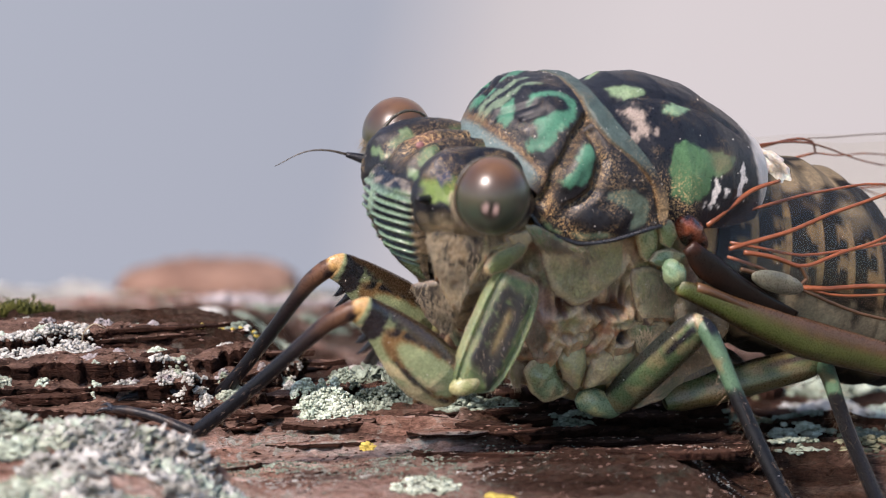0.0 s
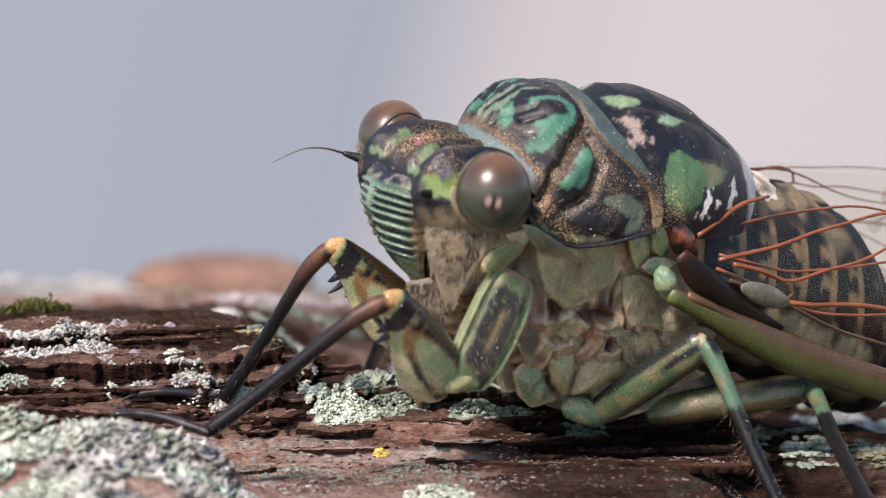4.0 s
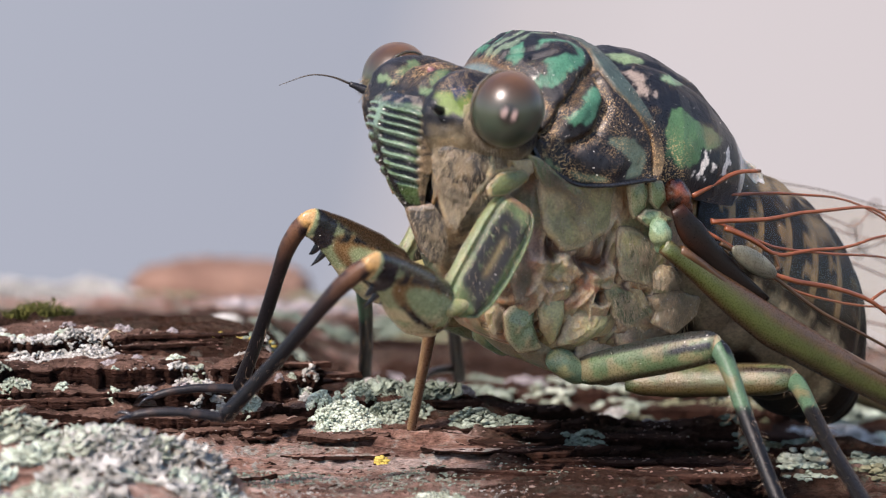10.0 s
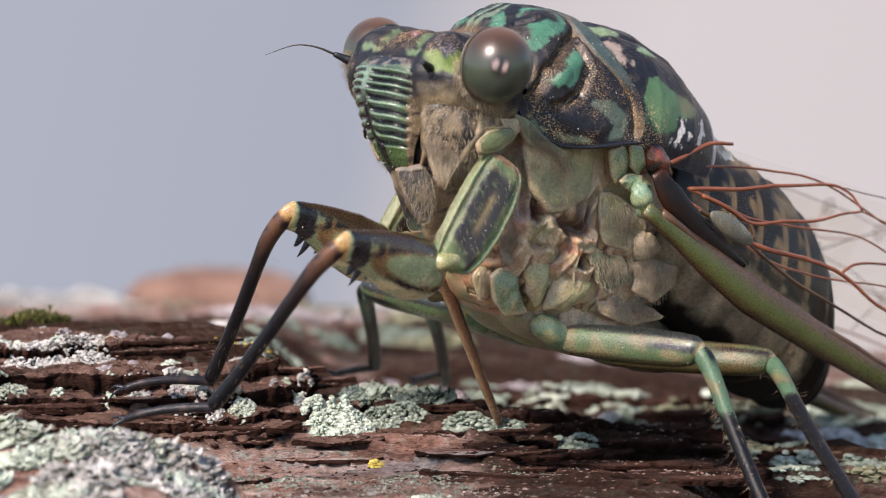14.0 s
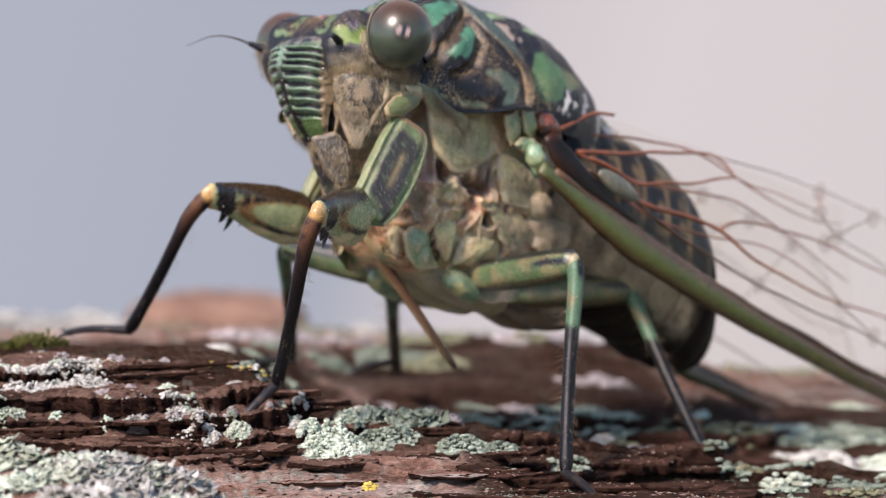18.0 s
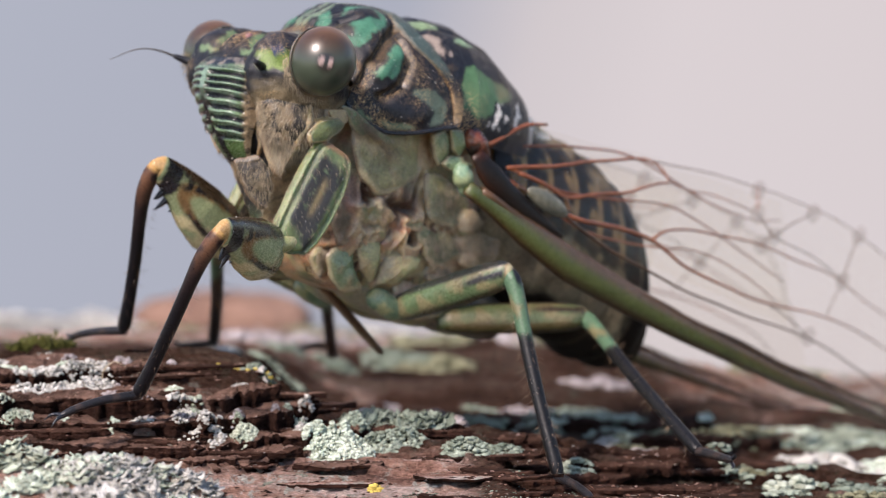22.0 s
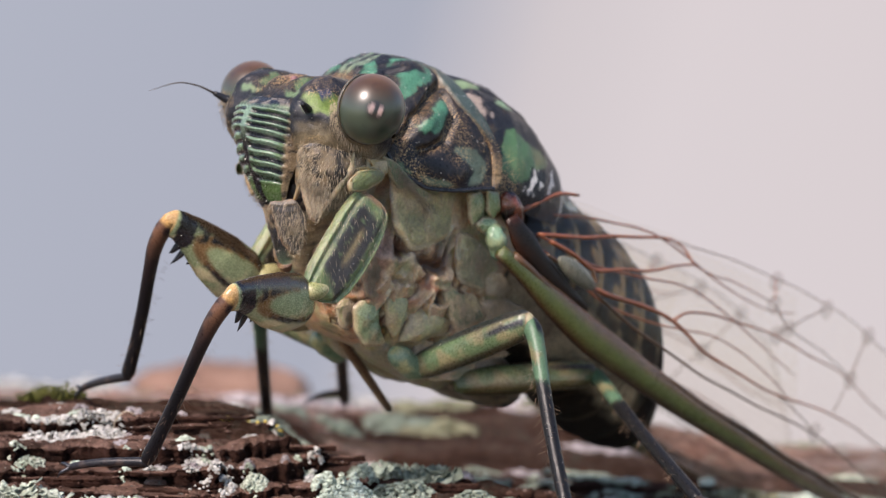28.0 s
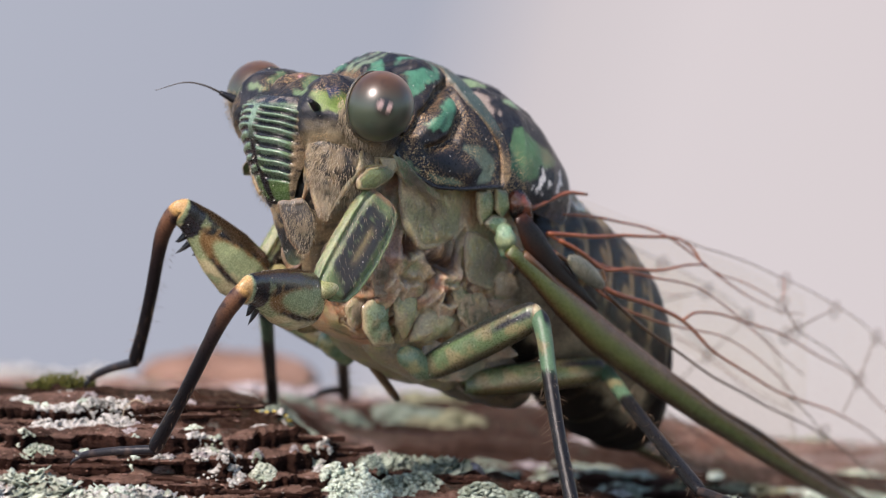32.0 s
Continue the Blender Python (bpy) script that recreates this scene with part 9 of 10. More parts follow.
    walk(moving['near_rear_femur'], [
        (0, pose(0.00460, -0.00220, -0.00830, -45.47, -19.92, -14.52)),
        (0.5, pose(0.00454, -0.00231, -0.00828, -47.40, -19.38, -12.82)),
        (1, pose(0.00461, -0.00209, -0.00827, -48.43, -17.33, -13.92)),
        (1.5, pose(0.00460, -0.00225, -0.00832, -48.89, -19.28, -9.93)),
        (2, pose(0.00459, -0.00221, -0.00830, -49.53, -18.74, -8.20)),
        (2.5, pose(0.00466, -0.00224, -0.00829, -50.32, -16.33, -5.46)),
        (3, pose(0.00458, -0.00220, -0.00829, -48.46, -17.53, -14.26)),
        (3.5, pose(0.00460, -0.00220, -0.00830, -46.49, -19.56, -25.22)),
        (5.5, pose(0.00460, -0.00220, -0.00830, -43.53, -20.64, -22.20)),
        (6, pose(0.00466, -0.00219, -0.00830, -42.59, -20.83, -21.82)),
        (6.5, pose(0.00461, -0.00218, -0.00831, -42.42, -21.00, -25.18)),
        (7, pose(0.00461, -0.00220, -0.00829, -42.14, -21.52, -26.76)),
        (7.5, pose(0.00460, -0.00221, -0.00830, -41.12, -22.30, -30.70)),
        (8, pose(0.00459, -0.00222, -0.00833, -39.11, -23.14, -38.65)),
        (8.5, pose(0.00460, -0.00219, -0.00831, -39.03, -21.52, -39.42)),
        (9, pose(0.00462, -0.00218, -0.00831, -38.68, -20.56, -40.13)),
        (9.5, pose(0.00461, -0.00223, -0.00828, -38.33, -18.77, -40.65)),
        (10, pose(0.00459, -0.00221, -0.00830, -37.27, -17.55, -41.60)),
        (10.5, pose(0.00456, -0.00221, -0.00830, -35.70, -15.82, -42.58)),
        (11, pose(0.00461, -0.00221, -0.00828, -34.79, -14.22, -43.20)),
        (11.5, pose(0.00458, -0.00221, -0.00829, -34.63, -13.29, -43.51)),
        (12, pose(0.00462, -0.00213, -0.00833, -34.54, -12.56, -43.58)),
        (12.5, pose(0.00457, -0.00217, -0.00831, -33.93, -11.67, -44.03)),
        (13, pose(0.00455, -0.00235, -0.00825, -33.88, -9.99, -44.00)),
        (13.5, pose(0.00460, -0.00219, -0.00829, -33.69, -10.07, -44.10)),
        (14, pose(0.00461, -0.00216, -0.00833, -32.57, -11.54, -44.37)),
        (14.5, pose(0.00460, -0.00220, -0.00830, -33.70, -11.19, -44.17)),
        (16.5, pose(0.00460, -0.00220, -0.00830, -37.06, -32.40, 11.81)),
        (17, pose(0.00453, -0.00233, -0.00830, -33.29, -29.26, 3.20)),
        (17.5, pose(0.00449, -0.00219, -0.00863, -30.08, -23.97, -3.51)),
        (18, pose(0.00462, -0.00219, -0.00774, -17.85, -16.54, -1.51)),
        (18.5, pose(0.00484, -0.00198, -0.00838, -19.67, -21.78, -3.03)),
        (19, pose(0.00462, -0.00223, -0.00832, -23.35, -18.79, -6.71)),
        (19.5, pose(0.00466, -0.00210, -0.00826, -24.01, -15.56, -11.33)),
        (20, pose(0.00449, -0.00216, -0.00835, -24.13, -13.54, -16.78)),
        (20.5, pose(0.00456, -0.00223, -0.00831, -26.78, -10.59, -17.48)),
        (21, pose(0.00457, -0.00223, -0.00831, -27.20, -9.57, -19.24)),
        (21.5, pose(0.00456, -0.00220, -0.00832, -26.64, -9.54, -21.34)),
        (22, pose(0.00462, -0.00213, -0.00830, -31.53, -14.69, -28.72)),
        (22.5, pose(0.00464, -0.00226, -0.00828, -31.62, -13.97, -23.79)),
        (23, pose(0.00460, -0.00216, -0.00832, -31.04, -13.31, -25.31)),
        (23.5, pose(0.00453, -0.00214, -0.00827, -30.71, -14.23, -29.76)),
        (24, pose(0.00463, -0.00227, -0.00832, -32.70, -19.01, -18.12)),
        (24.5, pose(0.00459, -0.00222, -0.00828, -33.38, -20.10, -16.88)),
        (25, pose(0.00460, -0.00223, -0.00829, -33.40, -22.31, -17.78)),
        (25.5, pose(0.00460, -0.00220, -0.00830, -32.80, -23.89, -18.07)),
        (27.5, pose(0.00460, -0.00220, -0.00830, -35.00, -22.63, -18.59)),
        (28, pose(0.00461, -0.00216, -0.00827, -35.14, -21.50, -19.03)),
        (28.5, pose(0.00456, -0.00220, -0.00832, -33.98, -22.26, -21.56)),
        (29, pose(0.00463, -0.00223, -0.00829, -34.45, -22.44, -18.36)),
        (29.5, pose(0.00461, -0.00218, -0.00830, -33.83, -22.43, -20.03)),
        (30, pose(0.00457, -0.00221, -0.00828, -33.55, -22.88, -20.27)),
        (30.5, pose(0.00463, -0.00221, -0.00832, -34.60, -23.84, -18.44)),
        (31, pose(0.00462, -0.00216, -0.00828, -35.22, -23.17, -19.44)),
        (31.5, pose(0.00455, -0.00221, -0.00831, -34.82, -22.75, -21.70)),
        (32, pose(0.00460, -0.00220, -0.00830, -35.44, -23.51, -18.78)),
    ])
    walk(moving['near_rear_tibia'], [
        (0, pose(0.01042, -0.00371, -0.00612, -85.30, 14.20, -108.46)),
        (0.5, pose(0.01043, -0.00365, -0.00616, -85.74, 11.81, -108.62)),
        (1, pose(0.01054, -0.00356, -0.00636, -87.74, 10.03, -109.44)),
        (1.5, pose(0.01055, -0.00329, -0.00620, -86.18, 10.66, -108.93)),
        (2, pose(0.01059, -0.00308, -0.00625, -86.68, 10.23, -108.82)),
        (2.5, pose(0.01077, -0.00283, -0.00649, -88.89, 9.51, -108.69)),
        (3, pose(0.01050, -0.00370, -0.00636, -87.40, 9.85, -109.32)),
        (3.5, pose(0.01006, -0.00477, -0.00616, -85.28, 10.04, -110.91)),
        (5.5, pose(0.01015, -0.00446, -0.00604, -82.18, 13.99, -107.19)),
        (6, pose(0.01021, -0.00441, -0.00602, -83.13, 15.97, -108.22)),
        (6.5, pose(0.01002, -0.00473, -0.00601, -82.32, 15.10, -108.42)),
        (7, pose(0.00993, -0.00488, -0.00595, -81.61, 14.88, -108.56)),
        (7.5, pose(0.00969, -0.00523, -0.00587, -80.20, 14.90, -108.81)),
        (8, pose(0.00919, -0.00589, -0.00581, -77.53, 14.83, -109.12)),
        (8.5, pose(0.00920, -0.00597, -0.00596, -78.35, 15.55, -108.83)),
        (9, pose(0.00920, -0.00604, -0.00606, -78.86, 16.45, -108.84)),
        (9.5, pose(0.00921, -0.00617, -0.00622, -79.51, 17.72, -108.27)),
        (10, pose(0.00915, -0.00626, -0.00637, -78.88, 19.34, -107.10)),
        (10.5, pose(0.00910, -0.00638, -0.00655, -78.52, 22.16, -106.09)),
        (11, pose(0.00914, -0.00646, -0.00671, -78.62, 24.28, -105.54)),
        (11.5, pose(0.00910, -0.00650, -0.00682, -78.04, 24.67, -104.47)),
        (12, pose(0.00915, -0.00644, -0.00694, -77.31, 24.82, -103.26)),
        (12.5, pose(0.00908, -0.00653, -0.00701, -78.00, 26.52, -103.80)),
        (13, pose(0.00909, -0.00673, -0.00714, -80.02, 28.35, -104.97)),
        (13.5, pose(0.00912, -0.00658, -0.00717, -78.75, 28.07, -103.76)),
        (14, pose(0.00910, -0.00654, -0.00705, -76.77, 28.14, -102.90)),
        (14.5, pose(0.00910, -0.00657, -0.00706, -77.56, 26.93, -103.17)),
        (16.5, pose(0.00989, -0.00109, -0.00487, -70.72, 38.57, -83.92)),
        (17, pose(0.01011, -0.00202, -0.00517, -69.57, 37.51, -84.27)),
        (17.5, pose(0.01033, -0.00255, -0.00603, -67.03, 36.49, -81.02)),
        (18, pose(0.01076, -0.00235, -0.00592, -54.36, 53.05, -59.63)),
        (18.5, pose(0.01078, -0.00229, -0.00601, -50.75, 47.35, -59.15)),
        (19, pose(0.01064, -0.00294, -0.00625, -56.89, 41.57, -67.38)),
        (19.5, pose(0.01071, -0.00331, -0.00655, -53.64, 36.65, -65.03)),
        (20, pose(0.01045, -0.00396, -0.00685, -50.86, 32.87, -64.04)),
        (20.5, pose(0.01056, -0.00412, -0.00713, -54.77, 31.06, -66.76)),
        (21, pose(0.01053, -0.00431, -0.00725, -56.08, 30.94, -68.48)),
        (21.5, pose(0.01044, -0.00449, -0.00726, -55.96, 31.37, -69.53)),
        (22, pose(0.01005, -0.00511, -0.00668, -70.80, 27.43, -91.56)),
        (22.5, pose(0.01032, -0.00476, -0.00673, -75.10, 30.20, -93.44)),
        (23, pose(0.01023, -0.00482, -0.00685, -75.24, 31.10, -93.85)),
        (23.5, pose(0.00991, -0.00522, -0.00670, -75.47, 30.82, -96.72)),
        (24, pose(0.01038, -0.00416, -0.00623, -78.17, 30.45, -97.79)),
        (24.5, pose(0.01034, -0.00396, -0.00608, -78.40, 29.85, -98.40)),
        (25, pose(0.01024, -0.00404, -0.00586, -77.14, 29.32, -99.06)),
        (25.5, pose(0.01016, -0.00402, -0.00571, -75.13, 29.54, -98.02)),
        (27.5, pose(0.01020, -0.00408, -0.00584, -74.89, 25.52, -97.69)),
        (28, pose(0.01024, -0.00410, -0.00592, -74.82, 25.01, -96.94)),
        (28.5, pose(0.01007, -0.00438, -0.00589, -74.73, 26.10, -98.29)),
        (29, pose(0.01025, -0.00409, -0.00585, -76.32, 27.10, -98.82)),
        (29.5, pose(0.01017, -0.00421, -0.00586, -75.55, 27.22, -98.58)),
        (30, pose(0.01010, -0.00425, -0.00579, -75.30, 27.53, -98.69)),
        (30.5, pose(0.01018, -0.00406, -0.00574, -75.50, 26.66, -99.09)),
        (31, pose(0.01017, -0.00412, -0.00577, -75.57, 25.26, -99.27)),
        (31.5, pose(0.01004, -0.00440, -0.00583, -76.04, 25.33, -100.32)),
        (32, pose(0.01016, -0.00409, -0.00575, -76.38, 25.55, -100.18)),
    ])
    walk(moving['near_rear_tarsus'], [
        (0, pose(0.00729, -0.01309, -0.00862, -79.91, -12.66, -106.41)),
        (0.5, pose(0.00724, -0.01311, -0.00825, -80.97, -14.15, -106.74)),
        (1, pose(0.00720, -0.01303, -0.00814, -84.25, -15.23, -107.58)),
        (1.5, pose(0.00729, -0.01278, -0.00809, -82.10, -13.85, -107.19)),
        (2, pose(0.00735, -0.01258, -0.00806, -82.93, -13.56, -107.03)),
        (2.5, pose(0.00755, -0.01235, -0.00818, -86.28, -13.41, -106.85)),
        (3, pose(0.00717, -0.01318, -0.00810, -84.12, -11.95, -107.35)),
        (3.5, pose(0.00647, -0.01415, -0.00793, -81.54, -10.69, -109.17)),
        (5.5, pose(0.00722, -0.01392, -0.00851, -82.85, -5.93, -110.31)),
        (6, pose(0.00714, -0.01373, -0.00883, -83.40, -5.13, -110.74)),
        (6.5, pose(0.00691, -0.01407, -0.00867, -82.15, -5.56, -110.80)),
        (7, pose(0.00679, -0.01423, -0.00857, -81.26, -5.36, -110.96)),
        (7.5, pose(0.00651, -0.01456, -0.00849, -79.49, -4.88, -111.27)),
        (8, pose(0.00596, -0.01521, -0.00842, -76.28, -4.35, -111.81)),
        (8.5, pose(0.00603, -0.01527, -0.00869, -78.00, -3.88, -112.08)),
        (9, pose(0.00604, -0.01530, -0.00895, -78.99, -3.35, -112.38)),
        (9.5, pose(0.00616, -0.01540, -0.00933, -80.61, -2.63, -112.49)),
        (10, pose(0.00632, -0.01546, -0.00975, -81.70, -1.29, -112.94)),
        (10.5, pose(0.00648, -0.01545, -0.01040, -83.01, 0.84, -113.34)),
        (11, pose(0.00665, -0.01542, -0.01091, -84.26, 2.05, -113.67)),
        (11.5, pose(0.00678, -0.01548, -0.01108, -85.11, 2.55, -113.88)),
        (12, pose(0.00703, -0.01545, -0.01122, -85.68, 2.79, -113.90)),
        (12.5, pose(0.00690, -0.01539, -0.01157, -86.30, 3.68, -114.14)),
        (13, pose(0.00677, -0.01540, -0.01198, -87.52, 4.48, -114.05)),
        (13.5, pose(0.00698, -0.01532, -0.01197, -87.36, 4.39, -114.07)),
        (14, pose(0.00709, -0.01531, -0.01186, -85.83, 4.62, -114.15)),
        (14.5, pose(0.00703, -0.01543, -0.01168, -86.28, 4.69, -113.90)),
        (16.5, pose(0.01073, -0.00902, -0.01123, -91.74, 5.74, -105.35)),
        (17, pose(0.01092, -0.01007, -0.01138, -90.31, 5.61, -106.01)),
        (17.5, pose(0.01161, -0.01065, -0.01210, -91.06, 6.23, -105.93)),
        (18, pose(0.01386, -0.00764, -0.01407, -109.85, 12.26, -106.79)),
        (18.5, pose(0.01432, -0.00823, -0.01351, -103.24, 9.29, -106.07)),
        (19, pose(0.01357, -0.00998, -0.01302, -97.86, 8.29, -106.20)),
        (19.5, pose(0.01416, -0.01073, -0.01264, -96.23, 8.21, -106.68)),
        (20, pose(0.01420, -0.01166, -0.01239, -94.25, 8.45, -107.50)),
        (20.5, pose(0.01401, -0.01215, -0.01239, -96.82, 7.26, -108.53)),
        (21, pose(0.01374, -0.01245, -0.01249, -97.80, 6.86, -109.55)),
        (21.5, pose(0.01348, -0.01265, -0.01257, -97.35, 6.34, -110.10)),
        (22, pose(0.00981, -0.01416, -0.01138, -85.09, 2.52, -108.83)),
        (22.5, pose(0.00979, -0.01356, -0.01186, -87.93, 3.51, -108.12)),
        (23, pose(0.00965, -0.01354, -0.01211, -88.24, 5.25, -108.52)),
        (23.5, pose(0.00889, -0.01392, -0.01192, -85.86, 5.07, -109.39)),
        (24, pose(0.00919, -0.01287, -0.01140, -88.28, 4.71, -109.41)),
        (24.5, pose(0.00905, -0.01272, -0.01116, -88.18, 3.54, -109.74)),
        (25, pose(0.00884, -0.01282, -0.01085, -85.87, 2.46, -110.12)),
        (25.5, pose(0.00892, -0.01280, -0.01074, -85.05, 2.57, -110.64)),
        (27.5, pose(0.00897, -0.01321, -0.01023, -85.75, 4.51, -110.90)),
        (28, pose(0.00912, -0.01327, -0.01023, -85.66, 3.26, -110.26)),
        (28.5, pose(0.00875, -0.01344, -0.01038, -85.06, 3.64, -111.19)),
        (29, pose(0.00886, -0.01307, -0.01050, -86.87, 3.82, -111.42)),
        (29.5, pose(0.00882, -0.01317, -0.01052, -85.85, 3.24, -111.25)),
        (30, pose(0.00874, -0.01319, -0.01050, -85.63, 2.85, -111.49)),
        (30.5, pose(0.00874, -0.01306, -0.01031, -85.97, 1.98, -111.99)),
        (31, pose(0.00869, -0.01322, -0.01012, -86.05, 0.67, -112.24)),
        (31.5, pose(0.00839, -0.01347, -0.01019, -85.93, 2.86, -112.54)),
        (32, pose(0.00853, -0.01315, -0.01015, -85.68, 5.03, -111.68)),
    ])
    walk(moving['far_mid_femur'], [
        (0, pose(0.00180, 0.00260, -0.00820, -26.61, -11.98, 147.72)),
        (0.5, pose(0.00176, 0.00250, -0.00818, -26.33, -10.08, 147.82)),
        (1, pose(0.00178, 0.00269, -0.00813, -26.19, -7.66, 147.53)),
        (1.5, pose(0.00181, 0.00256, -0.00824, -26.93, -9.73, 147.70)),
        (2, pose(0.00179, 0.00259, -0.00820, -27.22, -9.53, 148.05)),
        (2.5, pose(0.00186, 0.00256, -0.00816, -27.36, -9.06, 148.41)),
        (3, pose(0.00180, 0.00261, -0.00821, -27.96, -11.64, 147.84)),
        (3.5, pose(0.00180, 0.00260, -0.00820, -28.91, -12.60, 146.43)),
        (5.5, pose(0.00180, 0.00260, -0.00820, -31.57, -17.31, 145.74)),
        (6, pose(0.00184, 0.00261, -0.00824, -31.85, -18.17, 145.47)),
        (6.5, pose(0.00182, 0.00262, -0.00819, -31.80, -16.91, 145.62)),
        (7, pose(0.00181, 0.00260, -0.00820, -32.26, -16.03, 145.81)),
        (7.5, pose(0.00180, 0.00260, -0.00819, -32.93, -15.03, 145.98)),
        (8, pose(0.00179, 0.00258, -0.00822, -33.58, -14.37, 145.97)),
        (8.5, pose(0.00180, 0.00261, -0.00821, -34.17, -12.17, 146.11)),
        (9, pose(0.00181, 0.00261, -0.00821, -34.90, -9.82, 146.22)),
        (9.5, pose(0.00182, 0.00258, -0.00817, -36.20, -6.77, 146.53)),
        (10, pose(0.00179, 0.00259, -0.00818, -37.64, -5.79, 146.33)),
        (10.5, pose(0.00176, 0.00259, -0.00821, -40.70, -5.86, 135.94)),
        (11, pose(0.00181, 0.00259, -0.00819, -43.40, -4.70, 129.03)),
        (11.5, pose(0.00177, 0.00258, -0.00819, -45.62, -4.35, 122.72)),
        (12, pose(0.00183, 0.00267, -0.00822, -47.46, -3.81, 118.59)),
        (12.5, pose(0.00176, 0.00262, -0.00821, -50.80, -0.84, 119.04)),
        (13, pose(0.00176, 0.00246, -0.00815, -52.70, 2.87, 123.59)),
        (13.5, pose(0.00180, 0.00260, -0.00818, -56.49, 2.55, 114.82)),
        (14, pose(0.00181, 0.00264, -0.00824, -57.74, -0.34, 108.70)),
        (14.5, pose(0.00180, 0.00260, -0.00820, -58.94, -1.47, 105.32)),
        (16.5, pose(0.00180, 0.00260, -0.00820, -48.07, -11.41, 114.24)),
        (17, pose(0.00172, 0.00246, -0.00820, 112.35, -12.70, 99.79)),
        (17.5, pose(0.00173, 0.00263, -0.00842, -39.81, -15.89, 121.58)),
        (18, pose(0.00179, 0.00259, -0.00783, -45.26, -6.93, 114.45)),
        (18.5, pose(0.00204, 0.00282, -0.00821, -41.31, -9.80, 113.93)),
        (19, pose(0.00183, 0.00258, -0.00822, 112.62, -12.08, 105.72)),
        (19.5, pose(0.00186, 0.00270, -0.00815, -41.06, -11.35, 112.50)),
        (20, pose(0.00169, 0.00264, -0.00826, -39.67, -13.56, 119.13)),
        (20.5, pose(0.00176, 0.00257, -0.00820, -38.12, -14.21, 113.95)),
        (21, pose(0.00177, 0.00257, -0.00821, -37.12, -15.10, 111.49)),
        (21.5, pose(0.00176, 0.00260, -0.00824, -35.91, -16.05, 111.60)),
        (22, pose(0.00183, 0.00267, -0.00818, -37.05, -13.48, 114.09)),
        (22.5, pose(0.00183, 0.00254, -0.00820, -37.66, -12.13, 117.20)),
        (23, pose(0.00182, 0.00265, -0.00820, -37.80, -11.19, 113.58)),
        (23.5, pose(0.00172, 0.00265, -0.00820, -41.63, -8.69, 103.67)),
        (24, pose(0.00183, 0.00252, -0.00821, -46.38, -4.96, 105.15)),
        (24.5, pose(0.00179, 0.00258, -0.00818, -48.86, -2.91, 103.57)),
        (25, pose(0.00180, 0.00257, -0.00819, -50.60, -2.20, 101.41)),
        (25.5, pose(0.00180, 0.00260, -0.00820, -51.87, -1.90, 99.74)),
        (27.5, pose(0.00180, 0.00260, -0.00820, 118.77, -11.71, 94.08)),
        (28, pose(0.00184, 0.00266, -0.00814, 120.06, -8.78, 93.66)),
        (28.5, pose(0.00175, 0.00259, -0.00822, 120.13, -11.27, 92.93)),
        (29, pose(0.00183, 0.00256, -0.00821, 116.79, -11.84, 96.02)),
        (29.5, pose(0.00182, 0.00263, -0.00819, 117.71, -11.00, 95.30)),
        (30, pose(0.00178, 0.00259, -0.00818, 117.69, -10.82, 95.18)),
        (30.5, pose(0.00182, 0.00258, -0.00824, 116.80, -11.14, 96.12)),
        (31, pose(0.00184, 0.00265, -0.00815, 118.90, -8.78, 94.28)),
        (31.5, pose(0.00173, 0.00258, -0.00821, 119.73, -10.40, 92.43)),
        (32, pose(0.00180, 0.00260, -0.00820, 115.91, -12.70, 95.97)),
    ])
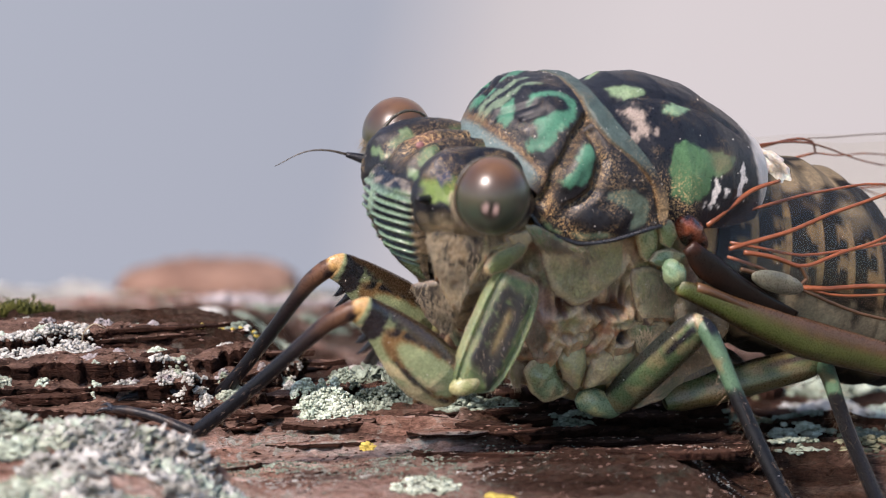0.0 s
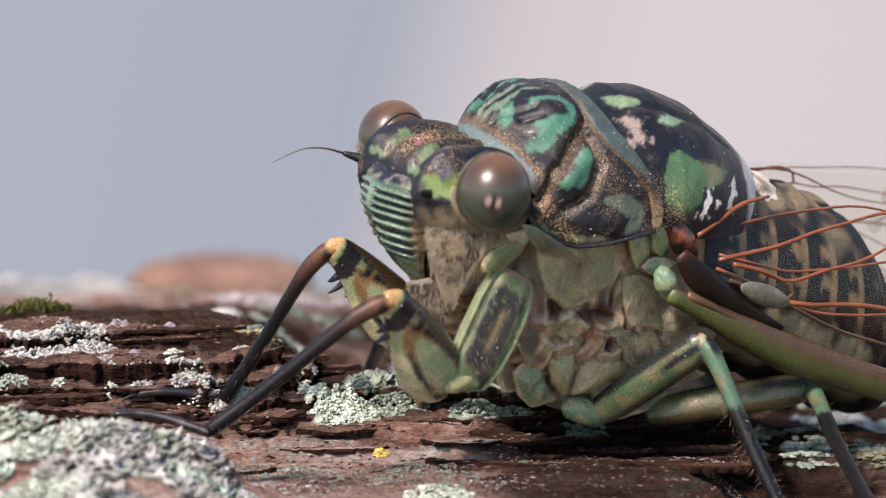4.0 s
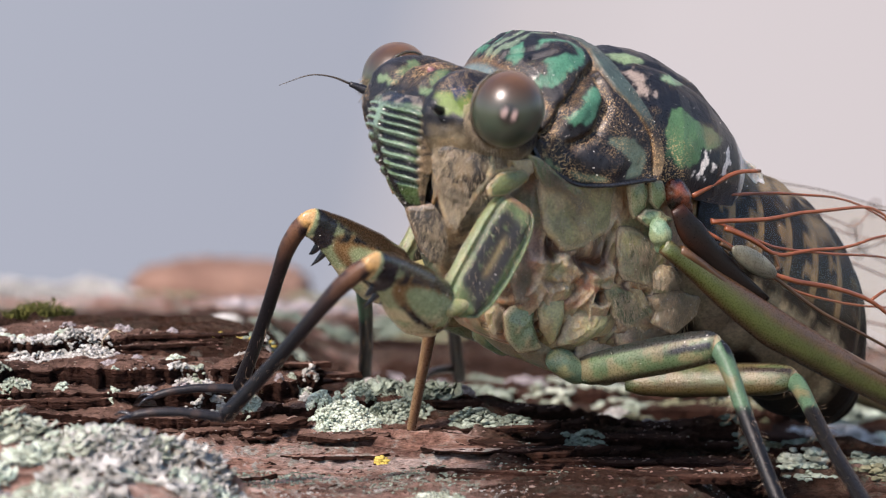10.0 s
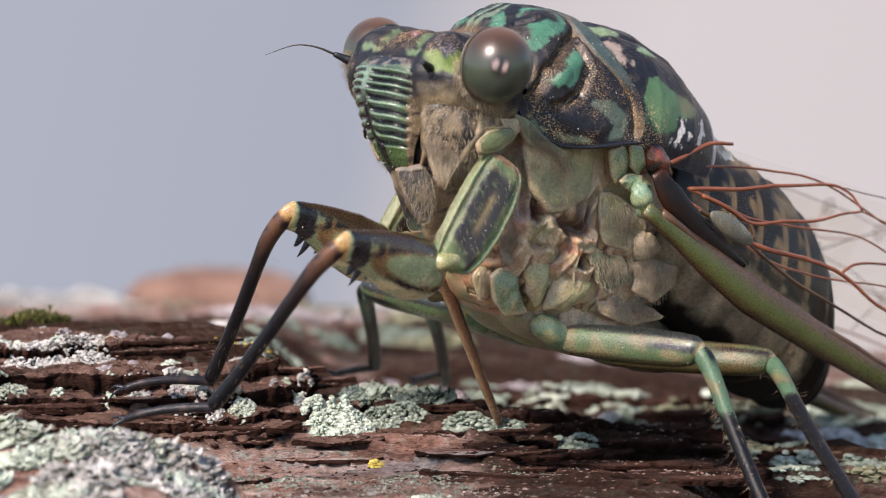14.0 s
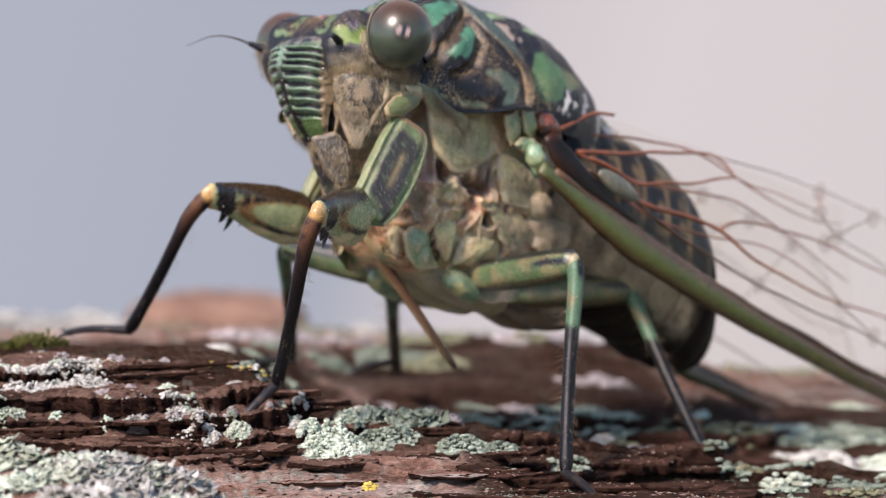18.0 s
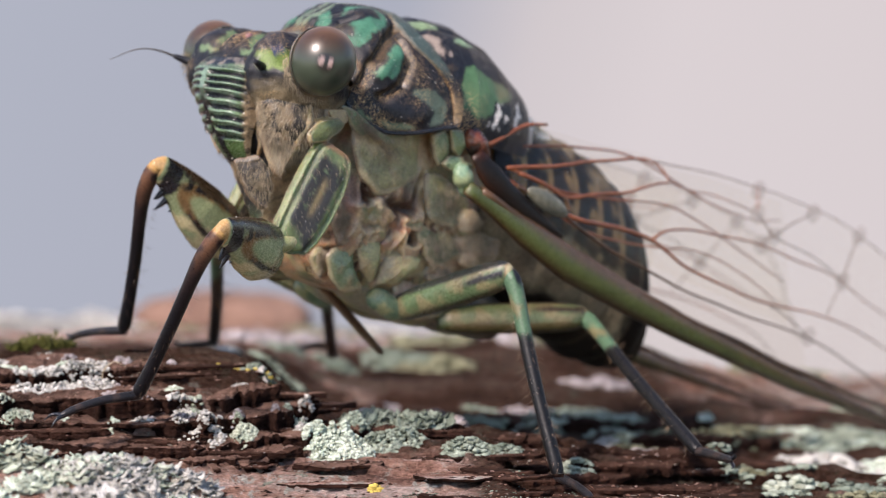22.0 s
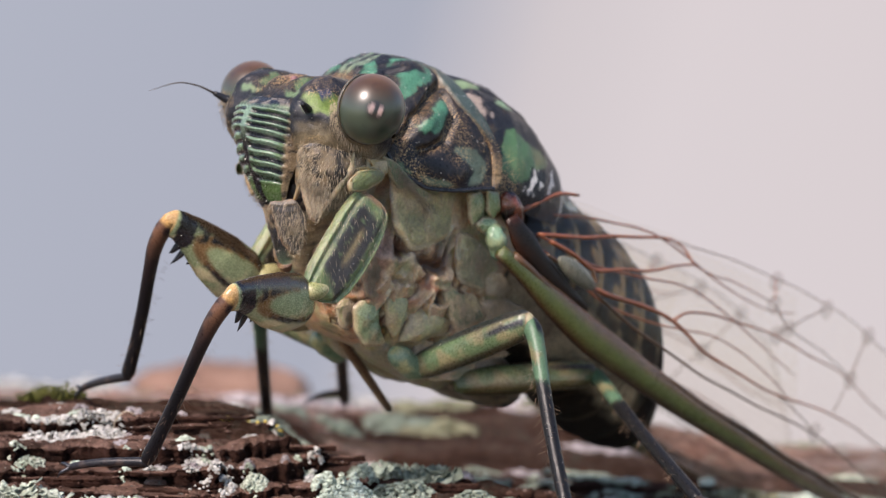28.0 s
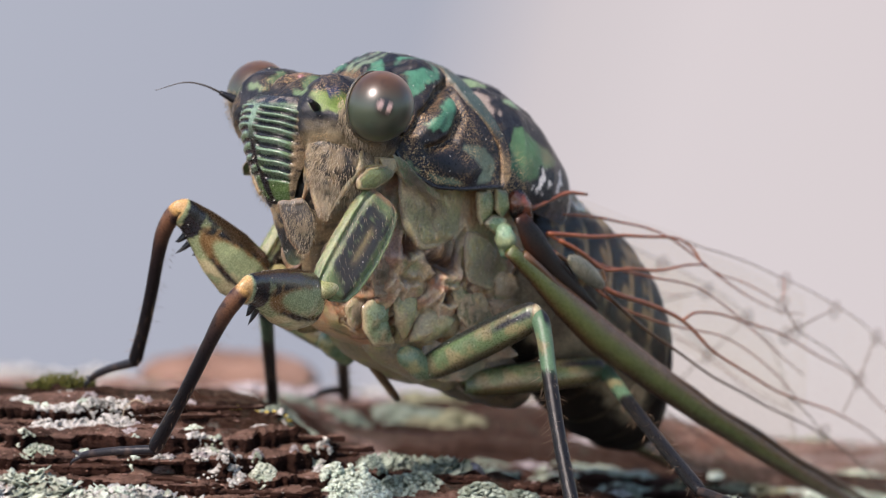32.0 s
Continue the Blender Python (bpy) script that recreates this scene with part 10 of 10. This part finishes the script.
    walk(moving['far_mid_tibia'], [
        (0, pose(-0.00308, 0.00568, -0.00698, -83.92, 40.92, 74.33)),
        (0.5, pose(-0.00315, 0.00560, -0.00715, -86.16, 42.54, 72.98)),
        (1, pose(-0.00315, 0.00583, -0.00734, -89.36, 44.25, 70.64)),
        (1.5, pose(-0.00311, 0.00566, -0.00724, -86.45, 41.75, 72.83)),
        (2, pose(-0.00315, 0.00567, -0.00723, -86.24, 41.30, 73.34)),
        (2.5, pose(-0.00310, 0.00561, -0.00724, -85.86, 41.14, 74.18)),
        (3, pose(-0.00309, 0.00569, -0.00702, -87.19, 39.73, 71.12)),
        (3.5, pose(-0.00300, 0.00578, -0.00691, -90.17, 38.66, 66.67)),
        (5.5, pose(-0.00286, 0.00577, -0.00644, -91.31, 33.93, 61.97)),
        (6, pose(-0.00277, 0.00578, -0.00640, -89.82, 32.91, 62.91)),
        (6.5, pose(-0.00284, 0.00581, -0.00648, -91.53, 33.69, 61.94)),
        (7, pose(-0.00288, 0.00579, -0.00657, -92.88, 33.50, 61.08)),
        (7.5, pose(-0.00292, 0.00578, -0.00666, -94.59, 33.07, 59.86)),
        (8, pose(-0.00295, 0.00578, -0.00676, -96.38, 32.61, 58.23)),
        (8.5, pose(-0.00298, 0.00583, -0.00696, -99.42, 32.65, 56.27)),
        (9, pose(-0.00302, 0.00585, -0.00720, -102.15, 32.38, 54.76)),
        (9.5, pose(-0.00307, 0.00581, -0.00748, -105.98, 31.34, 52.49)),
        (10, pose(-0.00310, 0.00585, -0.00759, -109.06, 29.60, 49.31)),
        (10.5, pose(-0.00246, 0.00667, -0.00761, -106.92, 27.37, 47.68)),
        (11, pose(-0.00189, 0.00716, -0.00771, -105.92, 25.89, 47.28)),
        (11.5, pose(-0.00141, 0.00753, -0.00775, -104.66, 24.97, 46.77)),
        (12, pose(-0.00099, 0.00784, -0.00783, -104.12, 24.27, 46.40)),
        (12.5, pose(-0.00110, 0.00778, -0.00812, -107.50, 22.19, 45.64)),
        (13, pose(-0.00150, 0.00736, -0.00845, -112.13, 20.22, 45.37)),
        (13.5, pose(-0.00068, 0.00795, -0.00844, -109.50, 19.57, 45.87)),
        (14, pose(-0.00009, 0.00823, -0.00820, -105.56, 18.59, 46.47)),
        (14.5, pose(0.00024, 0.00829, -0.00805, -103.45, 17.53, 47.36)),
        (16.5, pose(-0.00057, 0.00787, -0.00703, -96.78, 18.35, 49.06)),
        (17, pose(0.00074, 0.00813, -0.00690, 143.80, 19.72, 48.94)),
        (17.5, pose(-0.00124, 0.00746, -0.00681, -95.63, 24.93, 47.89)),
        (18, pose(-0.00064, 0.00792, -0.00711, -100.93, 25.91, 45.36)),
        (18.5, pose(-0.00032, 0.00813, -0.00721, -99.98, 29.25, 43.07)),
        (19, pose(0.00027, 0.00813, -0.00699, 144.39, 30.14, 41.41)),
        (19.5, pose(-0.00035, 0.00804, -0.00699, -97.08, 27.99, 44.97)),
        (20, pose(-0.00110, 0.00765, -0.00688, -93.27, 25.47, 51.32)),
        (20.5, pose(-0.00056, 0.00780, -0.00675, -90.76, 26.94, 50.89)),
        (21, pose(-0.00032, 0.00787, -0.00667, -89.49, 27.53, 50.30)),
        (21.5, pose(-0.00033, 0.00787, -0.00661, -89.00, 28.32, 50.05)),
        (22, pose(-0.00051, 0.00791, -0.00681, -92.02, 29.39, 49.57)),
        (22.5, pose(-0.00080, 0.00767, -0.00696, -95.46, 30.22, 48.00)),
        (23, pose(-0.00050, 0.00795, -0.00705, -95.82, 31.49, 46.24)),
        (23.5, pose(0.00034, 0.00832, -0.00731, -95.42, 30.70, 43.59)),
        (24, pose(0.00029, 0.00820, -0.00770, -101.36, 29.28, 40.78)),
        (24.5, pose(0.00041, 0.00831, -0.00788, -102.78, 28.77, 40.08)),
        (25, pose(0.00063, 0.00835, -0.00796, -103.10, 28.25, 39.41)),
        (25.5, pose(0.00080, 0.00841, -0.00800, -103.05, 27.71, 39.11)),
        (27.5, pose(0.00139, 0.00836, -0.00700, 145.58, 26.38, 36.89)),
        (28, pose(0.00146, 0.00848, -0.00724, 144.58, 27.11, 37.54)),
        (28.5, pose(0.00145, 0.00837, -0.00707, 146.05, 26.44, 37.36)),
        (29, pose(0.00122, 0.00831, -0.00700, 144.90, 25.94, 37.62)),
        (29.5, pose(0.00129, 0.00839, -0.00707, 144.87, 26.02, 38.02)),
        (30, pose(0.00125, 0.00837, -0.00707, 144.74, 25.85, 38.08)),
        (30.5, pose(0.00120, 0.00834, -0.00710, 144.48, 26.05, 37.64)),
        (31, pose(0.00140, 0.00846, -0.00725, 143.93, 26.61, 37.30)),
        (31.5, pose(0.00149, 0.00837, -0.00714, 145.21, 25.44, 37.47)),
        (32, pose(0.00120, 0.00832, -0.00690, 145.04, 24.36, 38.70)),
    ])
    walk(moving['far_mid_tarsus'], [
        (0, pose(-0.00124, 0.01223, -0.01287, -43.76, -5.06, -151.52)),
        (0.5, pose(-0.00121, 0.01194, -0.01323, -43.20, -6.51, -151.65)),
        (1, pose(-0.00101, 0.01191, -0.01362, -41.87, -7.79, -152.79)),
        (1.5, pose(-0.00112, 0.01208, -0.01323, -43.59, -7.18, -152.29)),
        (2, pose(-0.00121, 0.01214, -0.01317, -43.84, -7.57, -152.31)),
        (2.5, pose(-0.00125, 0.01213, -0.01316, -43.89, -8.29, -152.45)),
        (3, pose(-0.00085, 0.01224, -0.01277, -45.70, -8.24, -152.91)),
        (3.5, pose(-0.00021, 0.01224, -0.01254, -46.29, -7.71, -154.58)),
        (5.5, pose(0.00065, 0.01236, -0.01147, -49.89, -6.96, -156.81)),
        (6, pose(0.00067, 0.01251, -0.01129, -50.65, -7.75, -157.46)),
        (6.5, pose(0.00068, 0.01241, -0.01147, -50.61, -7.65, -156.17)),
        (7, pose(0.00075, 0.01236, -0.01154, -50.92, -6.80, -154.91)),
        (7.5, pose(0.00086, 0.01231, -0.01158, -51.14, -5.70, -153.76)),
        (8, pose(0.00104, 0.01223, -0.01161, -51.51, -4.64, -152.76)),
        (8.5, pose(0.00122, 0.01213, -0.01182, -50.91, -3.87, -151.79)),
        (9, pose(0.00137, 0.01205, -0.01202, -50.21, -2.95, -150.82)),
        (9.5, pose(0.00161, 0.01191, -0.01216, -48.03, -0.35, -150.93)),
        (10, pose(0.00200, 0.01178, -0.01204, -46.96, 2.60, -151.45)),
        (10.5, pose(0.00293, 0.01258, -0.01175, -48.99, 5.96, -152.42)),
        (11, pose(0.00360, 0.01311, -0.01164, -49.10, 8.57, -153.41)),
        (11.5, pose(0.00418, 0.01348, -0.01155, -49.36, 10.82, -154.25)),
        (12, pose(0.00467, 0.01378, -0.01153, -48.93, 12.88, -154.92)),
        (12.5, pose(0.00473, 0.01374, -0.01152, -47.81, 14.24, -153.95)),
        (13, pose(0.00444, 0.01337, -0.01156, -45.43, 15.36, -152.57)),
        (13.5, pose(0.00523, 0.01404, -0.01145, -47.16, 15.07, -154.71)),
        (14, pose(0.00579, 0.01441, -0.01107, -49.84, 14.83, -156.93)),
        (14.5, pose(0.00606, 0.01460, -0.01076, -51.03, 14.64, -158.59)),
        (16.5, pose(0.00502, 0.01433, -0.00987, -60.56, 14.19, -149.00)),
        (17, pose(0.00630, 0.01452, -0.00994, 38.17, 15.00, -153.01)),
        (17.5, pose(0.00423, 0.01352, -0.01060, -54.70, 14.70, -152.65)),
        (18, pose(0.00505, 0.01368, -0.01105, -49.52, 15.11, -154.97)),
        (18.5, pose(0.00542, 0.01350, -0.01161, -50.20, 14.21, -155.28)),
        (19, pose(0.00611, 0.01328, -0.01151, 37.55, 14.72, -155.50)),
        (19.5, pose(0.00527, 0.01366, -0.01121, -51.87, 13.39, -156.43)),
        (20, pose(0.00398, 0.01399, -0.01075, -55.16, 12.46, -152.03)),
        (20.5, pose(0.00450, 0.01403, -0.01083, -57.82, 11.14, -152.01)),
        (21, pose(0.00478, 0.01401, -0.01083, -59.52, 10.64, -152.18)),
        (21.5, pose(0.00476, 0.01395, -0.01088, -60.35, 10.04, -152.02)),
        (22, pose(0.00458, 0.01388, -0.01122, -57.89, 9.37, -151.66)),
        (22.5, pose(0.00440, 0.01345, -0.01149, -60.08, 8.09, -147.85)),
        (23, pose(0.00481, 0.01350, -0.01176, -65.87, 6.75, -144.21)),
        (23.5, pose(0.00594, 0.01366, -0.01190, -60.78, 6.72, -152.91)),
        (24, pose(0.00623, 0.01333, -0.01210, -51.69, 7.43, -161.41)),
        (24.5, pose(0.00644, 0.01339, -0.01221, -51.79, 9.81, -158.45)),
        (25, pose(0.00676, 0.01338, -0.01222, -52.76, 12.17, -155.61)),
        (25.5, pose(0.00698, 0.01344, -0.01219, -53.10, 12.54, -155.79)),
        (27.5, pose(0.00784, 0.01320, -0.01100, 35.47, 15.21, -157.66)),
        (28, pose(0.00782, 0.01336, -0.01134, 36.78, 14.48, -156.94)),
        (28.5, pose(0.00785, 0.01326, -0.01108, 35.23, 14.63, -157.88)),
        (29, pose(0.00763, 0.01325, -0.01093, 36.39, 14.67, -158.29)),
        (29.5, pose(0.00766, 0.01337, -0.01101, 36.55, 14.43, -158.06)),
        (30, pose(0.00763, 0.01336, -0.01100, 36.71, 14.34, -158.21)),
        (30.5, pose(0.00760, 0.01328, -0.01105, 37.00, 13.96, -158.60)),
        (31, pose(0.00780, 0.01334, -0.01128, 37.63, 13.45, -158.63)),
        (31.5, pose(0.00794, 0.01332, -0.01101, 36.07, 14.55, -158.80)),
        (32, pose(0.00760, 0.01345, -0.01062, 36.17, 15.52, -158.02)),
    ])
    walk(moving['far_rear_femur'], [
        (0, pose(0.00460, 0.00220, -0.00830, -30.15, -6.14, 147.37)),
        (1.5, pose(0.00461, 0.00215, -0.00834, -30.17, -6.49, 146.75)),
        (3, pose(0.00460, 0.00220, -0.00830, -30.87, -10.46, 146.35)),
        (6, pose(0.00465, 0.00221, -0.00833, -34.11, -22.33, 143.28)),
        (7.5, pose(0.00460, 0.00219, -0.00829, -35.57, -20.38, 143.70)),
        (9, pose(0.00461, 0.00222, -0.00831, -38.66, -13.84, 123.72)),
        (10.5, pose(0.00456, 0.00219, -0.00832, 105.38, -12.03, 108.74)),
        (12, pose(0.00463, 0.00227, -0.00832, 110.58, -11.58, 101.37)),
        (13.5, pose(0.00460, 0.00221, -0.00828, -60.00, -3.59, 99.15)),
        (16.5, pose(0.00460, 0.00220, -0.00830, 102.90, -9.74, 100.28)),
        (18, pose(0.00459, 0.00221, -0.00791, 126.49, -6.43, 78.19)),
        (19.5, pose(0.00466, 0.00230, -0.00825, 121.55, -3.60, 79.84)),
        (21, pose(0.00457, 0.00217, -0.00831, 129.89, -7.84, 75.73)),
        (22.5, pose(0.00463, 0.00214, -0.00829, 128.87, -7.06, 79.04)),
        (24, pose(0.00463, 0.00213, -0.00831, 125.98, -4.33, 80.23)),
        (25.5, pose(0.00460, 0.00220, -0.00830, 125.27, -2.90, 79.08)),
        (28.5, pose(0.00455, 0.00220, -0.00832, 130.75, -13.33, 74.63)),
        (30, pose(0.00458, 0.00219, -0.00828, 126.96, -12.32, 77.28)),
        (31.5, pose(0.00454, 0.00219, -0.00831, 128.23, -11.50, 75.46)),
        (32, pose(0.00460, 0.00220, -0.00830, 125.26, -13.52, 78.60)),
    ])
    walk(moving['far_rear_tibia'], [
        (0, pose(-0.00076, 0.00563, -0.00762, -107.60, 40.49, 51.36)),
        (1.5, pose(-0.00071, 0.00563, -0.00762, -106.68, 40.45, 51.91)),
        (3, pose(-0.00064, 0.00569, -0.00714, -103.67, 38.44, 52.72)),
        (6, pose(-0.00010, 0.00575, -0.00589, -97.26, 31.72, 49.80)),
        (7.5, pose(-0.00024, 0.00575, -0.00607, -100.27, 30.50, 47.57)),
        (9, pose(0.00116, 0.00739, -0.00678, -99.21, 28.31, 45.60)),
        (10.5, pose(0.00255, 0.00812, -0.00698, 141.11, 23.83, 45.18)),
        (12, pose(0.00339, 0.00841, -0.00703, 142.49, 21.81, 44.72)),
        (13.5, pose(0.00358, 0.00851, -0.00788, -102.00, 17.33, 44.48)),
        (16.5, pose(0.00347, 0.00841, -0.00722, 135.25, 12.39, 46.87)),
        (18, pose(0.00589, 0.00843, -0.00719, 143.50, 13.93, 45.73)),
        (19.5, pose(0.00579, 0.00858, -0.00785, 138.19, 12.41, 47.07)),
        (21, pose(0.00613, 0.00832, -0.00744, 146.04, 13.04, 46.61)),
        (22.5, pose(0.00584, 0.00838, -0.00750, 146.48, 16.89, 45.19)),
        (24, pose(0.00571, 0.00842, -0.00783, 143.12, 17.47, 43.67)),
        (25.5, pose(0.00581, 0.00848, -0.00798, 141.36, 16.67, 43.16)),
        (28.5, pose(0.00620, 0.00820, -0.00685, 149.58, 12.77, 42.98)),
        (30, pose(0.00595, 0.00829, -0.00692, 146.73, 12.25, 43.34)),
        (31.5, pose(0.00611, 0.00826, -0.00704, 146.80, 12.34, 42.50)),
        (32, pose(0.00583, 0.00830, -0.00680, 146.39, 11.60, 43.33)),
    ])
    walk(moving['far_rear_tarsus'], [
        (0, pose(0.00351, 0.01098, -0.01346, -50.56, -7.72, -143.97)),
        (1.5, pose(0.00352, 0.01103, -0.01346, -50.91, -7.58, -144.02)),
        (3, pose(0.00363, 0.01130, -0.01273, -53.69, -5.97, -143.66)),
        (6, pose(0.00484, 0.01160, -0.01063, -61.08, 0.27, -146.51)),
        (7.5, pose(0.00500, 0.01147, -0.01063, -59.97, 2.14, -146.28)),
        (9, pose(0.00671, 0.01305, -0.01104, -62.02, 5.15, -147.12)),
        (10.5, pose(0.00835, 0.01396, -0.01062, 42.43, 9.51, -148.24)),
        (12, pose(0.00933, 0.01429, -0.01038, 40.52, 11.60, -149.30)),
        (13.5, pose(0.00971, 0.01453, -0.01056, -60.01, 13.00, -149.97)),
        (16.5, pose(0.00948, 0.01482, -0.00915, 45.56, 13.33, -149.67)),
        (18, pose(0.01199, 0.01469, -0.00936, 34.27, 21.34, -164.32)),
        (19.5, pose(0.01178, 0.01502, -0.00978, 42.12, 14.74, -153.17)),
        (21, pose(0.01215, 0.01469, -0.00947, 35.14, 12.45, -153.15)),
        (22.5, pose(0.01191, 0.01449, -0.01012, 35.76, 10.15, -154.40)),
        (24, pose(0.01192, 0.01434, -0.01053, 38.94, 10.35, -156.29)),
        (25.5, pose(0.01210, 0.01437, -0.01056, 38.99, 20.55, -153.11)),
        (28.5, pose(0.01262, 0.01419, -0.00884, 30.96, 15.84, -156.04)),
        (30, pose(0.01235, 0.01433, -0.00883, 33.63, 16.21, -155.41)),
        (31.5, pose(0.01259, 0.01420, -0.00896, 33.63, 16.28, -155.44)),
        (32, pose(0.01224, 0.01435, -0.00861, 33.88, 16.75, -154.80)),
    ])
    walk(moving['rostrum'], [
        (0, pose(-0.00400, 0.00000, -0.00620, 71.56, 47.97, 76.09)),
        (0.5, pose(-0.00400, 0.00000, -0.00620, 70.56, 49.89, 74.89)),
        (1, pose(-0.00400, 0.00000, -0.00620, 70.12, 51.62, 74.17)),
        (1.5, pose(-0.00400, 0.00000, -0.00620, 69.99, 49.62, 74.49)),
        (2, pose(-0.00400, 0.00000, -0.00620, 70.56, 49.28, 75.02)),
        (2.5, pose(-0.00400, 0.00000, -0.00620, 70.56, 49.39, 75.00)),
        (3, pose(-0.00400, 0.00000, -0.00620, 65.80, 47.46, 71.68)),
        (3.5, pose(-0.00400, 0.00000, -0.00620, 60.33, 46.40, 67.58)),
        (5.5, pose(-0.00400, 0.00000, -0.00620, 50.88, 42.14, 61.38)),
        (6, pose(-0.00400, 0.00000, -0.00620, 51.62, 41.47, 62.32)),
        (6.5, pose(-0.00400, 0.00000, -0.00620, 51.31, 42.91, 61.39)),
        (7, pose(-0.00400, 0.00000, -0.00620, 50.43, 43.86, 60.20)),
        (7.5, pose(-0.00400, 0.00000, -0.00620, 49.28, 44.82, 58.75)),
        (8, pose(-0.00400, 0.00000, -0.00620, 47.62, 45.81, 56.81)),
        (8.5, pose(-0.00400, 0.00000, -0.00620, 46.46, 48.21, 54.68)),
        (9, pose(-0.00400, 0.00000, -0.00620, 45.51, 50.70, 52.76)),
        (9.5, pose(-0.00400, 0.00000, -0.00620, 43.71, 53.73, 49.85)),
        (10, pose(-0.00400, 0.00000, -0.00620, 40.63, 55.28, 46.23)),
        (10.5, pose(-0.00400, 0.00000, -0.00620, 38.46, 56.20, 43.70)),
        (11, pose(-0.00400, 0.00000, -0.00620, 36.69, 58.40, 41.18)),
        (11.5, pose(-0.00400, 0.00000, -0.00620, 34.27, 59.82, 38.25)),
        (12, pose(-0.00400, 0.00000, -0.00620, 31.40, 61.76, 34.72)),
        (12.5, pose(-0.00400, 0.00000, -0.00620, 28.73, 64.91, 31.18)),
        (13, pose(-0.00400, 0.00000, -0.00620, 6.75, 49.57, 8.83)),
        (13.5, pose(-0.00400, 0.00000, -0.00620, 3.52, 46.85, 4.81)),
        (14, pose(-0.00400, 0.00000, -0.00620, 4.05, 42.38, 6.00)),
        (14.5, pose(-0.00400, 0.00000, -0.00620, 3.98, 36.90, 6.61)),
        (16.5, pose(-0.00400, 0.00000, -0.00620, 2.72, 27.29, 5.91)),
        (17, pose(-0.00400, 0.00000, -0.00620, 1.18, 25.84, 2.70)),
        (17.5, pose(-0.00400, 0.00000, -0.00620, 0.17, 28.15, 0.36)),
        (18, pose(-0.00400, 0.00000, -0.00620, -3.22, 35.27, -5.57)),
        (18.5, pose(-0.00400, 0.00000, -0.00620, -3.28, 31.39, -6.27)),
        (19, pose(-0.00400, 0.00000, -0.00620, -0.33, 26.17, -0.76)),
        (19.5, pose(-0.00400, 0.00000, -0.00620, -0.27, 25.97, -0.62)),
        (20, pose(-0.00400, 0.00000, -0.00620, 0.62, 25.38, 1.45)),
        (20.5, pose(-0.00400, 0.00000, -0.00620, -0.16, 25.11, -0.38)),
        (21, pose(-0.00400, 0.00000, -0.00620, -0.08, 25.20, -0.19)),
        (21.5, pose(-0.00400, 0.00000, -0.00620, 0.58, 25.19, 1.36)),
        (22, pose(-0.00400, 0.00000, -0.00620, 1.56, 26.35, 3.52)),
        (22.5, pose(-0.00400, 0.00000, -0.00620, 2.62, 26.47, 5.87)),
        (23, pose(-0.00400, 0.00000, -0.00620, 2.68, 26.16, 6.07)),
        (23.5, pose(-0.00400, 0.00000, -0.00620, 1.93, 27.15, 4.23)),
        (24, pose(-0.00400, 0.00000, -0.00620, 2.93, 27.63, 6.30)),
        (24.5, pose(-0.00400, 0.00000, -0.00620, 3.09, 28.31, 6.49)),
        (25, pose(-0.00400, 0.00000, -0.00620, 2.71, 28.34, 5.70)),
        (25.5, pose(-0.00400, 0.00000, -0.00620, 2.33, 28.03, 4.94)),
        (27.5, pose(-0.00400, 0.00000, -0.00620, 2.82, 24.64, 6.74)),
        (28, pose(-0.00400, 0.00000, -0.00620, 2.42, 25.67, 5.57)),
        (28.5, pose(-0.00400, 0.00000, -0.00620, 2.57, 24.92, 6.07)),
        (29, pose(-0.00400, 0.00000, -0.00620, 3.23, 24.58, 7.73)),
        (29.5, pose(-0.00400, 0.00000, -0.00620, 3.07, 24.84, 7.27)),
        (30, pose(-0.00400, 0.00000, -0.00620, 3.09, 24.60, 7.40)),
        (30.5, pose(-0.00400, 0.00000, -0.00620, 3.23, 24.03, 7.89)),
        (31, pose(-0.00400, 0.00000, -0.00620, 2.79, 24.19, 6.79)),
        (31.5, pose(-0.00400, 0.00000, -0.00620, 2.58, 23.57, 6.42)),
        (32, pose(-0.00400, 0.00000, -0.00620, 3.26, 21.95, 8.67)),
    ])


motions()
